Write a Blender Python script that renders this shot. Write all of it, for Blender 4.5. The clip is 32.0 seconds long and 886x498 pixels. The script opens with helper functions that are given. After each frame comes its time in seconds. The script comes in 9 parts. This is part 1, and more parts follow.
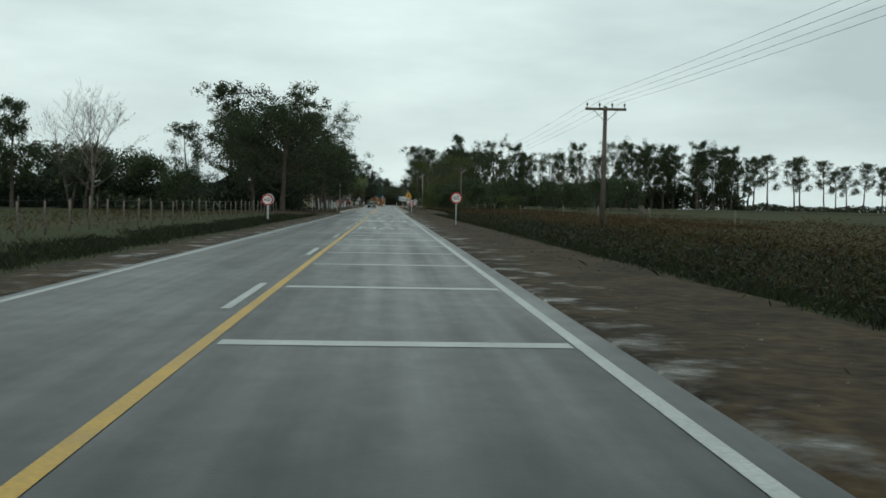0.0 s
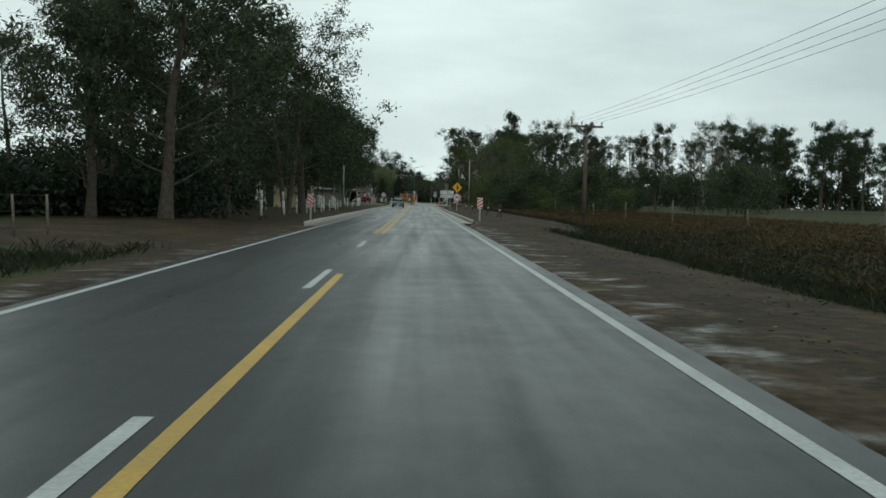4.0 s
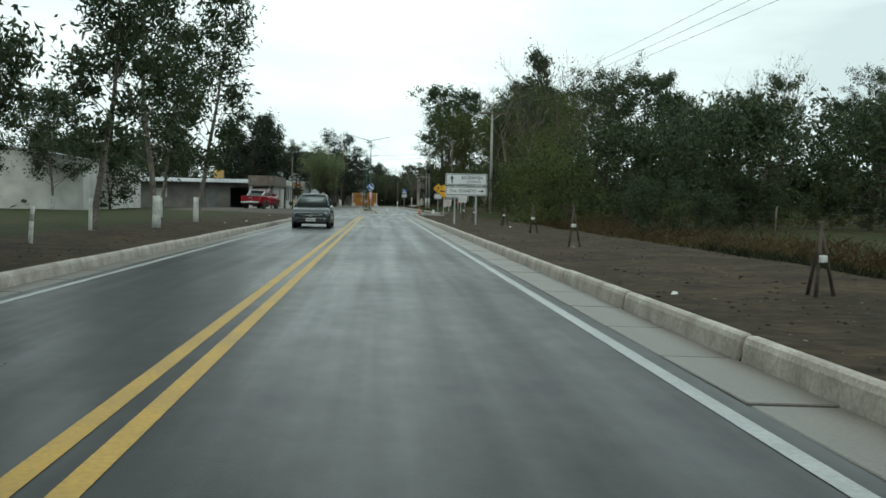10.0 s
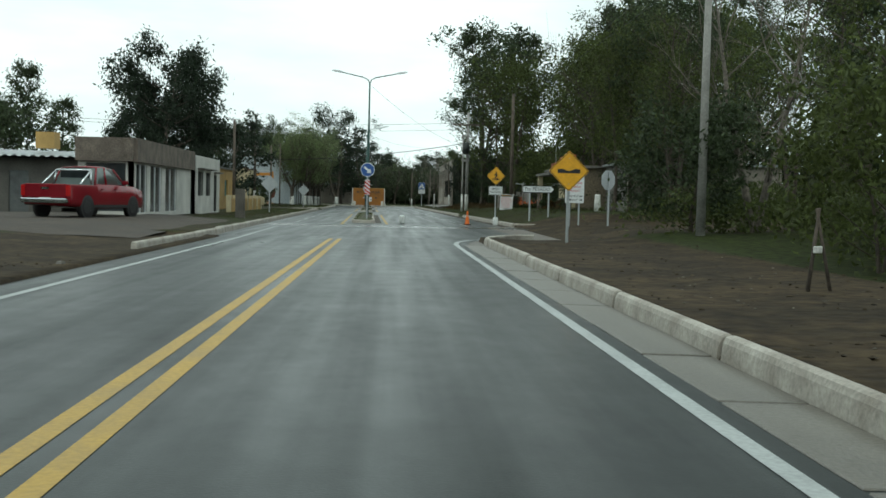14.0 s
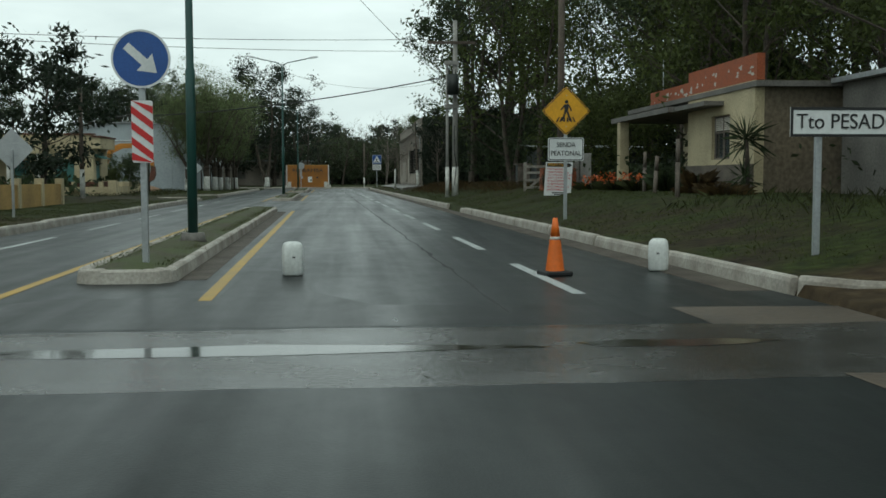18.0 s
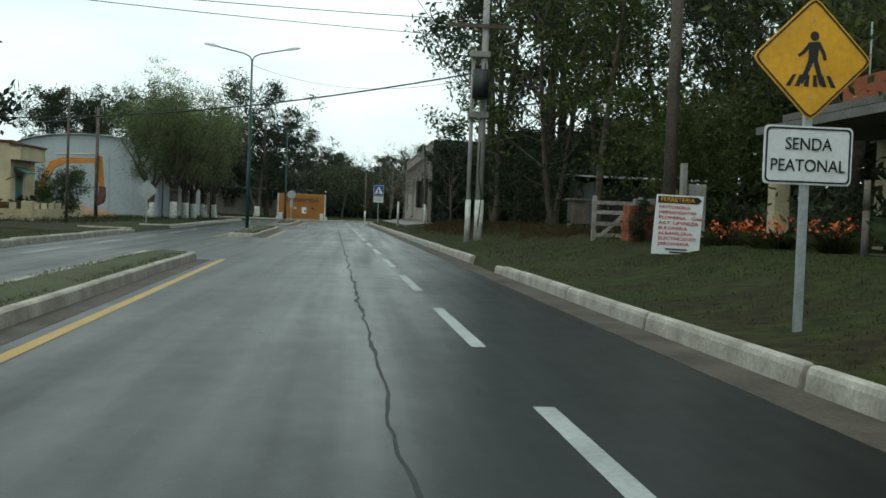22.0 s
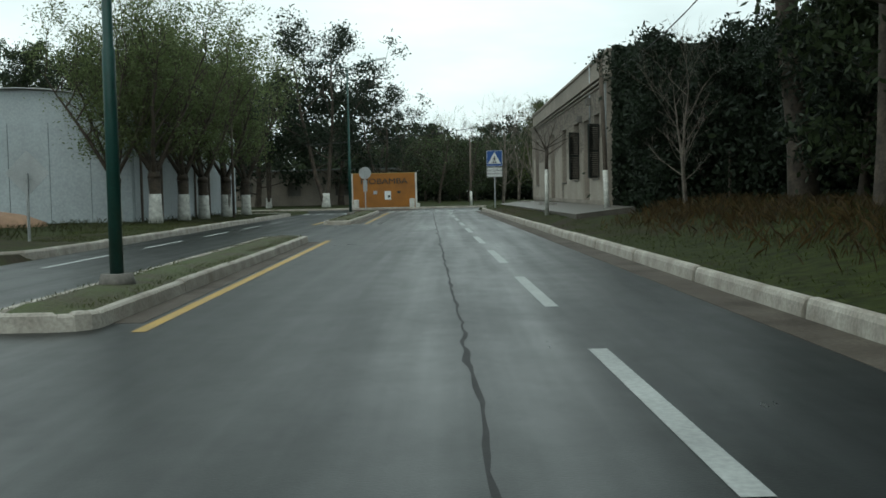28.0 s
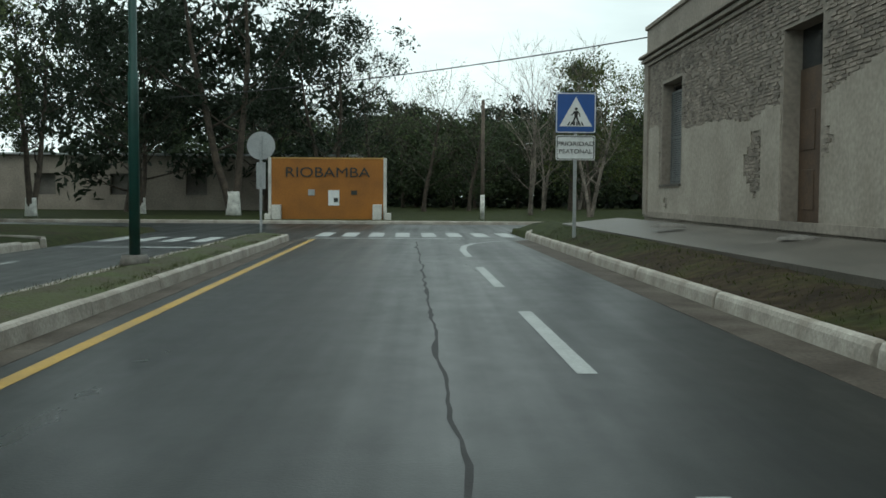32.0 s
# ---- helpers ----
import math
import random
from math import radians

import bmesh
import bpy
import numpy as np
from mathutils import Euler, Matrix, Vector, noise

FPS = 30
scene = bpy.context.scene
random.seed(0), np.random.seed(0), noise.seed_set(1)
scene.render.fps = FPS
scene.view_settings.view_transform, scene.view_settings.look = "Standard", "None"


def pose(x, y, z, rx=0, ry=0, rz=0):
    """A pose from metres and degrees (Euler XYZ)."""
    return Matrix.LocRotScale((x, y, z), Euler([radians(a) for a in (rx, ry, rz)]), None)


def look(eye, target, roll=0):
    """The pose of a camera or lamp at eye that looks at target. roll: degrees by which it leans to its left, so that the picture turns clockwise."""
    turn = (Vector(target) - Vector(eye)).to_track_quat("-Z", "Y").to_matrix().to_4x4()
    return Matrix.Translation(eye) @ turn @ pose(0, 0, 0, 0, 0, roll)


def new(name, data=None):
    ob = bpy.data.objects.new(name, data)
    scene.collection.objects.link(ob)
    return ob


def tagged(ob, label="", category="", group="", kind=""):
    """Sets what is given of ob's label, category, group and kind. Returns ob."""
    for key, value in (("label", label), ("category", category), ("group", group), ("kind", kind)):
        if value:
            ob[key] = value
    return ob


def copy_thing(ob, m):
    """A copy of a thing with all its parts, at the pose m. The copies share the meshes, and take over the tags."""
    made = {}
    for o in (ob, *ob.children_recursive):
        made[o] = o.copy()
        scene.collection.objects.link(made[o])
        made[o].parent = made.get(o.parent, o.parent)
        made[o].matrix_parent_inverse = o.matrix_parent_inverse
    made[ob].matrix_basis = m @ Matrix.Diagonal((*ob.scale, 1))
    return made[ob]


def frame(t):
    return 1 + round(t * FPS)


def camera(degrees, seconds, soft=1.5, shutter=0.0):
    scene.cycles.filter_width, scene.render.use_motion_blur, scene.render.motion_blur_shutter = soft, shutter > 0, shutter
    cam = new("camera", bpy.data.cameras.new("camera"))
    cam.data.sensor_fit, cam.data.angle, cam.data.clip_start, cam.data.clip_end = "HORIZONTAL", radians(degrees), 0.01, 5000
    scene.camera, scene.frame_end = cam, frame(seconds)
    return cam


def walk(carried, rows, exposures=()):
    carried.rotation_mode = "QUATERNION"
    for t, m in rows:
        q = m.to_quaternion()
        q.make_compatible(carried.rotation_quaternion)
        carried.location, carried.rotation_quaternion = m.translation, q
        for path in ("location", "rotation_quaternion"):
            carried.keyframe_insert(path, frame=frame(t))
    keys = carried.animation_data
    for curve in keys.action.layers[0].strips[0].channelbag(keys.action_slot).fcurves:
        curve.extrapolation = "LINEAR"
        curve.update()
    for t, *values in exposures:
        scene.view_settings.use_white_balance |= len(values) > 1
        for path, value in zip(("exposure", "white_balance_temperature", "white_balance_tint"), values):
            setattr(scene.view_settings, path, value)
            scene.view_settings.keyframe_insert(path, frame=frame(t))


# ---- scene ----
cam = camera(47.1, 32.0, soft=1.6)
# seconds, place in metres, yaw, pitch, roll in degrees
ROWS = [
    (0.0, -0.12, -0.00, 1.28, -3.15, -2.56, -1.11),
    (0.5, 0.02, 9.52, 1.29, -2.49, -2.81, -0.83),
    (1.0, -0.02, 18.82, 1.29, -2.60, -2.65, -2.16),
    (1.5, -0.15, 28.00, 1.29, -2.32, -3.09, -2.37),
    (2.0, -0.19, 37.11, 1.26, -0.34, -3.21, 0.51),
    (2.5, -0.22, 45.93, 1.21, -0.94, -2.88, 0.02),
    (3.0, -0.32, 54.42, 1.20, -1.07, -2.91, -0.12),
    (3.5, -0.42, 62.72, 1.21, -1.13, -2.49, -1.05),
    (4.0, -0.45, 71.01, 1.28, -1.38, -2.77, -1.34),
    (4.5, -0.56, 79.50, 1.28, -1.42, -2.74, -1.17),
    (6.5, -0.36, 113.78, 1.24, -1.37, -2.75, -1.05),
    (7.0, -0.41, 122.82, 1.24, -1.53, -2.84, -1.15),
    (7.5, -0.49, 131.83, 1.23, -2.08, -2.77, -0.55),
    (8.0, -0.52, 140.78, 1.22, -2.67, -2.86, -0.93),
    (8.5, -0.52, 149.61, 1.22, -3.10, -2.60, -0.50),
    (9.0, -0.53, 158.26, 1.24, -3.32, -2.86, -0.80),
    (9.5, -0.54, 166.74, 1.24, -3.56, -2.64, -1.15),
    (10.0, -0.44, 174.80, 1.24, -3.59, -2.62, -1.07),
    (10.5, -0.30, 182.47, 1.23, -3.53, -2.67, -1.23),
    (11.0, -0.21, 189.79, 1.25, -3.40, -2.72, -0.98),
    (11.5, -0.15, 196.85, 1.26, -3.26, -2.72, -1.20),
    (12.0, -0.15, 203.76, 1.27, -3.32, -2.76, -1.11),
    (12.5, -0.17, 210.68, 1.27, -3.11, -2.62, -1.20),
    (13.0, -0.20, 217.54, 1.26, -2.94, -2.69, -1.17),
    (13.5, -0.26, 224.08, 1.26, -2.83, -2.75, -1.44),
    (15.5, -0.03, 249.02, 1.25, -4.46, -2.67, -0.38),
    (16.0, 0.14, 254.11, 1.26, -4.85, -2.61, -0.43),
    (16.5, 0.36, 258.89, 1.27, -5.27, -2.81, -0.42),
    (17.0, 0.61, 263.18, 1.28, -6.04, -3.16, -0.64),
    (17.5, 0.86, 266.93, 1.27, -6.74, -3.58, -0.52),
    (18.0, 1.14, 270.17, 1.25, -5.50, -3.98, 0.10),
    (18.5, 1.33, 272.94, 1.22, -4.74, -4.09, -0.04),
    (19.0, 1.51, 275.22, 1.21, -4.80, -3.91, -0.79),
    (19.5, 1.62, 277.02, 1.22, -4.63, -3.63, -0.25),
    (20.0, 1.79, 278.81, 1.15, -5.75, -5.91, -1.99),
    (20.5, 1.93, 280.50, 1.24, -5.20, -1.05, -1.82),
    (21.0, 2.02, 282.10, 1.24, -5.00, 0.52, -1.62),
    (21.5, 2.08, 283.62, 1.25, -4.49, -1.35, -1.40),
    (22.0, 2.14, 285.06, 1.25, -5.13, -1.94, -2.16),
    (22.5, 2.20, 286.41, 1.26, -5.33, -2.38, -2.34),
    (23.0, 2.23, 287.87, 1.26, -5.39, -2.45, -2.18),
    (23.5, 2.27, 289.57, 1.26, -4.81, -2.57, -2.39),
    (24.0, 2.26, 291.59, 1.25, -3.66, -2.77, -2.18),
    (24.5, 2.22, 294.04, 1.25, -1.91, -2.84, -1.07),
    (25.0, 2.19, 296.63, 1.23, 0.80, -2.96, 1.01),
    (25.5, 2.07, 299.40, 1.24, 0.59, -2.79, 0.29),
    (27.5, 1.76, 313.48, 1.25, -1.22, -2.88, -1.29),
    (28.0, 1.65, 318.03, 1.25, 0.24, -3.17, 1.17),
    (28.5, 1.58, 322.56, 1.25, 0.20, -2.92, 1.01),
    (29.0, 1.48, 327.18, 1.25, -0.36, -2.78, 0.54),
    (29.5, 1.37, 331.79, 1.25, -0.63, -2.82, 0.18),
    (30.0, 1.26, 336.50, 1.25, -0.77, -2.81, 0.11),
    (30.5, 1.17, 341.23, 1.24, -0.83, -2.81, 0.29),
    (31.0, 1.11, 346.00, 1.24, -0.94, -3.01, -0.19),
    (31.5, 1.05, 350.92, 1.25, -0.84, -2.96, -0.25),
    (32.0, 0.95, 356.07, 1.26, -0.96, -3.00, -0.35),
]
EXPOSURES = [(0.0, 0.0, 6300, -3), (4.5, 0.02, 6300, -3), (6.5, 0.35, 6300, -3), (9.0, 0.5, 6300, -3), (14.0, 0.48, 6300, -4), (15.5, 0.14, 6300, -4), (19.5, 0.15, 6300, -4), (21.0, 0.46, 6250, -4), (26.0, 0.46, 6250, -3), (28.0, 0.40, 6250, -3), (32.0, 0.40, 6250, -3)]
walk(cam, [(t, pose(x, y, z, 90 + pitch, roll, yaw)) for t, x, y, z, yaw, pitch, roll in ROWS], EXPOSURES)

# ---- world and light: a low overcast sky ----
world = bpy.data.worlds.new("sky")
scene.world = world
world.use_nodes = True
wn, wl = world.node_tree.nodes, world.node_tree.links
wn.clear()
w_out = wn.new("ShaderNodeOutputWorld")
w_bg = wn.new("ShaderNodeBackground")
w_sky = wn.new("ShaderNodeTexSky")
w_sky.sky_type = 'NISHITA'
w_sky.sun_disc = False
w_sky.sun_elevation, w_sky.sun_rotation = radians(48), radians(200)
w_sky.air_density, w_sky.dust_density = 1.0, 4.0
w_co = wn.new("ShaderNodeTexCoord")
w_map = wn.new("ShaderNodeMapping")
w_map.inputs["Scale"].default_value = (1.0, 1.0, 4.0)
w_map.inputs["Location"].default_value = (0.3, 0.1, 0.2)
w_noise = wn.new("ShaderNodeTexNoise")
w_noise.inputs["Scale"].default_value = 1.9
w_noise.inputs["Detail"].default_value = 7.0
w_noise.inputs["Roughness"].default_value = 0.52
w_ramp = wn.new("ShaderNodeValToRGB")
w_ramp.color_ramp.elements[0].position, w_ramp.color_ramp.elements[0].color = 0.33, (0.46, 0.505, 0.525, 1)
w_ramp.color_ramp.elements[1].position, w_ramp.color_ramp.elements[1].color = 0.66, (0.80, 0.845, 0.85, 1)
w_mix = wn.new("ShaderNodeMix")
w_mix.data_type = 'RGBA'
w_mix.inputs["Factor"].default_value = 0.96
w_gain = wn.new("ShaderNodeVectorMath")
w_gain.operation = 'SCALE'
w_gain.inputs["Scale"].default_value = 0.12
wl.new(w_co.outputs["Generated"], w_map.inputs["Vector"])
wl.new(w_map.outputs["Vector"], w_noise.inputs["Vector"])
wl.new(w_noise.outputs["Fac"], w_ramp.inputs["Fac"])
wl.new(w_sky.outputs["Color"], w_gain.inputs[0])
wl.new(w_gain.outputs["Vector"], w_mix.inputs["A"])
wl.new(w_ramp.outputs["Color"], w_mix.inputs["B"])
wl.new(w_mix.outputs["Result"], w_bg.inputs["Color"])
w_bg.inputs["Strength"].default_value = 1.14
wl.new(w_bg.outputs["Background"], w_out.inputs["Surface"])
sun = bpy.data.lights.new("sun", 'SUN')
sun.energy, sun.angle, sun.color = 0.5, radians(25), (1.0, 0.97, 0.92)
sun_ob = new("sun", sun)
sun_ob.matrix_world = look((0, 0, 60), (12, 30, 0))


# ---- materials ----
def rgb(h):
    """Linear colour from an sRGB hex string."""
    v = [int(h[i:i + 2], 16) / 255 for i in (0, 2, 4)]
    return tuple(c / 12.92 if c <= 0.04045 else ((c + 0.055) / 1.055) ** 2.4 for c in v) + (1.0,)


def mat(name, col, rough=0.7, metal=0.0, vary=0.25, scale=3.0, fine=40.0, bump=0.15, col2=None, per=None, spec=0.5, dist=0.02):
    """A surface with a coarse and a fine variation of tone, a little relief and uneven gloss. per: 'object' or 'island' varies the tone piece by piece."""
    m = bpy.data.materials.new(name)
    m.use_nodes = True
    n, l = m.node_tree.nodes, m.node_tree.links
    b = n["Principled BSDF"]
    co = n.new("ShaderNodeTexCoord")
    n1 = n.new("ShaderNodeTexNoise")
    n1.inputs["Scale"].default_value, n1.inputs["Detail"].default_value = scale, 5.0
    n2 = n.new("ShaderNodeTexNoise")
    n2.inputs["Scale"].default_value, n2.inputs["Detail"].default_value = fine, 4.0
    l.new(co.outputs["Object"], n1.inputs["Vector"])
    l.new(co.outputs["Object"], n2.inputs["Vector"])
    mix = n.new("ShaderNodeMix")
    mix.data_type = 'RGBA'
    c2 = col2 or tuple(max(0.0, c * (1 - 1.6 * vary)) for c in col[:3]) + (1,)
    mix.inputs["A"].default_value, mix.inputs["B"].default_value = c2, col
    ramp = n.new("ShaderNodeMapRange")
    ramp.inputs["From Min"].default_value, ramp.inputs["From Max"].default_value = 0.3, 0.7
    l.new(n1.outputs["Fac"], ramp.inputs["Value"])
    l.new(ramp.outputs["Result"], mix.inputs["Factor"])
    hsv = n.new("ShaderNodeHueSaturation")
    l.new(mix.outputs["Result"], hsv.inputs["Color"])
    val = n.new("ShaderNodeMapRange")
    val.inputs["To Min"].default_value, val.inputs["To Max"].default_value = 1 - vary * 0.8, 1 + vary * 0.8
    if per:
        info = n.new("ShaderNodeObjectInfo" if per == "object" else "ShaderNodeNewGeometry")
        l.new(info.outputs["Random" if per == "object" else "Random Per Island"], val.inputs["Value"])
    else:
        l.new(n2.outputs["Fac"], val.inputs["Value"])
        val.inputs["From Min"].default_value, val.inputs["From Max"].default_value = 0.3, 0.7
    l.new(val.outputs["Result"], hsv.inputs["Value"])
    l.new(hsv.outputs["Color"], b.inputs["Base Color"])
    b.inputs["Metallic"].default_value = metal
    b.inputs["Specular IOR Level"].default_value = spec
    rr = n.new("ShaderNodeMapRange")
    rr.inputs["To Min"].default_value, rr.inputs["To Max"].default_value = max(0.03, rough - 0.12), min(1.0, rough + 0.12)
    l.new(n1.outputs["Fac"], rr.inputs["Value"])
    l.new(rr.outputs["Result"], b.inputs["Roughness"])
    if bump:
        bp = n.new("ShaderNodeBump")
        bp.inputs["Strength"].default_value, bp.inputs["Distance"].default_value = bump, dist
        l.new(n2.outputs["Fac"], bp.inputs["Height"])
        l.new(bp.outputs["Normal"], b.inputs["Normal"])
    return m


def leafy(name, col, vary=0.45, glow=0.4):
    """Thin leaves: a matt face that also lets some light through, each leaf of its own tone."""
    m = mat(name, col, 0.6, vary=vary, per="island", bump=0, spec=0.25)
    n, l = m.node_tree.nodes, m.node_tree.links
    b = n["Principled BSDF"]
    tone = b.inputs["Base Color"].links[0].from_socket
    tr = n.new("ShaderNodeBsdfTranslucent")
    l.new(tone, tr.inputs["Color"])
    mx = n.new("ShaderNodeMixShader")
    mx.inputs[0].default_value = glow
    l.new(b.outputs["BSDF"], mx.inputs[1])
    l.new(tr.outputs["BSDF"], mx.inputs[2])
    l.new(mx.outputs["Shader"], n["Material Output"].inputs["Surface"])
    return m


def wet_asphalt(name, dark, light, seed):
    """Damp asphalt: wheel tracks and drying patches drawn out along the road, with a gloss that comes and goes."""
    m = bpy.data.materials.new(name)
    m.use_nodes = True
    n, l = m.node_tree.nodes, m.node_tree.links
    b = n["Principled BSDF"]
    co = n.new("ShaderNodeTexCoord")
    mp = n.new("ShaderNodeMapping")
    mp.inputs["Scale"].default_value = (2.1, 0.06, 1.0)
    mp.inputs["Location"].default_value = (seed, seed * 2, 0)
    streak = n.new("ShaderNodeTexNoise")
    streak.inputs["Scale"].default_value, streak.inputs["Detail"].default_value = 1.0, 6.0
    patch = n.new("ShaderNodeTexNoise")
    patch.inputs["Scale"].default_value, patch.inputs["Detail"].default_value = 0.22, 6.0
    grain = n.new("ShaderNodeTexNoise")
    grain.inputs["Scale"].default_value, grain.inputs["Detail"].default_value = 55.0, 3.0
    l.new(co.outputs["Object"], mp.inputs["Vector"])
    l.new(mp.outputs["Vector"], streak.inputs["Vector"])
    l.new(co.outputs["Object"], patch.inputs["Vector"])
    l.new(co.outputs["Object"], grain.inputs["Vector"])
    mp2 = n.new("ShaderNodeMapping")
    mp2.inputs["Scale"].default_value = (2.6, 1.5, 1.0)
    mid = n.new("ShaderNodeTexNoise")
    mid.inputs["Scale"].default_value, mid.inputs["Detail"].default_value, mid.inputs["Roughness"].default_value = 1.0, 9.0, 0.65
    l.new(co.outputs["Object"], mp2.inputs["Vector"])
    l.new(mp2.outputs["Vector"], mid.inputs["Vector"])
    both = n.new("ShaderNodeMath")
    both.operation = 'MULTIPLY_ADD'
    both.inputs[1].default_value, both.inputs[2].default_value = 0.5, -0.25
    l.new(mid.outputs["Fac"], both.inputs[0])
    half = n.new("ShaderNodeMath")
    half.operation = 'MULTIPLY_ADD'
    half.inputs[1].default_value, half.inputs[2].default_value = 0.55, 0.225
    l.new(patch.outputs["Fac"], half.inputs[0])
    add0 = n.new("ShaderNodeMath")
    add0.operation = 'ADD'
    l.new(half.outputs[0], add0.inputs[0])
    l.new(both.outputs[0], add0.inputs[1])
    add = n.new("ShaderNodeMath")
    add.operation = 'ADD'
    l.new(streak.outputs["Fac"], add.inputs[0])
    l.new(add0.outputs[0], add.inputs[1])
    fac = n.new("ShaderNodeMapRange")
    fac.inputs["From Min"].default_value, fac.inputs["From Max"].default_value = 0.66, 1.34
    l.new(add.outputs[0], fac.inputs["Value"])
    mix = n.new("ShaderNodeMix")
    mix.data_type = 'RGBA'
    mix.inputs["A"].default_value, mix.inputs["B"].default_value = dark, light
    l.new(fac.outputs["Result"], mix.inputs["Factor"])
    hsv = n.new("ShaderNodeHueSaturation")
    gv = n.new("ShaderNodeMapRange")
    gv.inputs["From Min"].default_value, gv.inputs["From Max"].default_value = 0.3, 0.7
    gv.inputs["To Min"].default_value, gv.inputs["To Max"].default_value = 0.75, 1.25
    l.new(grain.outputs["Fac"], gv.inputs["Value"])
    l.new(mix.outputs["Result"], hsv.inputs["Color"])
    l.new(gv.outputs["Result"], hsv.inputs["Value"])
    l.new(hsv.outputs["Color"], b.inputs["Base Color"])
    rr = n.new("ShaderNodeMapRange")
    rr.inputs["To Min"].default_value, rr.inputs["To Max"].default_value = 0.47, 0.25
    l.new(fac.outputs["Result"], rr.inputs["Value"])
    l.new(rr.outputs["Result"], b.inputs["Roughness"])
    b.inputs["Specular IOR Level"].default_value = 0.19
    b.inputs["Specular Tint"].default_value = (0.90, 1.0, 0.98, 1)
    bp = n.new("ShaderNodeBump")
    bp.inputs["Strength"].default_value, bp.inputs["Distance"].default_value = 0.12, 0.01
    l.new(grain.outputs["Fac"], bp.inputs["Height"])
    l.new(bp.outputs["Normal"], b.inputs["Normal"])
    return m


def ground_mat():
    """Earth, short grass and dry grass, mixed by the cover attribute and broken up by noise."""
    m = bpy.data.materials.new("ground")
    m.use_nodes = True
    n, l = m.node_tree.nodes, m.node_tree.links
    b = n["Principled BSDF"]
    co = n.new("ShaderNodeTexCoord")
    at = n.new("ShaderNodeAttribute")
    at.attribute_name = "cover"
    sep = n.new("ShaderNodeSeparateColor")
    l.new(at.outputs["Color"], sep.inputs["Color"])
    big = n.new("ShaderNodeTexNoise")
    big.inputs["Scale"].default_value, big.inputs["Detail"].default_value = 0.7, 9.0
    fine = n.new("ShaderNodeTexNoise")
    fine.inputs["Scale"].default_value, fine.inputs["Detail"].default_value = 4.5, 10.0
    for t in (big, fine):
        l.new(co.outputs["Object"], t.inputs["Vector"])

    def tone(a, c, fac):
        x = n.new("ShaderNodeMix")
        x.data_type = 'RGBA'
        x.inputs["A"].default_value, x.inputs["B"].default_value = a, c
        l.new(fac, x.inputs["Factor"])
        return x.outputs["Result"]

    def cut(value, lo, hi):
        r = n.new("ShaderNodeMapRange")
        r.inputs["From Min"].default_value, r.inputs["From Max"].default_value = lo, hi
        l.new(value, r.inputs["Value"])
        return r.outputs["Result"]
    f = cut(fine.outputs["Fac"], 0.3, 0.7)
    soil_a = tone((0.011, 0.0076, 0.0048, 1), (0.038, 0.0285, 0.0160, 1), f)
    soil_b = tone((0.022, 0.0145, 0.0085, 1), (0.068, 0.0490, 0.0265, 1), f)
    sm = n.new("ShaderNodeMix")
    sm.data_type = 'RGBA'
    l.new(soil_a, sm.inputs["A"])
    l.new(soil_b, sm.inputs["B"])
    l.new(cut(big.outputs["Fac"], 0.42, 0.6), sm.inputs["Factor"])
    soil = sm.outputs["Result"]
    grass = tone((0.010, 0.0140, 0.004, 1), (0.036, 0.045, 0.0105, 1), f)
    dry = tone((0.022, 0.018, 0.0068, 1), (0.062, 0.049, 0.019, 1), f)

    def blend(a, c, amount):
        s = n.new("ShaderNodeMath")
        s.operation = 'ADD'
        l.new(amount, s.inputs[0])
        l.new(big.outputs["Fac"], s.inputs[1])
        x = n.new("ShaderNodeMix")
        x.data_type = 'RGBA'
        l.new(a, x.inputs["A"])
        l.new(c, x.inputs["B"])
        l.new(cut(s.outputs[0], 0.88, 1.12), x.inputs["Factor"])
        return x.outputs["Result"]
    c = blend(soil, grass, sep.outputs["Red"])
    c = blend(c, dry, sep.outputs["Green"])
    # wet silt washed off the road: ragged streaks lying across the shoulder
    mp = n.new("ShaderNodeMapping")
    mp.inputs["Scale"].default_value = (0.95, 0.95, 1.0)
    mp.inputs["Rotation"].default_value = (0, 0, 0.22)
    wash = n.new("ShaderNodeTexNoise")
    wash.inputs["Scale"].default_value, wash.inputs["Detail"].default_value, wash.inputs["Roughness"].default_value = 1.0, 8.0, 0.6
    l.new(co.outputs["Object"], mp.inputs["Vector"])
    l.new(mp.outputs["Vector"], wash.inputs["Vector"])
    am = n.new("ShaderNodeMath")
    am.operation = 'MULTIPLY_ADD'
    am.inputs[1].default_value = 0.32
    l.new(sep.outputs["Blue"], am.inputs[0])
    l.new(wash.outputs["Fac"], am.inputs[2])
    wet = cut(am.outputs[0], 0.80, 0.98)
    silt = n.new("ShaderNodeMix")
    silt.data_type = 'RGBA'
    silt.inputs["B"].default_value = (0.066, 0.060, 0.052, 1)
    l.new(c, silt.inputs["A"])
    l.new(wet, silt.inputs["Factor"])
    l.new(silt.outputs["Result"], b.inputs["Base Color"])
    rw = n.new("ShaderNodeMapRange")
    rw.inputs["To Min"].default_value, rw.inputs["To Max"].default_value = 0.85, 0.2
    l.new(wet, rw.inputs["Value"])
    l.new(rw.outputs["Result"], b.inputs["Roughness"])
    b.inputs["Specular IOR Level"].default_value = 0.10
    bp = n.new("ShaderNodeBump")
    bp.inputs["Strength"].default_value, bp.inputs["Distance"].default_value = 0.45, 0.05
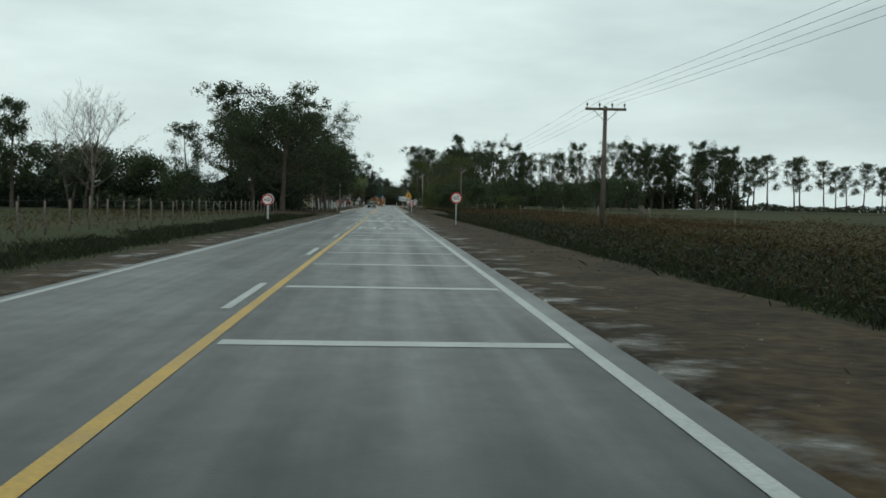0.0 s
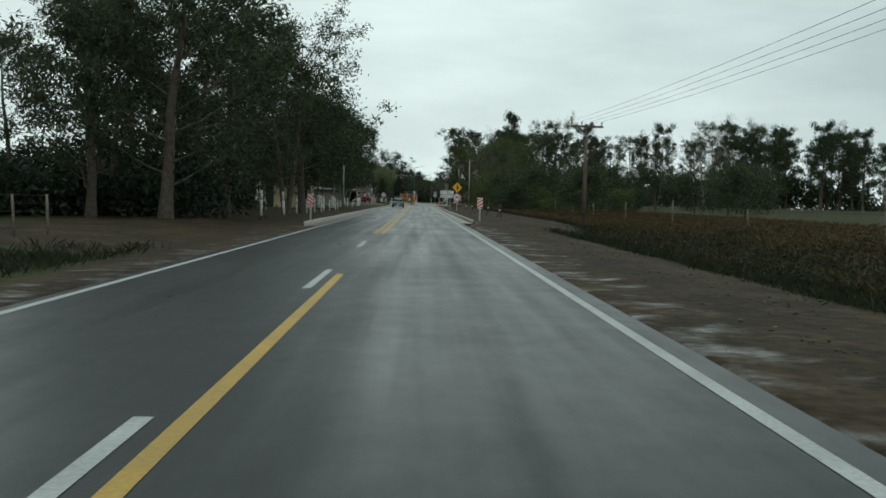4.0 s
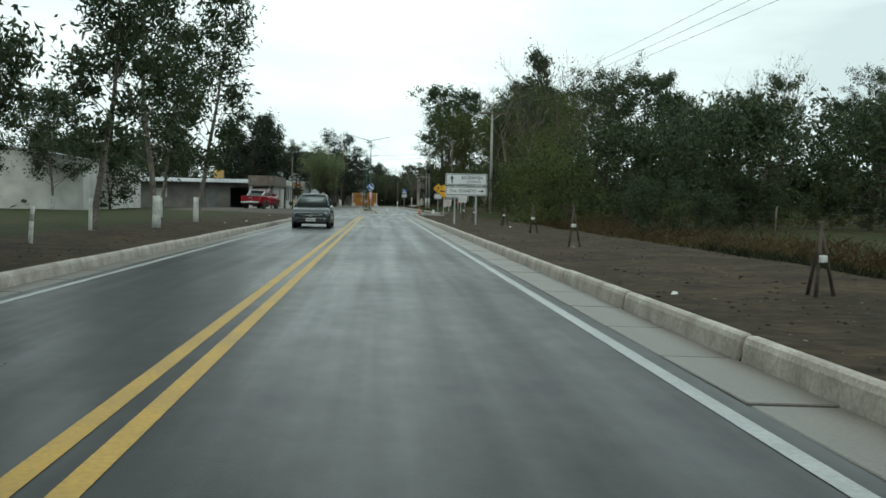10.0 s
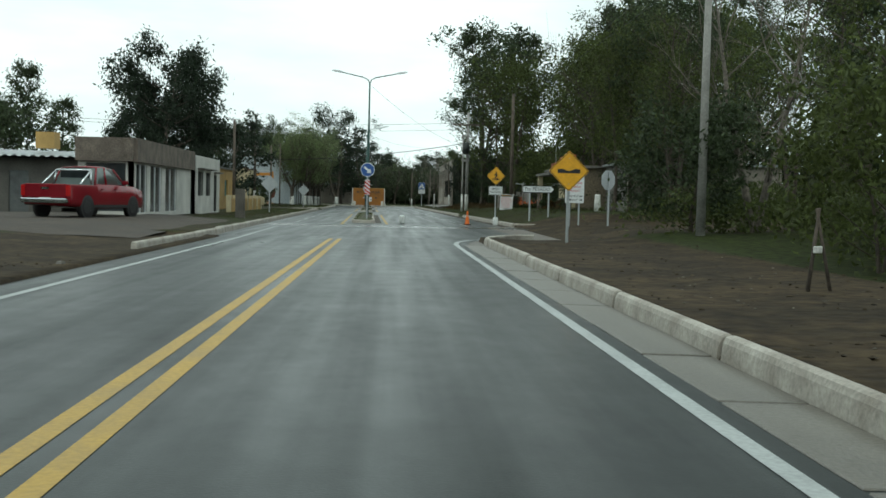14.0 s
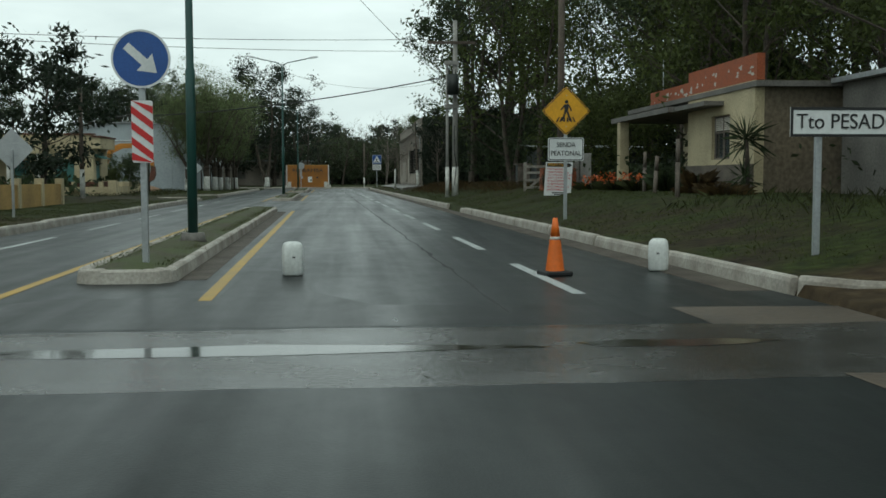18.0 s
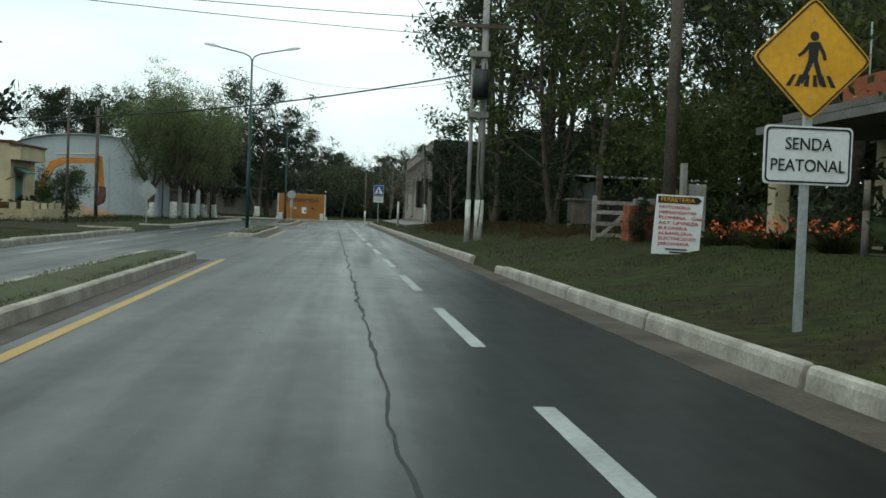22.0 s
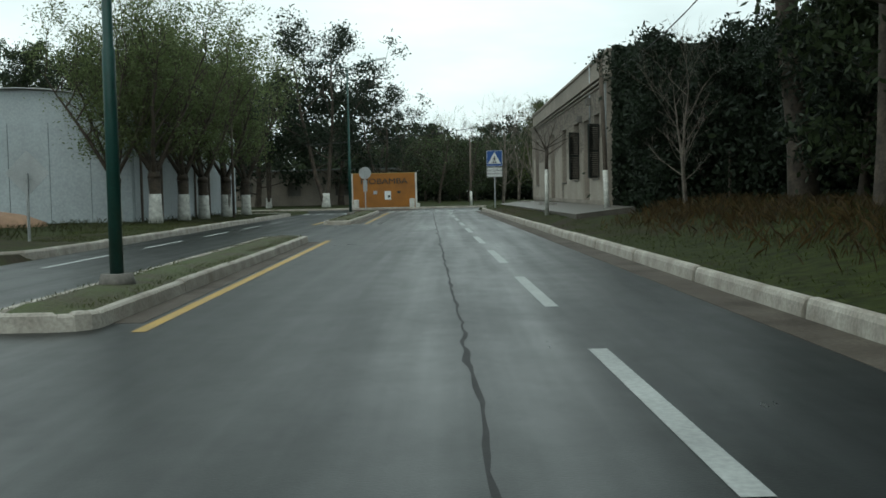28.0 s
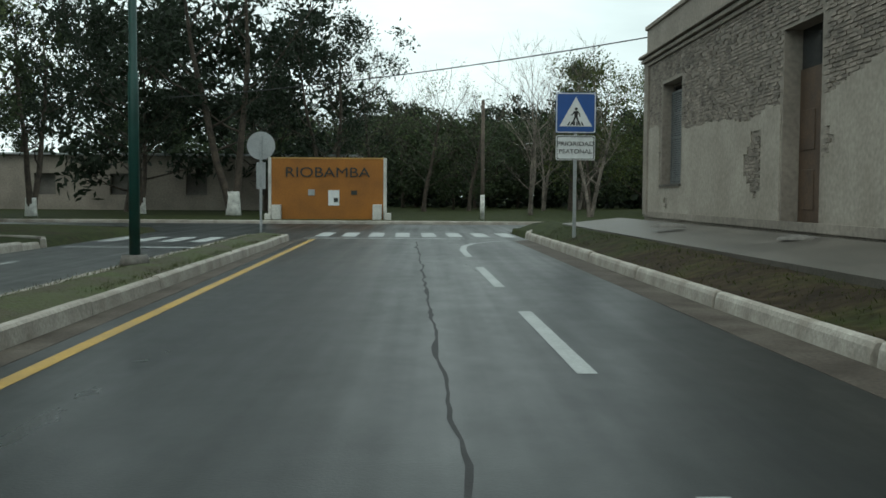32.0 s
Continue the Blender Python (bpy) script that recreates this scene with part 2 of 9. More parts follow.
    l.new(fine.outputs["Fac"], bp.inputs["Height"])
    l.new(bp.outputs["Normal"], b.inputs["Normal"])
    return m


M_ROAD = wet_asphalt("asphalt_highway", (0.0036, 0.0048, 0.0048, 1), (0.0165, 0.0200, 0.0200, 1), 1.0)
M_ROAD2 = wet_asphalt("asphalt_street", (0.0036, 0.0048, 0.0049, 1), (0.0150, 0.0180, 0.0183, 1), 5.0)
M_GROUND = ground_mat()
M_YELLOW = mat("road_paint_yellow", (0.40, 0.25, 0.035, 1), 0.55, vary=0.2, scale=1.5, fine=25, bump=0.1)
M_WHITE = mat("road_paint_white", (0.36, 0.38, 0.375, 1), 0.55, vary=0.2, scale=1.5, fine=25, bump=0.1)
M_KERB = mat("kerb_whitewash", (0.43, 0.405, 0.36, 1), 0.8, vary=0.25, scale=1.5, fine=26, bump=0.35, col2=(0.20, 0.175, 0.145, 1))
M_CONC = mat("concrete", (0.115, 0.103, 0.086, 1), 0.5, vary=0.35, scale=1.2, fine=30, bump=0.2)
M_GUTTER = mat("gutter_concrete", (0.145, 0.132, 0.110, 1), 0.42, vary=0.3, scale=1.1, fine=30, bump=0.25, col2=(0.078, 0.069, 0.057, 1))
M_SILT = mat("muddy_concrete", (0.042, 0.033, 0.026, 1), 0.75, vary=0.4, scale=1.3, fine=24, bump=0.5, col2=(0.092, 0.078, 0.062, 1), spec=0.2)
M_MUDWET = mat("wet_mud", (0.058, 0.054, 0.048, 1), 0.16, vary=0.3, scale=0.9, fine=12, bump=0.25)
M_WASH = mat("whitewash_trunk", (0.62, 0.62, 0.58, 1), 0.85, vary=0.3, scale=4, fine=25, bump=0.4)
M_BARK = mat("bark", (0.085, 0.066, 0.050, 1), 0.9, vary=0.4, scale=3, fine=14, bump=0.8)
M_BARKPALE = mat("bark_pale", (0.20, 0.17, 0.14, 1), 0.85, vary=0.45, scale=1.5, fine=12, bump=0.5)
M_EUCA = leafy("leaves_eucalyptus", (0.066, 0.090, 0.042, 1))
M_PINE = leafy("leaves_dark", (0.032, 0.047, 0.027, 1), 0.4, 0.3)
M_PALELEAF = leafy("leaves_pale", (0.165, 0.205, 0.088, 1), 0.35, 0.5)
M_FRESHLEAF = leafy("leaves_fresh", (0.105, 0.130, 0.040, 1), 0.45, 0.5)
M_GRASS = leafy("grass_blades", (0.052, 0.060, 0.018, 1), 0.5, 0.3)
M_LAWN = leafy("lawn_blades", (0.082, 0.098, 0.027, 1), 0.45, 0.4)
M_RANK = leafy("rank_weed_blades", (0.028, 0.036, 0.012, 1), 0.55, 0.2)
M_DRY = leafy("dry_grass_blades", (0.098, 0.064, 0.024, 1), 0.5, 0.3)
M_STEEL = mat("galvanised_steel", (0.42, 0.44, 0.45, 1), 0.45, metal=0.6, vary=0.15, scale=4, fine=30, bump=0.05)
M_SIGNW = mat("sign_white", (0.66, 0.68, 0.68, 1), 0.45, vary=0.08, scale=3, fine=20, bump=0)
M_SIGNY = mat("sign_yellow", (0.72, 0.365, 0.012, 1), 0.45, vary=0.12, scale=3, fine=20, bump=0)
M_SIGNK = mat("sign_black", (0.012, 0.012, 0.013, 1), 0.5, vary=0.2, bump=0)
M_SIGNR = mat("sign_red", (0.50, 0.020, 0.022, 1), 0.45, vary=0.12, bump=0)
M_SIGNB = mat("sign_blue", (0.022, 0.085, 0.30, 1), 0.45, vary=0.12, bump=0)
M_BACK = mat("sign_back_grey", (0.40, 0.42, 0.43, 1), 0.5, metal=0.3, vary=0.12, bump=0)
M_POLEGREEN = mat("pole_paint_green", (0.012, 0.062, 0.052, 1), 0.45, vary=0.2, bump=0.05)
M_WOODPOLE = mat("weathered_wood", (0.12, 0.095, 0.075, 1), 0.9, vary=0.35, scale=2, fine=18, bump=0.5)
M_CONCPOLE = mat("pole_concrete", (0.30, 0.29, 0.27, 1), 0.85, vary=0.25, scale=1.5, fine=20, bump=0.3)
M_WIRE = mat("wire_black", (0.02, 0.02, 0.021, 1), 0.6, vary=0.1, bump=0)
M_PLASTER = mat("plaster_stained", (0.29, 0.255, 0.215, 1), 0.9, vary=0.22, scale=0.6, fine=10, bump=0.35, col2=(0.185, 0.162, 0.135, 1))
M_COAT = mat("weathered_plaster_coat", (0.37, 0.335, 0.285, 1), 0.9, vary=0.2, scale=0.7, fine=12, bump=0.3, col2=(0.255, 0.225, 0.185, 1))
M_BRICK = mat("old_brick", (0.30, 0.258, 0.215, 1), 0.9, vary=0.35, scale=2.5, fine=20, bump=0.4, per="object")
M_BRICKS = mat("old_brick_joined", (0.30, 0.258, 0.215, 1), 0.9, vary=0.35, scale=2.5, fine=20, bump=0.4, per="island")
M_MORTAR = mat("mortar", (0.15, 0.125, 0.10, 1), 0.95, vary=0.3, scale=2, fine=25, bump=0.4)
M_DARKWALL = mat("near_black_wall", (0.034, 0.029, 0.023, 1), 0.9, vary=0.35, scale=1.2, fine=18, bump=0.4)
M_CREAM = mat("cream_wall_paint", (0.52, 0.44, 0.28, 1), 0.85, vary=0.22, scale=0.8, fine=18, bump=0.2)
M_WHITEWALL = mat("white_wall_paint", (0.58, 0.57, 0.53, 1), 0.85, vary=0.22, scale=0.8, fine=18, bump=0.2)
M_GREYWALL = mat("grey_render", (0.17, 0.16, 0.145, 1), 0.9, vary=0.3, scale=0.8, fine=18, bump=0.3)
M_OCHRE = mat("ochre_wall_paint", (0.45, 0.29, 0.10, 1), 0.85, vary=0.25, scale=0.8, fine=18, bump=0.2)
M_ORANGE = mat("orange_wall_paint", (0.30, 0.118, 0.016, 1), 0.75, vary=0.2, scale=0.9, fine=18, bump=0.2)
M_BLOCK = mat("hollow_clay_block", (0.27, 0.072, 0.026, 1), 0.85, vary=0.2, scale=3, fine=20, bump=0.3, per="object")
M_TERRA = mat("flaking_terracotta_paint", (0.33, 0.085, 0.035, 1), 0.85, vary=0.3, scale=3.2, fine=20, bump=0.3, col2=(0.25, 0.075, 0.035, 1))
M_FLAKE = mat("bare_plaster_flake", (0.55, 0.50, 0.44, 1), 0.9, vary=0.2, scale=5, fine=30, bump=0.3)
M_SHEET = mat("corrugated_zinc", (0.40, 0.42, 0.43, 1), 0.4, metal=0.5, vary=0.25, scale=0.9, fine=12, bump=0.1)
M_HANGAR = mat("painted_metal_cladding", (0.36, 0.40, 0.42, 1), 0.5, metal=0.2, vary=0.15, scale=0.5, fine=10, bump=0.1)
M_GLASS = mat("window_glass_dark", (0.030, 0.036, 0.040, 1), 0.08, vary=0.2, bump=0, spec=0.6)
M_SHUT = mat("shutter_dark_green", (0.020, 0.026, 0.024, 1), 0.6, vary=0.25, scale=3, fine=30, bump=0.2)
M_SHUTGREY = mat("shutter_grey_metal", (0.15, 0.16, 0.16, 1), 0.55, vary=0.25, scale=3, fine=30, bump=0.2)
M_TEAL = mat("shutter_teal", (0.055, 0.17, 0.155, 1), 0.6, vary=0.2, scale=3, fine=30, bump=0.2)
M_DOORW = mat("door_wood", (0.10, 0.062, 0.038, 1), 0.65, vary=0.3, scale=3, fine=25, bump=0.2)
M_TIMBER = mat("grey_timber", (0.17, 0.14, 0.115, 1), 0.9, vary=0.35, scale=2, fine=20, bump=0.5)
M_DAUB = mat("bare_brown_render", (0.150, 0.120, 0.082, 1), 0.9, vary=0.4, scale=0.7, fine=9, bump=0.4, col2=(0.085, 0.072, 0.052, 1))
M_GATE = mat("weathered_gate_paint", (0.30, 0.285, 0.255, 1), 0.9, vary=0.45, scale=3, fine=22, bump=0.4, col2=(0.14, 0.12, 0.10, 1))
M_WHITEPOST = mat("whitewashed_post", (0.60, 0.60, 0.57, 1), 0.85, vary=0.3, scale=4, fine=25, bump=0.3)
M_RUST = mat("rusty_red_metal", (0.14, 0.055, 0.035, 1), 0.85, vary=0.35, scale=5, fine=30, bump=0.3)
M_CONE = mat("cone_orange_plastic", (0.72, 0.145, 0.010, 1), 0.5, vary=0.12, scale=4, fine=25, bump=0.05)
M_JUG = mat("milky_plastic", (0.66, 0.68, 0.66, 1), 0.4, vary=0.12, scale=6, fine=25, bump=0.05)
M_RUBBER = mat("black_rubber", (0.014, 0.014, 0.015, 1), 0.75, vary=0.2, bump=0.1)
M_REDCAR = mat("red_car_paint", (0.17, 0.006, 0.013, 1), 0.22, vary=0.08, scale=2, bump=0)
M_GREYCAR = mat("grey_car_paint", (0.042, 0.054, 0.060, 1), 0.22, metal=0.4, vary=0.08, scale=2, bump=0)
M_PLASTICB = mat("black_plastic", (0.02, 0.02, 0.021, 1), 0.55, vary=0.15, bump=0)
M_CHROME = mat("chrome", (0.62, 0.64, 0.65, 1), 0.15, metal=1.0, vary=0.05, bump=0)
M_RIM = mat("alloy_rim", (0.38, 0.39, 0.40, 1), 0.35, metal=0.8, vary=0.1, bump=0)
M_LAMP = mat("lamp_lens", (0.36, 0.39, 0.40, 1), 0.1, vary=0.1, bump=0)
M_REDLENS = mat("red_lens", (0.40, 0.010, 0.012, 1), 0.15, vary=0.1, bump=0)
M_DIGGER = mat("digger_yellow_paint", (0.50, 0.195, 0.018, 1), 0.5, vary=0.2, scale=2, fine=18, bump=0.1)
M_FLOWER = mat("orange_flowers", (0.62, 0.12, 0.012, 1), 0.6, vary=0.3, per="island", bump=0)
M_SAND = mat("sand_heap", (0.27, 0.17, 0.11, 1), 0.95, vary=0.2, scale=2, fine=20, bump=0.4)


# ---- mesh helpers ----
def box(bm, c, s, rz=0.0, taper=1.0):
    """A box with centre c and size s, turned about z; taper narrows its top."""
    m = Matrix.Translation(c) @ Matrix.Rotation(radians(rz), 4, 'Z')
    vs = []
    for k in (-1, 1):
        f = taper if k > 0 else 1.0
        for i, j in ((-1, -1), (1, -1), (1, 1), (-1, 1)):
            vs.append(bm.verts.new(m @ Vector((i * s[0] / 2 * f, j * s[1] / 2 * f, k * s[2] / 2))))
    for f in ((3, 2, 1, 0), (4, 5, 6, 7), (0, 1, 5, 4), (1, 2, 6, 5), (2, 3, 7, 6), (3, 0, 4, 7)):
        bm.faces.new([vs[i] for i in f])
    return bm


def tube(bm, a, b, r0, r1=None, n=8, caps=True):
    """A round bar from a to b."""
    a, b = Vector(a), Vector(b)
    r1 = r0 if r1 is None else r1
    d = (b - a).normalized()
    s = d.orthogonal().normalized()
    t = d.cross(s)
    ra, rb = [], []
    for i in range(n):
        w = s * math.cos(2 * math.pi * i / n) + t * math.sin(2 * math.pi * i / n)
        ra.append(bm.verts.new(a + w * r0))
        rb.append(bm.verts.new(b + w * r1))
    for i in range(n):
        f = bm.faces.new((ra[i], ra[(i + 1) % n], rb[(i + 1) % n], rb[i]))
        f.smooth = True
    if caps:
        bm.faces.new(ra[::-1])
        bm.faces.new(rb)
    return bm


def turned(bm, rings, n=12):
    """One closed body of round rings (z, radius) about the z axis."""
    rows = []
    for z, r in rings:
        rows.append([bm.verts.new((r * math.cos(2 * math.pi * i / n), r * math.sin(2 * math.pi * i / n), z)) for i in range(n)])
    for a, b in zip(rows, rows[1:]):
        for i in range(n):
            bm.faces.new((a[i], a[(i + 1) % n], b[(i + 1) % n], b[i])).smooth = True
    bm.faces.new(rows[0][::-1])
    bm.faces.new(rows[-1])
    return bm


def prism(bm, pts, d, m=None):
    """A flat outline pts (x, z) given the depth d along y, facing -y."""
    m = m or Matrix()
    f = [bm.verts.new(m @ Vector((x, 0, z))) for x, z in pts]
    g = [bm.verts.new(m @ Vector((x, d, z))) for x, z in pts]
    bm.faces.new(f)
    bm.faces.new(g[::-1])
    k = len(pts)
    for i in range(k):
        bm.faces.new((f[(i + 1) % k], f[i], g[i], g[(i + 1) % k]))
    return bm


def disc(r, n=28, x=0.0, z=0.0, turn=0.0):
    return [(x + r * math.cos(turn + 2 * math.pi * i / n), z + r * math.sin(turn + 2 * math.pi * i / n)) for i in range(n)]


def rounded(w, h, r, x=0.0, z=0.0, n=4):
    """A rectangle outline with round corners."""
    out = []
    for cx, cz, a in ((w / 2 - r, h / 2 - r, 0), (-w / 2 + r, h / 2 - r, 90), (-w / 2 + r, -h / 2 + r, 180), (w / 2 - r, -h / 2 + r, 270)):
        for i in range(n + 1):
            q = radians(a + 90 * i / n)
            out.append((x + cx + r * math.cos(q), z + cz + r * math.sin(q)))
    return out


def obj(name, bm, material):
    me = bpy.data.meshes.new(name)
    bm.normal_update()
    bm.to_mesh(me)
    bm.free()
    me.materials.append(material)
    return new(name, me)


def part(name, bm, material, parent, label=""):
    """One mesh object under a thing or a part, in the parent's own space."""
    ob = obj(name, bm, material)
    ob.parent = parent
    return tagged(ob, label)


def thing(name, label, category, m, group="", kind=""):
    ob = new(name)
    ob.empty_display_size = 0.3
    ob.matrix_basis = m
    return tagged(ob, label, category, group, kind)


def plain(name, verts, faces, material, smooth=False):
    me = bpy.data.meshes.new(name)
    me.from_pydata(verts, [], faces)
    me.materials.append(material)
    if smooth:
        me.polygons.foreach_set("use_smooth", [True] * len(me.polygons))
    me.update()
    return new(name, me)


def lettering(name, words, size, material, parent, x, y, z, label="", width=None, flat=False, align='CENTER'):
    """Raised letters in the built-in font, facing -y (or lying flat and read towards +y)."""
    cu = bpy.data.curves.new(name, 'FONT')
    cu.body, cu.size, cu.align_x, cu.align_y, cu.extrude = words, size, align, 'CENTER', 0.004
    tmp = bpy.data.objects.new(name, cu)
    scene.collection.objects.link(tmp)
    dg = bpy.context.evaluated_depsgraph_get()
    me = bpy.data.meshes.new_from_object(tmp.evaluated_get(dg))
    bpy.data.objects.remove(tmp)
    me.materials.clear()
    me.materials.append(material)
    if width:
        xs = [v.co.x for v in me.vertices]
        k = width / max(0.001, max(xs) - min(xs))
        for v in me.vertices:
            v.co.x *= k
    ob = new(name, me)
    ob.parent = parent
    ob.matrix_basis = pose(x, y, z) if flat else pose(x, y, z, 90, 0, 0)
    return tagged(ob, label)


# ---- the lie of the land ----
def bend(y):
    """How far the street has swung to the side at y; the highway before it runs straight."""
    return 0.0 if y < 262 else -0.01876 * (y - 262)


def ramp_(v, a, b):
    t = min(1.0, max(0.0, (v - a) / (b - a)))
    return t * t * (3 - 2 * t)


def land(u, y):
    """Height of the ground at u metres beside the line of the road."""
    rough = 0.05 * noise.noise((u * 0.35, y * 0.35, 0)) + 0.03 * noise.noise((u * 1.1, y * 1.1, 4))
    if y < 262:
        kerbed = ramp_(y, 116, 126)
        if -4.95 <= u <= 2.05 + 0.5 * kerbed:
            return -0.10
        if u > 2:
            e = ramp_(u, 2.0, 3.6)
            z = (1 - kerbed) * (-0.025 - 0.30 * ramp_(u, 5.0, 7.2) + 0.34 * ramp_(u, 8.6, 12)) + kerbed * (0.15 + 0.08 * ramp_(u, 3, 7) - 0.35 * ramp_(u, 7, 9) + 0.3 * ramp_(u, 11, 15))
            if 2.5 <= u <= 2.9:
                return z
            near = 0.12 + 0.30 * ramp_(u, 5.8, 9) + 0.5 * ramp_(u, 9, 20)
            w = ramp_(y, 252, 261)
            z = z * (1 - w) + near * w
        else:
            e = ramp_(-u, 5.0, 7.0)
            z = (1 - kerbed) * (-0.025 - 0.12 * ramp_(-u, 6.0, 8) + 0.2 * ramp_(-u, 8.5, 11)) + kerbed * (0.15 * ramp_(-u, 4.9, 5.45) - 0.1 * ramp_(-u, 4.9, 5.0) + 0.1 * (1 - ramp_(-u, 5.2, 5.4)) * 0 + 0.15 * ramp_(-u, 8, 13))
            if kerbed > 0.5 and u > -5.35:
                z = -0.10
        return z + rough * e
    if y > 391 and y < 401 and -60 < u < 60:
        return -0.10
    if y >= 401:
        return 0.12 + rough * 0.6 + 0.1 * ramp_(y, 405, 430)
    if -5.75 <= u <= (4.6 if y < 279.5 else 6.30):
        return -0.10
    if u > 0:
        side = 0.15 + 0.70 * ramp_(u, 6.0, 10.5)
        if y < 281:
            lane = -0.03 + 0.42 * ramp_(u, 5.8, 9) + 0.5 * ramp_(u, 9, 20)
            w = ramp_(y, 279, 281)
            side = side * w + lane * (1 - w)
        if y > 345:
            side = side * (1 - ramp_(y, 345, 352)) + (0.15 + 0.25 * ramp_(u, 6.4, 7.4)) * ramp_(y, 345, 352)
        return side + rough * ramp_(u, 6.4, 8)
    return 0.13 + 0.10 * ramp_(-u, 6, 12) + rough * ramp_(-u, 5.9, 8)


US = [-620, -430, -300, -210, -150, -110, -80, -62, -50, -41, -34, -29, -25] + [-22 + 0.8 * i for i in range(20)] + [-6.0, -5.75, -5.40, -5.34, -5.0, -4.94]
US += [-2.0, 1.0, 2.0, 2.1, 2.5, 2.62, 2.9] + [3.3 + 0.55 * i for i in range(5)] + [6.1, 6.29, 6.36, 6.6] + [7.1 + 0.6 * i for i in range(16)] + [17, 18.5, 20.5, 23, 26, 30, 35, 41, 50, 62, 80, 110, 150, 210, 300, 430, 620]
YS = [-260, -160, -100, -70, -50] + [-40 + 2.0 * i for i in range(77)] + [114, 117, 119, 121, 123, 125, 127] + [129 + 2.0 * i for i in range(66)] + [260.5, 261.9, 262.1] + [263.5 + 1.5 * i for i in range(85)]
YS += [390.9, 391.1, 394, 398, 400.9, 401.1, 403, 406, 410, 415, 422, 432, 445, 465, 490, 530, 590, 680, 820, 1000]
YS = sorted(set(YS))
gv, gc = [], []
for y in YS:
    for u in US:
        gv.append((u + bend(y), y, land(u, y)))
        n0 = noise.noise((u * 0.12, y * 0.05, 9))
        if y < 262:
            edge = 5.6 if y < 116 else 7.2
            right = ramp_(u, edge - 1, edge + 1.2)
            ledge = 6.6 if y < 95 else (16 if y < 165 else 10.5)
            left = ramp_(-u, ledge - 1.5, ledge + 1.5)
            grass = max(right, left)
            dry = (0.42 + 0.22 * n0) * ramp_(u, 8, 11) if u > 0 else (0.40 + 0.2 * n0) * ramp_(-u, 10.5, 14)
        else:
            grass = 0.60 + 0.3 * n0 + 0.2 * ramp_(abs(u), 9, 14)
            if u < 0:
                grass = 0.54 + 0.3 * n0 + 0.25 * ramp_(-u, 14, 30)
            dry = 0.12 + 0.15 * n0
            if u > 3 and y < 281:
                grass, dry = 0.12 + 0.5 * ramp_(u, 16, 30), 0.0
            if y > 400:
                grass, dry = 0.7, 0.05
        silt = 0.0
        if y < 126:
            silt = (1 - ramp_(u, 2.2, 4.9)) if u > 0 else (1 - ramp_(-u, 5.2, 8.2))
        gc.append((max(0, min(1, grass)), max(0, min(1, dry)), silt, 1))
nu = len(US)
gf = [(j * nu + i, j * nu + i + 1, (j + 1) * nu + i + 1, (j + 1) * nu + i) for j in range(len(YS) - 1) for i in range(nu - 1)]
ground = plain("ground", gv, gf, M_GROUND, smooth=True)
ca = ground.data.color_attributes.new("cover", 'FLOAT_COLOR', 'POINT')
ca.data.foreach_set("color", [c for q in gc for c in q])
tagged(ground, "damp earth verges and grassy fields beside the road", "ground", kind="structure")


def strip(name, us, y0, y1, z, material, step=4.0, bent=True):
    """A flat band between the side offsets us, along the line of the road."""
    k = max(1, int(round((y1 - y0) / step)))
    v, f = [], []
    for j in range(k + 1):
        y = y0 + (y1 - y0) * j / k
        for u in us:
            v.append((u + (bend(y) if bent else 0), y, z))
    n = len(us)
    for j in range(k):
        for i in range(n - 1):
            f.append((j * n + i, j * n + i + 1, (j + 1) * n + i + 1, (j + 1) * n + i))
    return plain(name, v, f, material)


def slab(name, us, y0, y1, z0, z1, material, step=4.0):
    """A band with thickness."""
    k = max(1, int(round((y1 - y0) / step)))
    bm = bmesh.new()
    rows = []
    for j in range(k + 1):
        y = y0 + (y1 - y0) * j / k
        rows.append([bm.verts.new((u + bend(y), y, z)) for u, z in ((us[0], z0), (us[0], z1), (us[1], z1), (us[1], z0))])
    for a, b in zip(rows, rows[1:]):
        for i in range(4):
            bm.faces.new((a[i], a[(i + 1) % 4], b[(i + 1) % 4], b[i]))
    bm.faces.new(rows[0][::-1])
    bm.faces.new(rows[-1])
    bmesh.ops.recalc_face_normals(bm, faces=bm.faces)
    return obj(name, bm, material)


M_DRAIN = mat("wet_drain", (0.036, 0.034, 0.031, 1), 0.25, vary=0.35, scale=1.4, fine=20, bump=0.3)
M_MUD = mat("brown_mud", (0.085, 0.062, 0.042, 1), 0.45, vary=0.35, scale=1.1, fine=14, bump=0.5)
road = slab("road_highway", (-4.95, 2.0), -120, 264.0, -0.25, 0.0, M_ROAD)
tagged(road, "wet dark asphalt two-lane highway with painted lines", "road", kind="structure")
street_near = slab("road_street_mouth", (-5.68, 4.62), 264.0, 279.6, -0.25, 0.0, M_ROAD2)
tagged(street_near, "wet dark asphalt at the mouth of the boulevard", "road", kind="structure")
street = slab("road_street", (-5.68, 6.22), 279.6, 391.0, -0.25, 0.0, M_ROAD2)
tagged(street, "wet dark asphalt boulevard with two carriageways", "road", kind="structure")
edge_left = slab("road_left_edge", (-5.68, -4.952), 243.0, 264.0, -0.25, -0.002, M_ROAD)
tagged(edge_left, "wet asphalt widening at the town's edge", "road", kind="structure")
cross = plain("road_cross_street", [(-90, 391, 0), (90, 391, 0), (90, 400.6, 0), (-90, 400.6, 0)], [(0, 1, 2, 3)], M_ROAD2)
tagged(cross, "wet asphalt cross street at the end of the boulevard", "road", kind="structure")
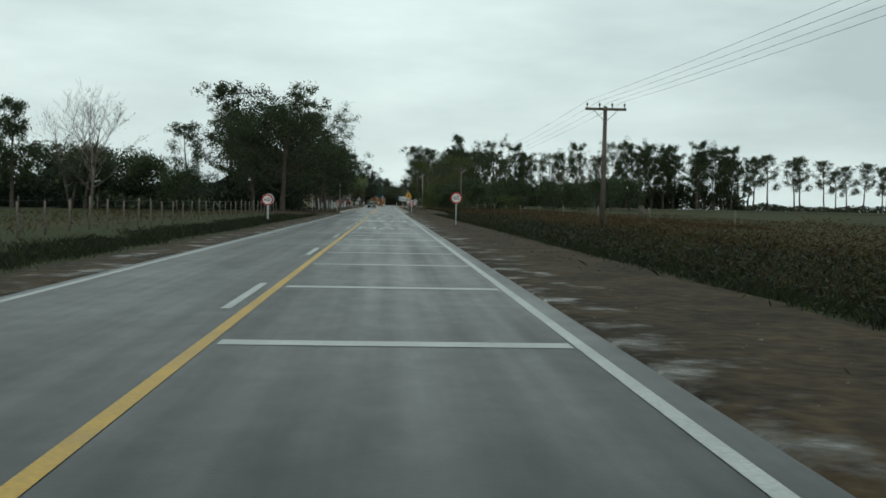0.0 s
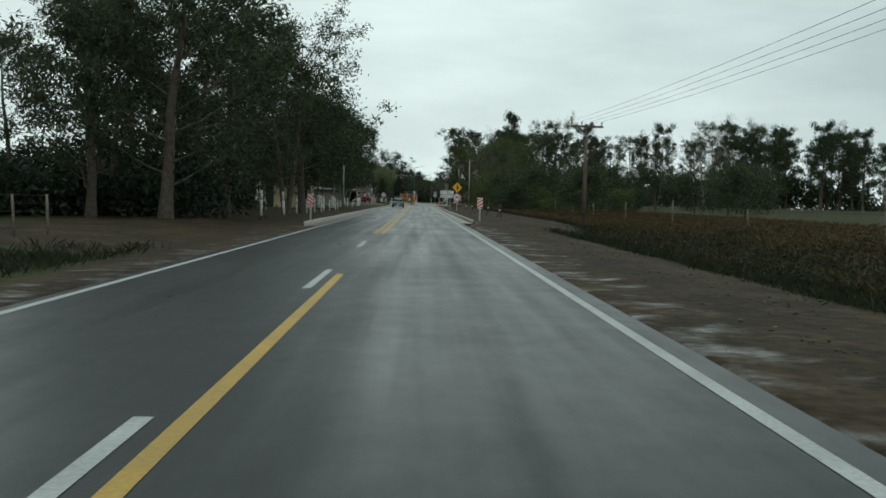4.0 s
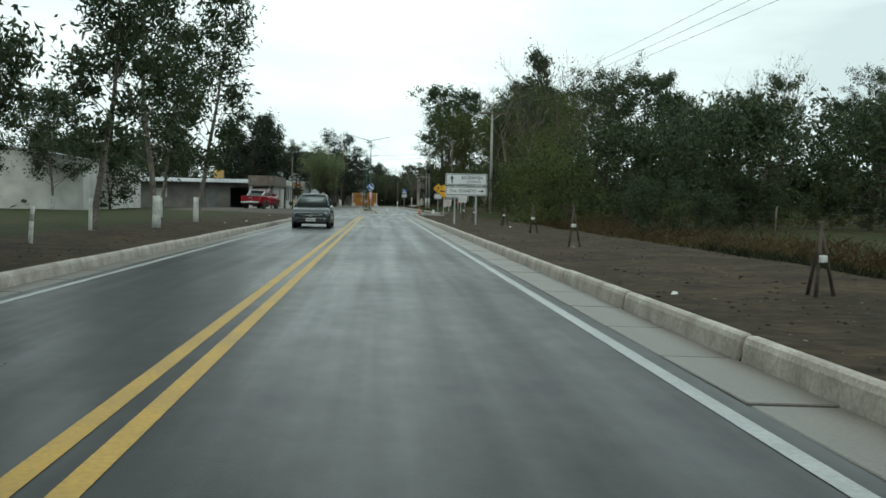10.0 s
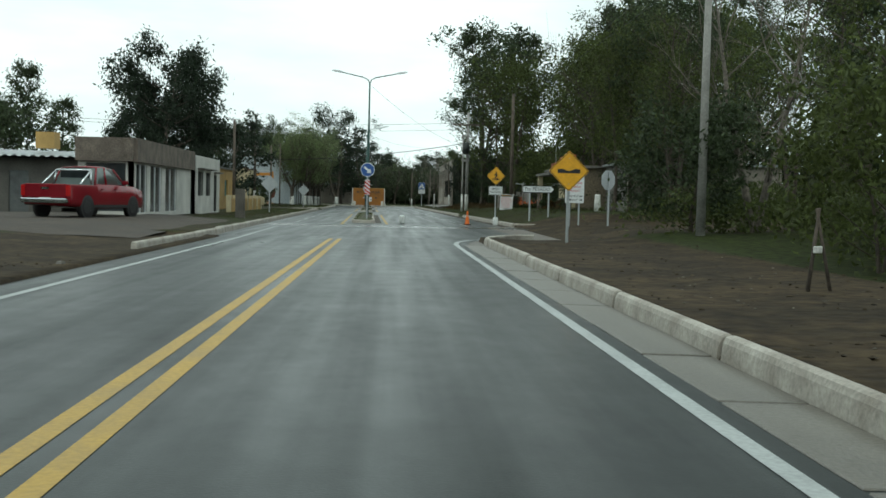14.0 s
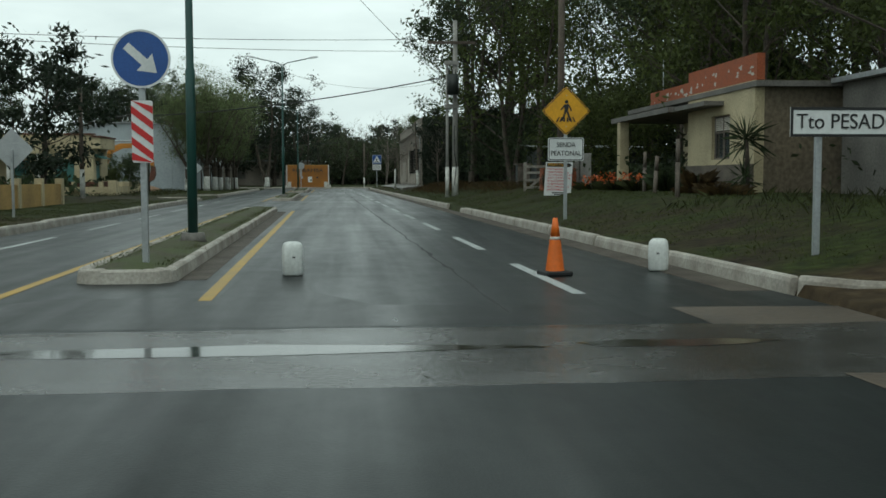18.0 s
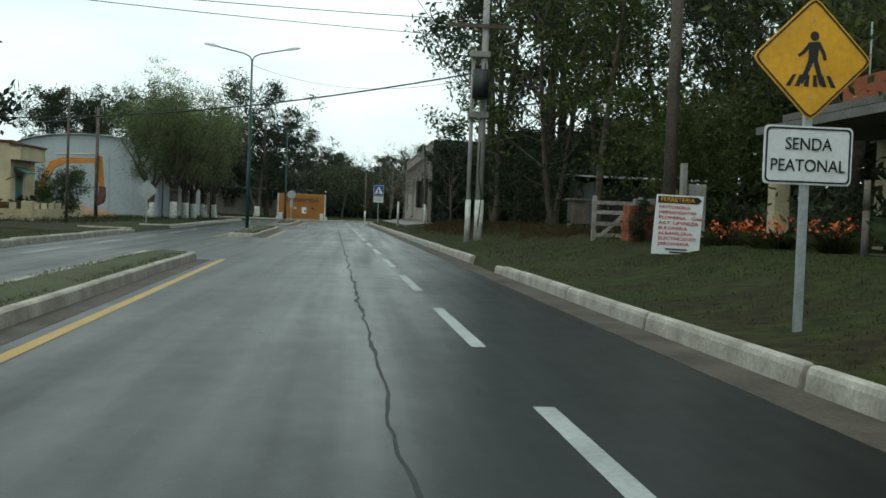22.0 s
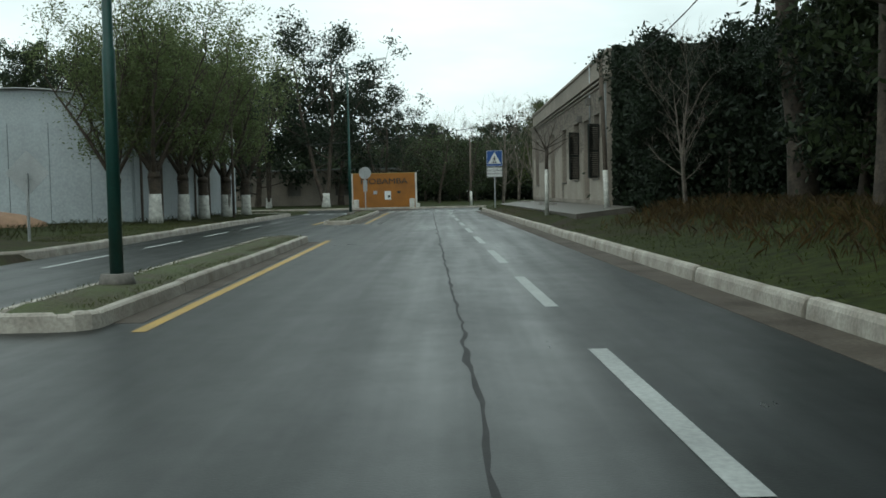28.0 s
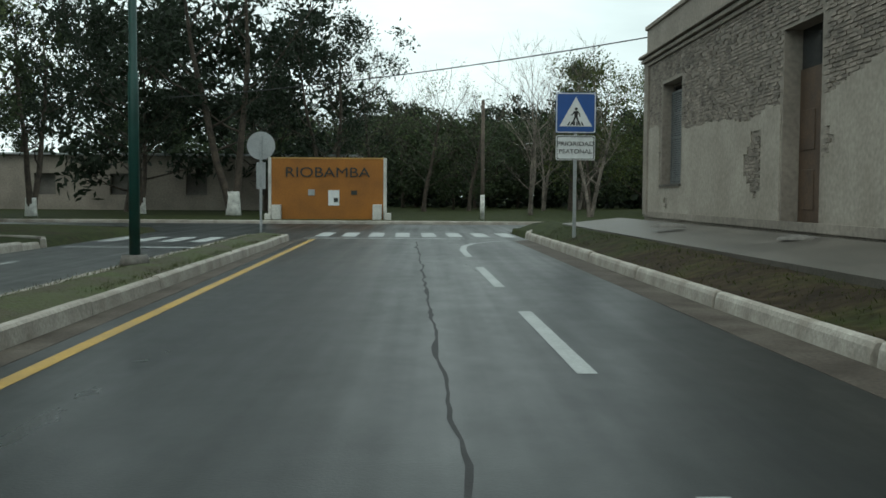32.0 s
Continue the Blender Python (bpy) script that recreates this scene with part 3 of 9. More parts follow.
# asphalt filling the corner of the side street, and the concrete gutter that curls round it
bm = bmesh.new()
inner = [(1.99, 256.0), (2.02, 258.5), (2.06, 259.8), (2.22, 261.1), (2.6, 262.4), (3.15, 263.5), (3.8, 264.4), (4.62, 265.2)]
outer = [(2.5, 256.0), (2.5, 259.0), (2.52, 260.0), (2.7, 261.2), (3.1, 262.3), (3.75, 263.2), (4.5, 263.9), (5.6, 264.6)]
va = [bm.verts.new((x, y, -0.001)) for x, y in inner]
corner = [bm.verts.new((1.95, 266.0, -0.003))]
for i in range(len(va) - 1):
    bm.faces.new((va[i], va[i + 1], corner[0]))
tagged(obj("road_corner", bm, M_ROAD), "wet asphalt corner of the side street", "road", kind="structure")
bm = bmesh.new()
vi = [bm.verts.new((x, y, 0.004)) for x, y in inner]
vo = [bm.verts.new((x, y, 0.004)) for x, y in outer]
for i in range(len(vi) - 1):
    bm.faces.new((vi[i], vo[i], vo[i + 1], vi[i + 1]))
q = [bm.verts.new(p) for p in ((4.5, 265.2, 0.004), (5.6, 264.6, 0.004), (5.9, 279.6, 0.004), (4.25, 279.7, 0.004))]
bm.faces.new(q)
q = [bm.verts.new(p) for p in ((4.35, 263.5, -0.004), (6.9, 262.6, 0.03), (7.6, 264.4, 0.05), (5.6, 264.62, 0.006))]
bm.faces.new(q)
bm.faces.new([bm.verts.new(p) for p in ((4.35, 263.5, -0.3), (6.9, 262.6, -0.3), (6.9, 262.6, 0.03), (4.35, 263.5, -0.004))])
tagged(obj("pavement_side_gutter", bm, M_MUD), "muddy concrete gutter curling into the side street", "gutter", kind="structure")

# markings, a few millimetres above the asphalt
MARK = 0.004


def mark(name, us, y0, y1, material, label, step=6.0, z=MARK):
    return tagged(strip(name, us, y0, y1, z, material, step), label, "road marking", kind="structure")


mark("road_line_right", (1.61, 1.74), -120, 258.5, M_WHITE, "white painted edge line")
mark("road_line_left", (-4.80, -4.68), -120, 274, M_WHITE, "white painted edge line")
mark("road_line_yellow", (-1.79, -1.66), -120, 88.0, M_YELLOW, "solid yellow centre line")
mark("road_line_yellow_double_a", (-1.79, -1.65), 108.0, 262.0, M_YELLOW, "double yellow centre line")
mark("road_line_yellow_double_b", (-2.07, -1.93), 108.0, 262.0, M_YELLOW, "double yellow centre line")
for i in range(9):
    y0 = 12.0 + 12.2 * (i - 1)
    mark("road_dash", (-2.05, -1.93), y0, y0 + 3.8, M_WHITE, "white dash beside the yellow line")
for y0 in (9.0, 15.05, 20.65, 25.5, 30.0, 34.6, 38.6, 42.0, -2.0, -10):
    mark("road_bar", (-1.60, 1.58), y0, y0 + 0.32, M_WHITE, "white rumble bar across the lane")
# the edge line curls into the side street
bm = bmesh.new()
pts = [(1.68, 258.5), (1.70, 259.8), (1.86, 261.2), (2.25, 262.6), (2.85, 263.8), (3.5, 264.7)]
for (xa, ya), (xb, yb) in zip(pts, pts[1:]):
    d = Vector((xb - xa, yb - ya, 0)).normalized()
    nrm = Vector((d.y, -d.x, 0)) * 0.075
    q = [Vector((xa, ya, MARK)) - nrm, Vector((xa, ya, MARK)) + nrm, Vector((xb, yb, MARK)) + nrm, Vector((xb, yb, MARK)) - nrm]
    bm.faces.new([bm.verts.new(p) for p in q])
tagged(obj("road_line_curl", bm, M_WHITE), "white edge line curling into the side street", "road marking", kind="structure")


def stroke_word(x, y, w, h, strokes, words, thick=0.052, bar=0.14):
    """A painted word of straight strokes, in units of its width and height, drawn out lengthways."""
    bm = bmesh.new()
    for i, (xa, ya, xb, yb) in enumerate(strokes):
        d = thick * w
        q = [(x + xa * w - d / 2, y + ya * h), (x + xa * w + d / 2, y + ya * h), (x + xb * w + d / 2, y + yb * h), (x + xb * w - d / 2, y + yb * h)]
        if abs(yb - ya) < 0.02:
            q = [(x + xa * w, y + ya * h - bar), (x + xb * w, y + ya * h - bar), (x + xb * w, y + ya * h + bar), (x + xa * w, y + ya * h + bar)]
        bm.faces.new([bm.verts.new((p[0], p[1], MARK + 0.0006 * i)) for p in q])
    bmesh.ops.recalc_face_normals(bm, faces=bm.faces)
    return tagged(obj("road_word", bm, M_WHITE), "white letters " + words + " painted on the lane", "road marking", kind="structure")


stroke_word(-1.5, 48.6, 2.75, 4.3, [(0.03, 0, 0.03, 1), (0.03, 1, 0.16, 0.25), (0.29, 1, 0.16, 0.25), (0.29, 0, 0.29, 1), (0.37, 0, 0.50, 1), (0.63, 0, 0.50, 1), (0.42, 0.34, 0.58, 0.34), (0.70, 0, 0.97, 1), (0.97, 0, 0.70, 1)], "MAX")
stroke_word(-1.5, 67.3, 2.8, 3.9, [(0.08, -0.07, 0.08, 1.07), (0.03, 0, 0.44, 0), (0.39, -0.07, 0.39, 0.62), (0.03, 0.55, 0.44, 0.55), (0.03, 1, 0.42, 1), (0.62, -0.07, 0.62, 1.07), (0.93, -0.07, 0.93, 1.07), (0.57, 0, 0.98, 0), (0.57, 1, 0.98, 1)], "60", 0.1, 0.3)

# street markings
for i in range(15):
    y0 = 280.9 + 6.86 * i
    if y0 + 3.9 < 377.5:
        mark("street_dash", (3.93, 4.08), y0, y0 + 3.9, M_WHITE, "white lane dash", 2.0)
        mark("street_dash", (-4.55, -4.42), y0 + 1.0, y0 + 4.9, M_WHITE, "white lane dash", 2.0)
mark("street_line_yellow_a", (-0.02, 0.12), 280.7, 309.5, M_YELLOW, "solid yellow line along the median", 3.0)
mark("street_line_yellow_b", (-0.12, 0.02), 327.5, 345.8, M_YELLOW, "solid yellow line along the median", 3.0)
mark("street_line_yellow_c", (-0.02, 0.12), 360.6, 385.0, M_YELLOW, "solid yellow line along the median", 3.0)
mark("street_line_yellow_d", (-2.22, -2.08), 279.4, 309.5, M_YELLOW, "solid yellow line along the median", 3.0)
mark("street_line_yellow_e", (-2.22, -2.08), 326.5, 345.8, M_YELLOW, "solid yellow line along the median", 3.0)
mark("street_line_yellow_f", (-2.22, -2.08), 360.6, 380.0, M_YELLOW, "solid yellow line along the median", 3.0)
mark("street_stop_line", (-0.3, 4.4), 385.6, 385.95, M_WHITE, "white stop line")
mark("street_stop_line_left", (-5.4, -2.2), 380.0, 380.3, M_WHITE, "white stop line")
for i in range(9):
    mark("street_zebra", (-0.1 + 0.82 * i, 0.35 + 0.82 * i), 387.0, 390.3, M_WHITE, "white zebra crossing bar", 2.0)
for i in range(5):
    mark("street_zebra", (-5.5 + 0.82 * i, -5.05 + 0.82 * i), 383.0, 386.0, M_WHITE, "white zebra crossing bar", 2.0)
bm = bmesh.new()
pts = [(4.0, 377.0), (4.02, 379.5), (4.15, 381.4), (4.5, 383.0), (5.1, 384.1), (5.9, 384.7)]
for (ua, ya), (ub, yb) in zip(pts, pts[1:]):
    pa_, pb_ = Vector((ua + bend(ya), ya, MARK)), Vector((ub + bend(yb), yb, MARK))
    d = (pb_ - pa_).normalized()
    nrm = Vector((d.y, -d.x, 0)) * 0.075
    bm.faces.new([bm.verts.new(p) for p in (pa_ - nrm, pa_ + nrm, pb_ + nrm, pb_ - nrm)])
tagged(obj("street_line_curl", bm, M_WHITE), "white lane line curling towards the kerb", "road marking", kind="structure")
# tarred seam down the lane
bm = bmesh.new()
y = 279.5
last = None
while y < 384:
    u = 2.98 + 0.07 * noise.noise((0, y * 0.6, 2)) + 0.04 * noise.noise((5, y * 2.1, 2))
    w = 0.010 + 0.040 * abs(noise.noise((3, y * 0.8, 2)))
    now = [bm.verts.new((u + s * w + bend(y), y, 0.0025)) for s in (-1, 1)]
    if last:
        bm.faces.new((last[0], last[1], now[1], now[0]))
    last = now
    y += 0.25
tagged(obj("road_seam", bm, M_RUBBER), "dark tarred seam along the lane", "road seam", kind="structure")

# shallow concrete drain across the road, with a strip of standing water
bm = bmesh.new()
prof = [(0.0, -0.004), (0.3, 0.004), (0.6, 0.003), (0.95, 0.002), (1.5, 0.002), (1.8, 0.004), (2.1, 0.008), (2.4, -0.004)]
vv = [[bm.verts.new((x, 276.2 + p + 0.12 * noise.noise((x * 0.9, p, 3)), z + 0.0045 + 0.002 * noise.noise((x * 1.3, p * 3, 1)))) for p, z in prof] for x in [-5.6 + 0.4 * i for i in range(31)]]
for a, b in zip(vv, vv[1:]):
    for i in range(len(prof) - 1):
        bm.faces.new((a[i], b[i], b[i + 1], a[i + 1]))
tagged(obj("road_drain", bm, M_DRAIN), "shallow wet concrete drain across the road", "drain", kind="structure")
random.seed(3)
M_WATER = mat("standing_water", (0.035, 0.032, 0.028, 1), 0.03, vary=0.05, bump=0.0, spec=0.9)


def puddle(x, y, rx, ry, z):
    bm = bmesh.new()
    ph = random.random() * 9
    pts = [bm.verts.new((x + rx * math.cos(a) * (1 + 0.35 * noise.noise((math.cos(a) * 1.6 + ph, math.sin(a) * 1.6, 0))), y + ry * math.sin(a) * (1 + 0.35 * noise.noise((math.cos(a) * 2 + ph, math.sin(a) * 2, 5))), z)) for a in [2 * math.pi * i / 22 for i in range(22)]]
    bm.faces.new(pts)
    return tagged(obj("puddle", bm, M_WATER), "thin rain puddle on the ground", "puddle", kind="structure")


puddle(0.2, 277.55, 2.1, 0.22, 0.0088)
puddle(-2.9, 277.5, 1.5, 0.24, 0.0088)
puddle(3.6, 277.6, 0.8, 0.16, 0.0088)
puddle(5.75, 309.5, 0.35, 1.6, -0.02)


# ---- kerbs, one block after another ----
def kerb_mesh(length, h=0.2, w=0.17):
    """A kerb block along +y with a battered face to -x and rounded upper edges."""
    prof = [(0.0, -0.12), (0.03, h - 0.06), (0.05, h - 0.015), (0.08, h), (w - 0.03, h), (w, h - 0.03), (w, -0.12)]
    bm = bmesh.new()
    gap = 0.055 if length > 1.5 else 0.015
    a = [bm.verts.new((x, gap, z)) for x, z in prof]
    b = [bm.verts.new((x, length - gap, z)) for x, z in prof]
    k = len(prof)
    for i in range(k):
        bm.faces.new((a[i], a[(i + 1) % k], b[(i + 1) % k], b[i]))
    bm.faces.new(a[::-1])
    bm.faces.new(b)
    bmesh.ops.recalc_face_normals(bm, faces=bm.faces)
    bmesh.ops.bevel(bm, geom=[e for e in bm.edges if abs(e.verts[0].co.y - e.verts[1].co.y) < 0.001 and e.verts[0].co.z > 0], offset=0.02, segments=1, affect='EDGES')
    me = bpy.data.meshes.new("kerb_block")
    bm.to_mesh(me)
    bm.free()
    me.materials.append(M_KERB)
    return me


KERB4, KERB2, KERB1 = kerb_mesh(4.0), kerb_mesh(2.0), kerb_mesh(1.0, 0.16)


def kerb_run(name, u, y0, y1, mirror, label, drop=()):
    run = thing(name, label, "kerb", Matrix(), kind="structure")
    y = y0
    while y < y1 - 0.5:
        me, ln = (KERB4, 4.0) if y + 4 <= y1 + 0.1 else ((KERB2, 2.0) if y + 2 <= y1 + 0.1 else (KERB1, 1.0))
        ob = new("kerb_block", me)
        ob.parent = run
        slope = math.degrees(math.atan(bend(y + ln) - bend(y)) if y >= 262 else 0)
        jit = random.uniform(-0.25, 0.25)
        if mirror:
            ob.matrix_basis = pose(u + bend(y + ln), y + ln, random.uniform(-0.012, 0.008), 0, 0, 180 + math.degrees(math.atan((bend(y) - bend(y + ln)) / ln)) * -1 + jit * 0.3)
        else:
            ob.matrix_basis = pose(u + bend(y), y, random.uniform(-0.012, 0.008), 0, 0, -math.degrees(math.atan((bend(y + ln) - bend(y)) / ln)) + jit * 0.3)
        y += ln
    return run


kerb_run("kerb_right_highway", 2.50, 126.9, 259.0, False, "whitewashed concrete kerb blocks along the highway")
kerb_run("kerb_left_highway", -5.32, 116.0, 243.0, True, "whitewashed concrete kerb blocks along the highway")
kerb_run("kerb_left_street", -5.66, 253.0, 328.6, True, "whitewashed concrete kerb blocks along the boulevard")
kerb_run("kerb_left_street_far", -5.66, 340.5, 380.0, True, "whitewashed concrete kerb blocks along the boulevard")
kerb_run("kerb_right_street", 6.20, 280.6, 307.4, False, "worn whitewashed kerb blocks along the grass verge")
kerb_run("kerb_right_street_far", 6.20, 311.6, 385.5, False, "worn whitewashed kerb blocks along the grass verge")


def kerb_arc(name, pts, label, h=0.2, w=0.17, material=None):
    """A kerb cast in one curve through pts."""
    bm = bmesh.new()
    prev = None
    for i, p in enumerate(pts):
        a, b = Vector(pts[max(0, i - 1)]), Vector(pts[min(len(pts) - 1, i + 1)])
        d = (b - a).normalized()
        s = Vector((d[1], -d[0]))
        now = [bm.verts.new((p[0] + s[0] * o, p[1] + s[1] * o, z)) for o, z in ((0, -0.12), (0.03, h - 0.05), (0.06, h), (w - 0.03, h), (w, h - 0.03), (w, -0.12))]
        if prev:
            for k in range(6):
                bm.faces.new((prev[k], prev[(k + 1) % 6], now[(k + 1) % 6], now[k]))
        else:
            first = now
        prev = now
    bm.faces.new(first[::-1])
    bm.faces.new(prev)
    bmesh.ops.recalc_face_normals(bm, faces=bm.faces)
    return tagged(obj(name, bm, material or M_KERB), label, "kerb", kind="structure")


def arc(cx, cy, r, a0, a1, n=12):
    return [(cx + r * math.cos(radians(a0 + (a1 - a0) * i / n)), cy + r * math.sin(radians(a0 + (a1 - a0) * i / n))) for i in range(n + 1)]


kerb_arc("kerb_corner_near", [(2.5, 259.0), (2.52, 260.0), (2.7, 261.2), (3.1, 262.3), (3.75, 263.2), (4.4, 263.7)], "whitewashed kerb curving into the side street")
kerb_arc("kerb_corner_far", [(7.2, 279.6), (6.7, 279.7), (6.3, 280.0), (5.95, 280.6)], "whitewashed kerb curving out of the side street")
kerb_arc("kerb_corner_end", [(6.2 + bend(385.5), 385.5), (6.25 + bend(386), 386.6), (6.6 + bend(388), 388.4), (7.4 + bend(389), 389.6), (8.6 + bend(390), 390.3), (11, 390.6), (20, 390.7), (40, 390.7)], "whitewashed kerb curving into the cross street")
kerb_arc("kerb_far_side", [(-60, 400.7), (-40, 400.7), (-20, 400.7), (0, 400.7), (20, 400.7), (60, 400.7)], "low concrete kerb along the cross street", 0.15)
kerb_arc("kerb_left_end", [(-40, 382.5), (-14, 382.4), (-10.2, 382.3), (-9.0, 381.9), (-8.35, 381.2), (-7.9, 380.0)], "whitewashed kerb curving into the cross street")
kerb_arc("kerb_left_drive", [(-9.6, 330.2), (-8.4, 330.1), (-7.7, 329.8), (-7.1, 329.2), (-6.9, 328.5)], "kerb curving into a driveway")
kerb_arc("kerb_left_drive_far", [(-7.15, 340.4), (-7.35, 339.6), (-7.8, 339.1), (-8.8, 338.9)], "kerb curving out of a driveway")

# concrete gutter beside the highway's right edge line, cast in bays
gut = thing("gutter", "wet concrete gutter cast in bays beside the kerb", "gutter", Matrix(), kind="structure")
bay = bmesh.new()
box(bay, (0, 1.0, 0.0), (0.60, 1.955, 0.06))
bmesh.ops.bevel(bay, geom=bay.edges[:], offset=0.008, segments=1, affect='EDGES')
bay_me = bpy.data.meshes.new("gutter_bay")
bay.to_mesh(bay_me)
bay.free()
bay_me.materials.append(M_GUTTER)
for i in range(66):
    ob = new("gutter_bay", bay_me)
    ob.parent = gut
    ob.matrix_basis = pose(2.20, 127.0 + 2.0 * i, -0.022 + random.uniform(-0.004, 0.004), random.uniform(-0.15, 0.15), 1.2, 0)
gutl = thing("gutter_left", "wet concrete gutter cast in bays beside the kerb", "gutter", Matrix(), kind="structure")
for i in range(62):
    ob = new("gutter_bay", bay_me)
    ob.parent = gutl
    ob.matrix_basis = Matrix.Translation((-5.15, 116.0 + 2.0 * i, -0.024)) @ Matrix.Diagonal((0.6, 1, 1, 1))


# ---- medians ----
def median(name, y0, y1, u0=-1.72, u1=-0.52):
    """A kerbed strip of rough grass with round noses."""
    med = thing(name, "narrow grassy median with worn whitewashed kerbs", "median", Matrix(), kind="structure")
    c, hw = (u0 + u1) / 2, (u1 - u0) / 2
    ring = []
    k = int((y1 - y0) / 3)
    r = hw * 0.55
    for i in range(k + 1):
        ring.append((u1, y0 + r + (y1 - y0 - 2 * r) * i / k))
    ring += [(u1 - r + r * math.cos(radians(a)), y1 - r + r * math.sin(radians(a))) for a in (30, 60, 90)]
    ring += [(u0 + r + r * math.cos(radians(a)), y1 - r + r * math.sin(radians(a))) for a in (90, 120, 150)]
    for i in range(k + 1):
        ring.append((u0, y1 - r - (y1 - y0 - 2 * r) * i / k))
    ring += [(u0 + r + r * math.cos(radians(a)), y0 + r + r * math.sin(radians(a))) for a in (210, 240, 270)]
    ring += [(u1 - r + r * math.cos(radians(a)), y0 + r + r * math.sin(radians(a))) for a in (270, 300, 330)]
    n = len(ring)
    inner = [((u - c) * (1 - 0.16 / hw) + c, y0 + 0.15 + (y - y0) * (y1 - y0 - 0.30) / (y1 - y0)) for u, y in ring]
    for i in range(n):
        j = (i + 1) % n
        bm = bmesh.new()
        q = [ring[i], ring[j], inner[j], inner[i]]
        p = [Vector((u + bend(y), y, 0)) for u, y in q]
        e = (p[1] - p[0]) * ((0.008 if (p[1] - p[0]).length > 1 else 0.0) / max(0.2, (p[1] - p[0]).length))
        p[0] += e
        p[3] += e
        p[1] -= e
        p[2] -= e
        dz = random.uniform(-0.012, 0.012)
        out = (p[0] - p[3]) * 0.12
        lo = [bm.verts.new(v + Vector((0, 0, -0.1)) + (out if t < 2 else out * 0)) for t, v in enumerate(p)]
        hi = [bm.verts.new(v + Vector((0, 0, 0.17 + dz)) - (out if t < 2 else out * 0)) for t, v in enumerate(p)]
        for t in range(4):
            bm.faces.new((lo[t], lo[(t + 1) % 4], hi[(t + 1) % 4], hi[t]))
        bm.faces.new(hi)
        bmesh.ops.recalc_face_normals(bm, faces=bm.faces)
        bmesh.ops.bevel(bm, geom=[x for x in bm.edges if x.verts[0].co.z > 0.1 and x.verts[1].co.z > 0.1], offset=0.025, segments=1, affect='EDGES')
        part("kerb_block", bm, M_KERB, med)
    bm = bmesh.new()
    top = []
    for i in range(int((y1 - y0) / 0.5) + 1):
        y = y0 + 0.12 + (y1 - y0 - 0.24) * i / int((y1 - y0) / 0.5)
        d = min(y - y0, y1 - y)
        half = hw - 0.13 if d > r + 0.1 else hw - 0.13 - r * 0.75 * (1 - max(0.0, d - 0.1) / r) ** 2
        top.append([bm.verts.new((c + half * q + bend(y), y, 0.15 + 0.07 * (1 - q * q) * min(1, d / 0.5) + 0.03 * noise.noise((q * 2, y * 1.5, 1)))) for q in (-1, -0.6, -0.2, 0.2, 0.6, 1)])
    for a, b in zip(top, top[1:]):
        for i in range(5):
            f = bm.faces.new((a[i], a[i + 1], b[i + 1], b[i]))
            f.smooth = True
    ob = part("turf", bm, M_TURF, med, "rough trodden grass")
    return med


M_TURF = mat("turf", (0.050, 0.070, 0.016, 1), 0.9, vary=0.35, scale=1.6, fine=22, bump=0.8, col2=(0.045, 0.034, 0.019, 1), dist=0.05)
M_PATCH = wet_asphalt("asphalt_fresh", (0.0030, 0.0034, 0.0036, 1), (0.0065, 0.0074, 0.0078, 1), 9.0)
bm = bmesh.new()
pts = [(-3.1, 278.75), (-1.0, 278.7), (1.5, 278.72), (3.9, 278.8), (3.7, 279.9), (1.4, 280.2), (0.75, 281.5), (0.5, 284.0), (-0.15, 284.2), (-0.2, 281.0), (-1.9, 281.0), (-2.4, 280.4), (-3.2, 280.0)]
bm.faces.new([bm.verts.new((x, y, 0.0022)) for x, y in pts])
tagged(obj("road_patch", bm, M_PATCH), "patch of fresh dark asphalt before the median", "road patch", kind="structure")
median("median_first", 282.5, 309.3)
median("median_second", 327.6, 345.4)
median("median_third", 360.4, 384.4)
# bare gutters of crumbling concrete beside the medians and the far kerb
slab("gutter_median_first", (-0.53, -0.18), 282.9, 309.0, -0.05, 0.003, M_SILT)
slab("gutter_median_second", (-0.53, -0.20), 328.2, 345.2, -0.05, 0.003, M_SILT)
slab("gutter_median_third", (-0.53, -0.22), 361.0, 384.2, -0.05, 0.003, M_SILT)
slab("gutter_street_right", (5.72, 6.21), 281.0, 385.0, -0.05, 0.003, M_SILT)
for nm in ("gutter_median_first", "gutter_median_second", "gutter_median_third", "gutter_street_right"):
    tagged(bpy.data.objects[nm], "muddy crumbling concrete gutter", "gutter", kind="structure")


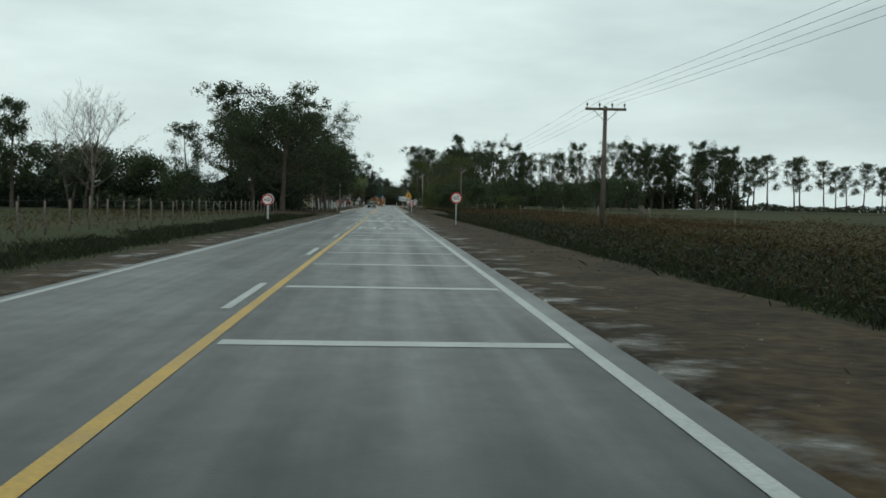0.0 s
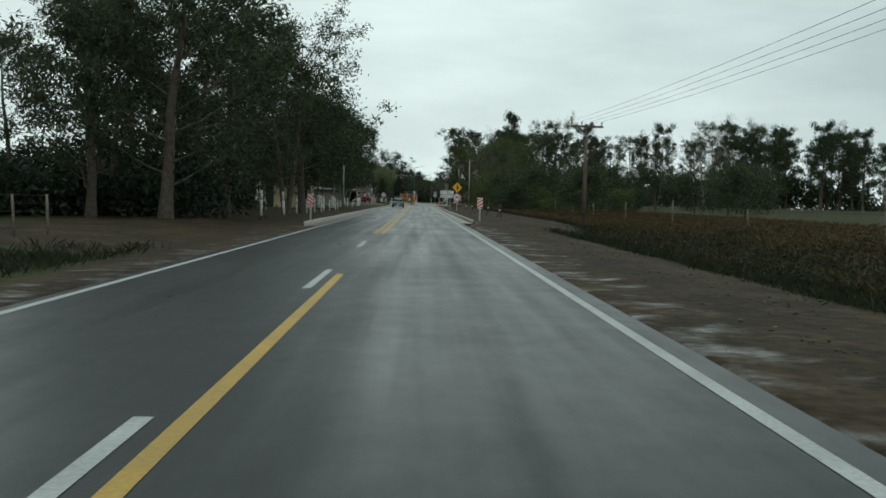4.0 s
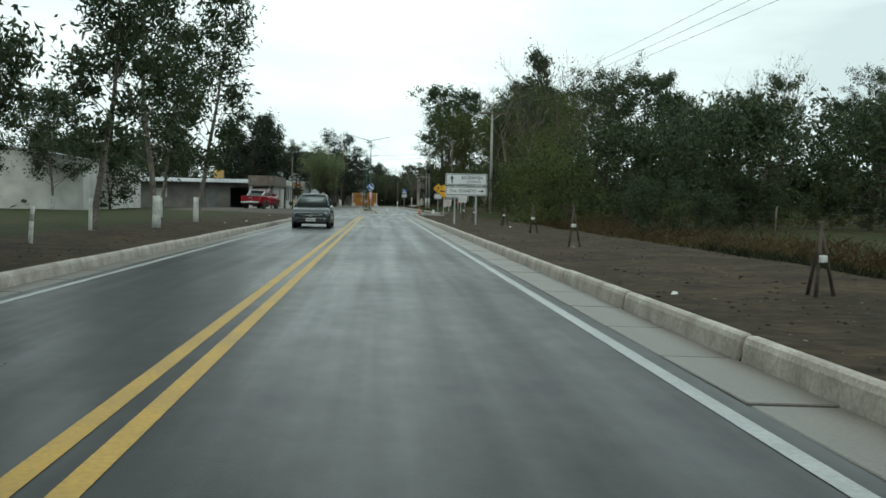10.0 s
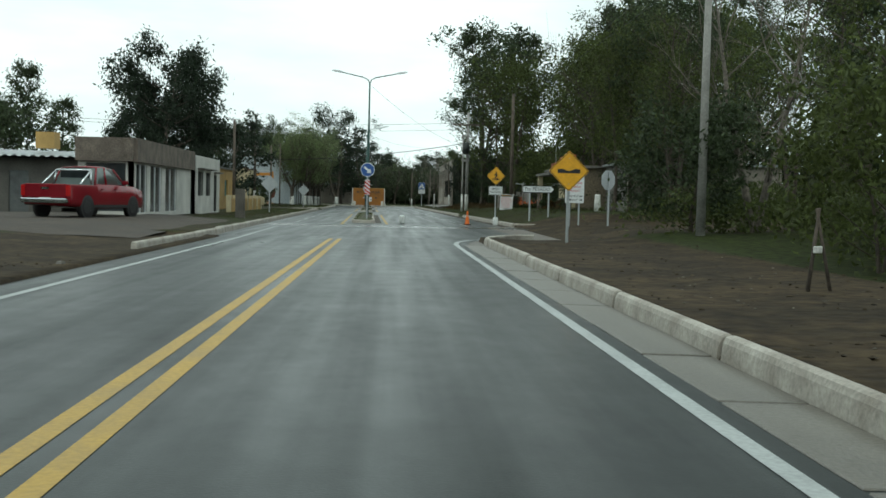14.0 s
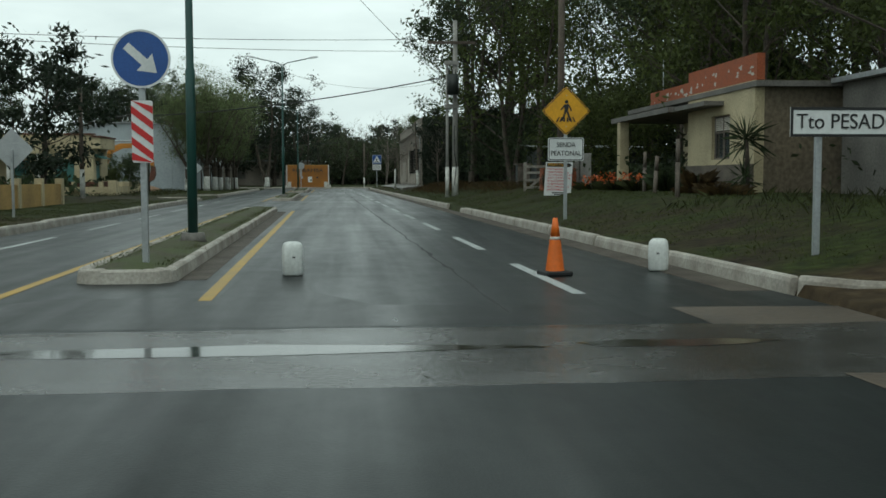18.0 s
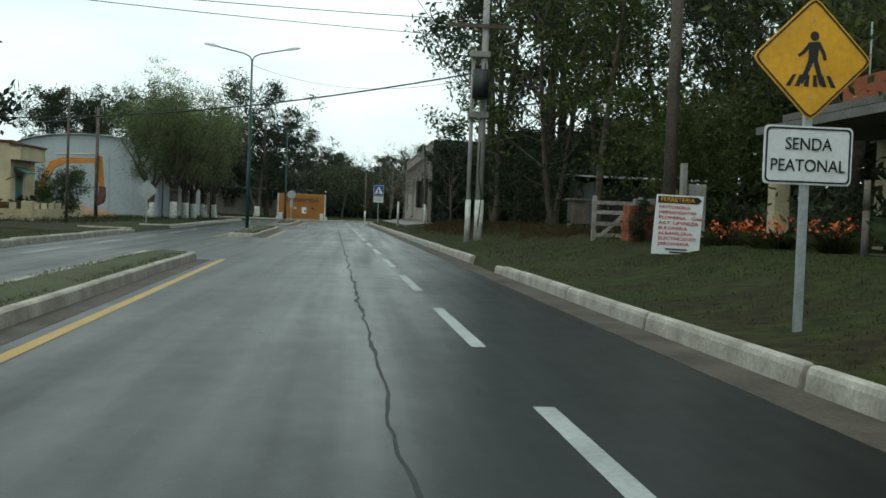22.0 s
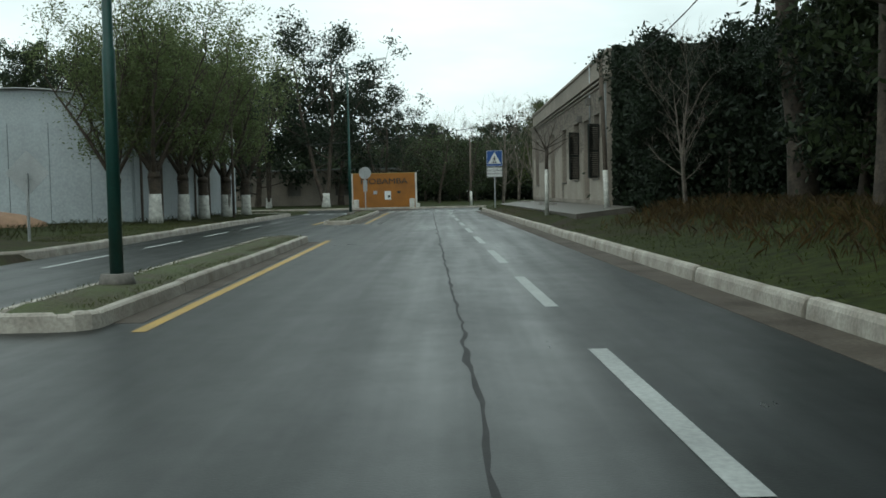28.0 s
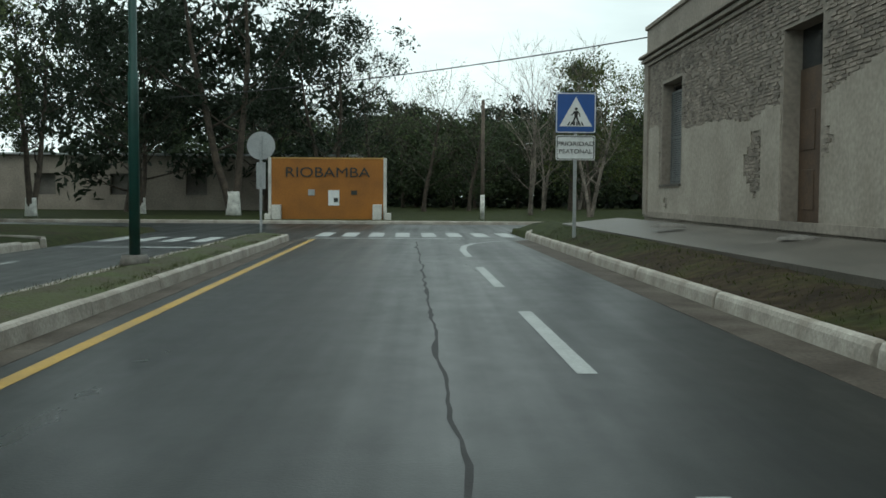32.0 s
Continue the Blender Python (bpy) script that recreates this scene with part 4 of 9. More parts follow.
# ---- trees ----
def grow(seed, height, trunk_r, first, limbs, reach, rise, subs, clump, leaves, leaf, shape="oval", lean=0.02, forks=1, twigs=0, bole=0.0):
    """Wood and leaves of one tree: a wobbling trunk, limbs that leave it between first and the top, and clumps of single leaves at their ends."""
    rnd = random.Random(seed)
    wood = bmesh.new()
    tips = []
    stems = []
    if bole:
        tube(wood, (0, 0, -0.15), (0.03, 0, bole * 0.5), trunk_r * 1.2, trunk_r * 0.98, 10, False)
        tube(wood, (0.03, 0, bole * 0.5), (0, 0.02, bole * 0.9), trunk_r * 0.98, trunk_r * 1.12, 10, False)
        tube(wood, (0, 0.02, bole * 0.9), (0, 0, bole * 1.06), trunk_r * 1.22, trunk_r * 0.9, 10, True)
    for k in range(forks):
        p, d = Vector((0, 0, -0.15)), Vector((rnd.uniform(-lean, lean), rnd.uniform(-lean, lean), 1)).normalized()
        if forks > 1:
            d = Vector((math.cos(k * 6.28 / forks + seed) * 0.18, math.sin(k * 6.28 / forks + seed) * 0.18, 1)).normalized()
        if bole:
            a = k * 6.28 / forks + seed
            p, d = Vector((0, 0, bole * 0.95)), Vector((math.cos(a) * 0.55, math.sin(a) * 0.55, 1)).normalized()
        pts = [p.copy()]
        n = 9
        for i in range(n):
            d = (d + Vector((rnd.uniform(-0.09, 0.09), rnd.uniform(-0.09, 0.09), 0.06))).normalized()
            p = p + d * ((height * 0.9 - bole) / n)
            pts.append(p.copy())
        r = trunk_r * (1.0 if forks == 1 else 0.45 if bole else 0.72)
        for i in range(n):
            f0, f1 = 1 - i / (n + 0.6), 1 - (i + 1) / (n + 0.6)
            tube(wood, pts[i], pts[i + 1], r * (f0 ** 0.8) * (1.25 if i == 0 else 1), r * f1 ** 0.8, 7, False)
        stems.append(pts)
    count = limbs
    for i in range(count):
        pts = stems[i % len(stems)]
        t = first + (0.98 - first) * (i + rnd.random() * 0.8) / count
        k = min(len(pts) - 2, int(t * (len(pts) - 1)))
        base = pts[k].lerp(pts[k + 1], t * (len(pts) - 1) - k)
        a = i * 2.4 + rnd.uniform(-0.5, 0.5)
        q = (t - first) / (1 - first)
        if shape == "oval":
            size = reach * (0.45 + 1.1 * math.sin(math.pi * (0.18 + 0.75 * q)))
        elif shape == "cone":
            size = reach * (1.35 - 1.1 * q)
        elif shape == "column":
            size = reach * (0.75 + 0.35 * math.sin(math.pi * q))
        else:
            size = reach * (0.8 + 0.5 * q)
        size *= rnd.uniform(0.65, 1.2)
        d = Vector((math.cos(a), math.sin(a), rise * (0.5 + q))).normalized()
        p, lp = base.copy(), base
        r = trunk_r * 0.27 * (1 - t * 0.6)
        seg = 4
        for s in range(seg):
            d = (d + Vector((rnd.uniform(-0.25, 0.25), rnd.uniform(-0.25, 0.25), 0.10 + rnd.uniform(-0.12, 0.15)))).normalized()
            e = p + d * size / seg
            tube(wood, p, e, r * (1 - s / 5), r * (1 - (s + 1) / 5), 5, False)
            if s > 0:
                for j in range(max(1, subs // 2)):
                    sd = (d + Vector((rnd.uniform(-1, 1), rnd.uniform(-1, 1), rnd.uniform(-0.3, 0.7))) * 0.9).normalized()
                    ln = size * rnd.uniform(0.22, 0.45)
                    tip = e + sd * ln
                    tube(wood, e, tip, r * 0.35, r * 0.12, 4, False)
                    tips.append(tip)
                    for w in range(twigs):
                        td = (sd + Vector((rnd.uniform(-1, 1), rnd.uniform(-1, 1), rnd.uniform(-0.2, 0.8))) * 0.7).normalized()
                        tb = e.lerp(tip, rnd.uniform(0.3, 1))
                        tube(wood, tb, tb + td * ln * rnd.uniform(0.4, 0.9), max(0.008, r * 0.12), 0.004, 3, False)
            p = e
        tips.append(p)
    nr = np.random.default_rng(seed)
    lv = None
    if leaves:
        c = np.array([tuple(t) for t in tips])
        rad = clump * nr.uniform(0.55, 1.25, len(c))
        idx = np.repeat(np.arange(len(c)), leaves)
        off = nr.normal(0, 0.5, (len(idx), 3)) * rad[idx][:, None] * np.array([1, 1, 0.72])
        pos = c[idx] + off
        if bole:
            pos[:, 2] = np.where(pos[:, 2] < bole + 0.5, bole + 0.5 + 1.6 * nr.uniform(0, 1, len(pos)) ** 2, pos[:, 2])
        pos[:, 2] = np.maximum(pos[:, 2], height * first * 0.55)
        ax = nr.normal(0, 1, (len(idx), 3)) + np.array([0, 0, -0.35])
        ax /= np.linalg.norm(ax, axis=1)[:, None]
        sd = np.cross(ax, nr.normal(0, 1, (len(idx), 3)))
        sd /= np.linalg.norm(sd, axis=1)[:, None] + 1e-6
        ln = leaf[0] * nr.uniform(0.6, 1.4, len(idx))[:, None]
        wd = leaf[1] * nr.uniform(0.6, 1.4, len(idx))[:, None]
        q = np.stack([pos - ax * ln / 2, pos + sd * wd / 2, pos + ax * ln / 2, pos - sd * wd / 2], 1)
        lv = q.reshape(-1, 3)
    return wood, lv


def leaf_mesh(lv, material):
    me = bpy.data.meshes.new("crown")
    n = len(lv) // 4
    me.vertices.add(len(lv))
    me.vertices.foreach_set("co", lv.ravel())
    me.loops.add(len(lv))
    me.polygons.add(n)
    me.loops.foreach_set("vertex_index", np.arange(len(lv)))
    me.polygons.foreach_set("loop_start", np.arange(n) * 4)
    me.materials.append(material)
    me.update()
    return me


PARKED = pose(0, -400, 0)
KINDS = {}


def kind_of_tree(key, name, label, wood_mat, leaf_mat, painted=0.0, **how):
    tr = thing(name, label, "tree", Matrix())
    wood, lv = grow(**how)
    part("trunk", wood, wood_mat, tr, "")
    if lv is not None:
        ob = new("crown", leaf_mesh(lv, leaf_mat))
        ob.parent = tr
    if painted:
        bm = bmesh.new()
        r = how["trunk_r"]
        turned(bm, [(-0.1, r * 1.34), (painted * 0.3, r * 1.2), (painted * 0.7, r * 1.1), (painted, r * 1.08)], 10)
        part("painted_base", bm, M_WASH, tr, "whitewashed trunk base")
    KINDS[key] = [tr, 0]


def plant(key, x, y, s=1.0, rz=None, z=None, sz=None, group=""):
    tr, used = KINDS[key]
    rz = random.uniform(0, 360) if rz is None else rz
    zz = land(x - bend(y), y) if z is None else z
    m = pose(x, y, zz - 0.05, 0, 0, rz) @ Matrix.Diagonal((s, s, sz or s, 1))
    if used:
        ob = copy_thing(tr, m @ Matrix.Diagonal([1 / c for c in tr.scale] + [1]))
    else:
        tr.matrix_basis = m
        ob = tr
    KINDS[key][1] += 1
    if group:
        ob["group"] = group
    return ob


random.seed(21)
kind_of_tree("euc_a", "eucalyptus_tree", "tall dark eucalyptus with a dense uneven crown", M_BARK, M_EUCA, seed=1, height=16, trunk_r=0.38, first=0.14, limbs=22, reach=4.3, rise=0.55, subs=5, clump=1.05, leaves=56, leaf=(0.40, 0.145))
kind_of_tree("euc_b", "eucalyptus_tree", "tall eucalyptus with clumped grey-green foliage", M_BARK, M_EUCA, seed=2, height=17, trunk_r=0.36, first=0.26, limbs=20, reach=3.8, rise=0.7, subs=4, clump=0.98, leaves=72, leaf=(0.29, 0.10), forks=2)
kind_of_tree("euc_far", "eucalyptus_tree", "tall eucalyptus of a distant row", M_BARK, M_EUCA, seed=3, height=18, trunk_r=0.34, first=0.22, limbs=16, reach=3.0, rise=0.7, subs=4, clump=1.1, leaves=48, leaf=(0.46, 0.17), shape="column")
kind_of_tree("euc_far2", "eucalyptus_tree", "tall eucalyptus of a distant row with a bare lower trunk", M_BARK, M_EUCA, seed=4, height=19, trunk_r=0.32, first=0.38, limbs=13, reach=2.7, rise=0.8, subs=4, clump=1.05, leaves=46, leaf=(0.46, 0.17))
kind_of_tree("slim", "eucalyptus_tree", "slim eucalyptus with a whitewashed trunk and sparse foliage", M_BARKPALE, M_EUCA, painted=1.35, seed=5, height=13.5, trunk_r=0.14, first=0.2, limbs=22, reach=1.9, rise=0.9, subs=4, clump=0.75, leaves=34, leaf=(0.32, 0.11), shape="column", lean=0.06)
kind_of_tree("slim_b", "eucalyptus_tree", "bushy young eucalyptus with a whitewashed trunk", M_BARKPALE, M_EUCA, painted=1.4, seed=6, height=10.5, trunk_r=0.145, first=0.2, limbs=24, reach=2.7, rise=0.6, subs=5, clump=0.85, leaves=44, leaf=(0.34, 0.12))
kind_of_tree("pine", "conifer", "dark dense conifer with layered foliage", M_BARK, M_PINE, seed=7, height=13, trunk_r=0.36, first=0.12, limbs=26, reach=4.0, rise=0.18, subs=5, clump=1.15, leaves=105, leaf=(0.42, 0.15))
kind_of_tree("pine_far", "conifer", "dark rounded conifer in the distance", M_BARK, M_PINE, seed=8, height=12, trunk_r=0.32, first=0.12, limbs=20, reach=3.6, rise=0.3, subs=4, clump=1.4, leaves=34, leaf=(0.60, 0.24))
kind_of_tree("casu", "dark_airy_tree", "tall dark airy tree with a whitewashed trunk", M_BARK, M_PINE, painted=1.2, seed=9, height=14.5, trunk_r=0.30, first=0.26, limbs=17, reach=3.9, rise=0.6, subs=4, clump=0.95, leaves=62, leaf=(0.30, 0.11), forks=2)
kind_of_tree("pale", "street_tree", "pollarded street tree with pale new leaves and a whitewashed trunk", M_BARK, M_PALELEAF, painted=1.6, seed=10, height=10.4, trunk_r=0.25, first=0.08, limbs=34, reach=2.9, rise=1.7, subs=4, clump=0.85, leaves=44, leaf=(0.19, 0.07), shape="vase", forks=5, twigs=2, bole=2.7)
kind_of_tree("fresh", "broadleaf_tree", "broadleaf tree with fresh spring leaves", M_BARK, M_FRESHLEAF, seed=12, height=11, trunk_r=0.2, first=0.16, limbs=24, reach=3.0, rise=0.8, subs=4, clump=1.0, leaves=30, leaf=(0.25, 0.10), forks=2)
kind_of_tree("fresh_b", "broadleaf_tree", "thin woodland tree with a high crown", M_BARK, M_FRESHLEAF, seed=13, height=13, trunk_r=0.16, first=0.3, limbs=20, reach=2.4, rise=0.8, subs=4, clump=0.9, leaves=28, leaf=(0.26, 0.10), shape="column")
kind_of_tree("bare", "bare_tree", "bare tree with fine grey twigs", M_BARKPALE, None, seed=14, height=9, trunk_r=0.2, first=0.2, limbs=20, reach=3.0, rise=0.9, subs=4, clump=0.8, leaves=0, leaf=(0.2, 0.1), shape="vase", forks=2, twigs=5)
kind_of_tree("bare_b", "bare_tree", "bare tree with a few dead leaves", M_BARK, M_PALELEAF, seed=15, height=10, trunk_r=0.2, first=0.22, limbs=18, reach=3.2, rise=0.8, subs=4, clump=1.0, leaves=3, leaf=(0.2, 0.1), shape="oval", twigs=5)
kind_of_tree("bush", "bush", "low dark bush at the field edge", M_BARK, M_EUCA, seed=16, height=3.4, trunk_r=0.09, first=0.08, limbs=18, reach=1.7, rise=0.6, subs=4, clump=0.7, leaves=46, leaf=(0.22, 0.09))
kind_of_tree("bush_f", "bush", "leafy green bush by the garden", M_BARK, M_FRESHLEAF, seed=17, height=3.2, trunk_r=0.07, first=0.08, limbs=16, reach=1.5, rise=0.7, subs=4, clump=0.65, leaves=42, leaf=(0.19, 0.08), forks=2)

# the big stand of eucalyptus on the left of the highway
for k, x, y, s in (("euc_a", -12.3, 119, 1.02), ("euc_b", -9.6, 142, 0.98), ("euc_a", -9.0, 146, 0.92), ("euc_a", -14.5, 150, 1.0), ("euc_a", -16, 162, 0.95), ("euc_b", -20, 143, 1.0), ("euc_b", -16.5, 124, 0.8), ("euc_a", -22, 160, 0.85), ("euc_a", -24, 182, 0.85), ("euc_a", -14, 133, 1.0), ("euc_a", -10.8, 126, 0.8), ("euc_a", -15.6, 118.5, 0.78), ("euc_a", -19, 138, 0.95), ("slim_b", -12.6, 166.4, 0.85), ("slim_b", -14.6, 165, 0.8), ("slim_b", -10.9, 169.5, 0.8)):
    plant(k, x, y, s * 0.86, sz=s * 0.80, group="eucalyptus stand")
for k, x, y, s in (("euc_far", -36.5, 101, 0.60), ("euc_far", -39.5, 104, 0.62), ("euc_far", -43, 108, 0.66), ("euc_far2", -26.2, 136, 0.60), ("euc_far2", -19.8, 132.6, 0.86), ("bare", -29.5, 103, 1.08), ("bare_b", -31, 106, 0.95), ("bare", -33, 108, 1.05), ("bush", -28, 112, 1.3), ("bush", -24, 108, 1.2), ("bush", -32, 118, 1.5), ("bush", -38, 128, 1.6), ("bush", -30, 108, 1.2), ("bush", -42, 125, 1.6), ("euc_far", -52, 125, 0.7), ("euc_far", -60, 130, 0.7), ("bush", -50, 120, 1.8), ("bush", -57, 118, 1.8), ("bush", -20, 100, 0.9)):
    plant(k, x, y, s)
# the painted row beside the left kerb
for k, x, y, s in (("slim_b", -10.1, 185.3, 1.0), ("slim_b", -10.6, 179.5, 0.98), ("slim_b", -10.3, 190.7, 0.84), ("slim_b", -10.0, 195.7, 0.62), ("slim", -13.2, 204, 0.95), ("slim", -10.0, 209.5, 0.85), ("slim", -9.0, 214.6, 0.95), ("slim", -11.9, 229, 0.8), ("slim", -9.3, 224.9, 0.92), ("slim_b", -14, 198, 0.9), ("slim_b", -10.6, 174.6, 1.0), ("slim_b", -11.8, 167.5, 1.0)):
    plant(k, x, y, s, group="whitewashed row of trees")
for k, x, y, s in (("slim_b", -17, 193, 1.0), ("slim_b", -20, 204, 1.0), ("slim_b", -25, 215, 1.0), ("slim", -27, 245, 0.9), ("slim_b", -24, 250, 0.8), ("bush", -22, 258, 1.2), ("bush", -27, 262, 1.4)):
    plant(k, x, y, s)
# behind the shed and the left-hand houses
for k, x, y, s in (("pine", -19, 312, 0.7), ("pine_far", -14.5, 325, 0.62), ("euc_far", -33, 312, 0.55), ("euc_far", -28, 318, 0.5), ("slim", -25.5, 300, 0.75), ("euc_far", -38, 305, 0.55), ("euc_far", -44, 312, 0.6), ("bush", -24, 296, 1.5), ("bush", -30, 298, 1.6), ("bush", -36, 300, 1.6), ("bush_f", -14.8, 299, 0.85), ("bush", -14.5, 345.2, 0.62), ("bush_f", -15.0, 344.2, 0.5), ("euc_far", -33, 380, 0.62), ("euc_far", -37, 372, 0.6), ("euc_far", -28, 390, 0.7)):
    plant(k, x, y, s)
plant("pine", -16.9, 307, 0.68, sz=0.92)
# pale pollarded trees before the warehouse
for i, (x, y, s) in enumerate(((-12.6, 361.6, 0.95), (-11.1, 362.4, 1.02), (-10.9, 366.4, 1.0), (-10.9, 370.4, 0.98), (-10.6, 374.4, 1.0), (-10.3, 378.4, 0.98), (-12.9, 366, 0.9), (-12.7, 371, 0.95))):
    plant("pale", x, y, s, sz=s * 0.80, group="pollarded row before the warehouse")
# trees beyond the cross street
for k, x, y, s in (("casu", -9.5, 411.5, 1.12), ("casu", -4.4, 414, 0.76), ("casu", -15.2, 414, 0.8), ("casu", -18.5, 406.5, 0.8), ("pine_far", -9.2, 422, 1.0), ("pine_far", -17, 418, 1.0), ("casu", -21.5, 404, 0.85), ("casu", -26, 405, 0.85), ("casu", -31, 404, 0.85), ("bare_b", -2.4, 421, 0.85), ("bare_b", 0.8, 424, 0.8), ("bare_b", 4.0, 428, 0.75), ("bare", 9.5, 430, 0.85), ("bare", 13, 436, 0.9), ("fresh", 11.6, 421, 0.82), ("fresh", 14.5, 418, 0.72), ("euc_far", 11.8, 432, 0.62), ("fresh_b", 18, 426, 0.8), ("fresh", 22, 420, 0.8), ("bush", 5, 440, 1.6), ("bush", -1, 442, 1.7), ("bush", 9, 445, 1.7), ("bush", 0, 450, 1.8), ("pine_far", 2.5, 455, 0.62), ("pine_far", -4, 458, 0.7), ("pine_far", 8, 460, 0.68), ("pine_far", -13, 452, 0.8), ("pine_far", -24, 440, 0.9), ("pine_far", 15, 458, 0.75), ("bare_b", -6.5, 430, 0.9), ("bush", 3, 432, 1.2), ("bush", -6, 436, 1.5), ("bush", 14, 440, 1.5), ("euc_far", -34, 432, 0.75), ("euc_far", 26, 450, 0.7), ("euc_far", 34, 452, 0.75), ("pine_far", 22, 462, 0.8)):
    plant(k, x, y, s)
for k, x, y, s in (("bare", 7.0, 415, 0.9), ("bare", 10.0, 412, 0.85), ("pine_far", -2.0, 470, 0.9), ("pine_far", 12, 476, 0.9), ("pine_far", -20, 474, 1.0), ("euc_far", 0, 484, 0.7), ("euc_far", -9, 486, 0.7), ("euc_far", 8, 488, 0.7), ("euc_far", -30, 480, 0.8), ("euc_far", 20, 486, 0.8), ("euc_far", 40, 470, 0.8), ("euc_far", -44, 470, 0.8), ("bush", -12, 438, 1.6), ("bush", 20, 446, 1.7), ("bush", -19, 432, 1.6), ("bush", 27, 440, 1.8)):
    plant(k, x, y, s)
# the wood on the right, behind the houses
random.seed(5)
for i in range(26):
    y = random.uniform(288, 346)
    x = random.uniform(15.5, 44)
    if x > 0.2 * (y - 190) + 1 or 0.17 < (x - 0.1) / (y - 254) < 0.22:
        continue
    k = random.choice(("fresh_b", "fresh_b", "euc_far2", "fresh_b", "euc_far2"))
    s = random.uniform(0.85, 1.15) * (1.0 if k.startswith("fresh") else 0.8)
    plant(k, x, y, s, group="wood behind the houses")
for k, x, y, s in (("fresh", 10.6, 327, 1.15), ("euc_b", 11.2, 333, 0.95), ("euc_b", 9.4, 336, 0.85), ("euc_far2", 10.4, 343, 1.05), ("euc_far2", 12.8, 338.5, 1.0), ("pine", 13.5, 348, 0.44), ("pine", 18, 344, 0.48), ("pine", 16.5, 339, 0.45), ("pine", 11.2, 341.5, 0.40), ("fresh_b", 15.4, 312, 1.0), ("fresh", 16.2, 309, 1.1), ("euc_b", 18.6, 318, 0.9), ("fresh", 20.6, 323, 1.25), ("euc_b", 20, 315, 0.95), ("fresh", 19.5, 304, 1.2), ("euc_b", 22.5, 326, 1.0), ("euc_b", 22.0, 331, 0.95), ("fresh", 24, 309, 1.2), ("fresh_b", 10.9, 320.5, 0.95), ("euc_b", 26, 318, 1.0), ("fresh", 21.5, 297, 1.1), ("fresh_b", 11.9, 325.5, 1.05), ("fresh", 14.5, 303, 1.0), ("fresh_b", 17, 298, 1.1), ("fresh", 18, 288, 0.95), ("fresh_b", 14.4, 306.5, 0.95), ("bush", 12.5, 336, 1.0), ("bush", 10.8, 333, 0.8), ("bush", 14.5, 331, 1.1), ("bush", 12.2, 326, 0.9), ("bush_f", 11.8, 315, 1.0), ("bush", 11.6, 338.5, 1.1), ("bush_f", 14.4, 318, 1.2), ("fresh_b", 19.9, 344, 1.2), ("fresh", 19.3, 330, 1.25), ("euc_b", 23.8, 341, 1.0), ("fresh_b", 21.2, 335, 1.2)):
    plant(k, x, y, s)
# between the highway and the wood
for k, x, y, s in (("fresh", 14.5, 283, 0.7), ("fresh_b", 13.2, 287, 0.8), ("fresh", 18, 276, 0.72), ("bare_b", 14.0, 291, 1.1), ("bare", 11.2, 262, 1.0), ("bare_b", 14.5, 258, 1.15), ("fresh", 12.5, 256, 0.6), ("fresh", 11.4, 247, 0.5), ("bush_f", 10.4, 252, 1.1), ("bush_f", 11.2, 240, 1.2), ("bush_f", 10.6, 234, 1.0), ("bush", 13, 228, 1.2), ("bush", 16, 222, 1.3), ("bush", 19, 232, 1.5), ("bare_b", 26, 245, 0.95), ("euc_far2", 26, 288, 0.78), ("euc_far2", 30, 294, 0.85), ("euc_far2", 34, 290, 0.72), ("euc_far", 38, 300, 0.7), ("bush", 11.4, 192, 0.8), ("bush", 25, 226, 1.5), ("bush", 31, 236, 1.6), ("bush", 9.2, 262, 0.9), ):
    plant(k, x, y, s)
# scrub along the ditch and in the field
random.seed(41)
for i in range(26):
    plant(random.choice(("bush", "bush", "bush_f")), random.uniform(9.5, 27), random.uniform(172, 238), random.uniform(0.35, 0.72), group="scrub along the ditch")
# tall trees behind the warehouse
for k, x, y, s in (("euc_a", -23.5, 394, 0.72), ("euc_a", -19.8, 398, 0.78), ("casu", -26.5, 392, 0.8)):
    plant(k, x, y, s)
# the long eucalyptus row across the fields
random.seed(8)
x = 19.0
while x < 118:
    plant(random.choice(("euc_far", "euc_far", "euc_far2", "euc_b")), x, 322 + random.uniform(-7, 9), (h := random.uniform(0.86, 1.24)) * 0.8, sz=h, group="eucalyptus row across the fields")
    x += random.uniform(2.2, 4.8)
x = 46.0
while x < 120:
    plant(random.choice(("euc_far", "bush", "euc_far2")), x, 336 + random.uniform(-4, 9), random.uniform(0.85, 1.1), group="eucalyptus row across the fields")
    x += random.uniform(4.5, 8)
x = 122.0
while x < 200:
    plant("euc_far2", x, 342 + random.uniform(-6, 8), random.uniform(0.75, 1.05), group="eucalyptus row across the fields")
    x += random.uniform(3.5, 6.5)
for x, y, s in ((31, 168, 1.1), (28, 175, 1.0), (14.5, 160, 0.9), (36, 190, 1.2), (21, 205, 1.2), (45, 215, 1.5), (52, 235, 1.7), (60, 250, 1.8), (40, 244, 1.6)):
    plant("bush", x, y, s)
plant("bare", 46, 236, 1.25)
plant("bare", 50, 244, 1.15)
plant("bare", 42, 252, 1.1)
for k, x, y, s in (("pine", 9.6, 349.6, 0.42), ("pine", 12.2, 350.2, 0.45), ("pine", 15.2, 349.5, 0.46), ("pine", 18.5, 350.0, 0.48), ("fresh_b", 12.2, 286.4, 0.75), ("euc_b", 15.4, 285.6, 0.7), ("bush", 14.0, 287.2, 0.8), ("bush", 17.4, 286.9, 0.9)):
    plant(k, x, y, s)


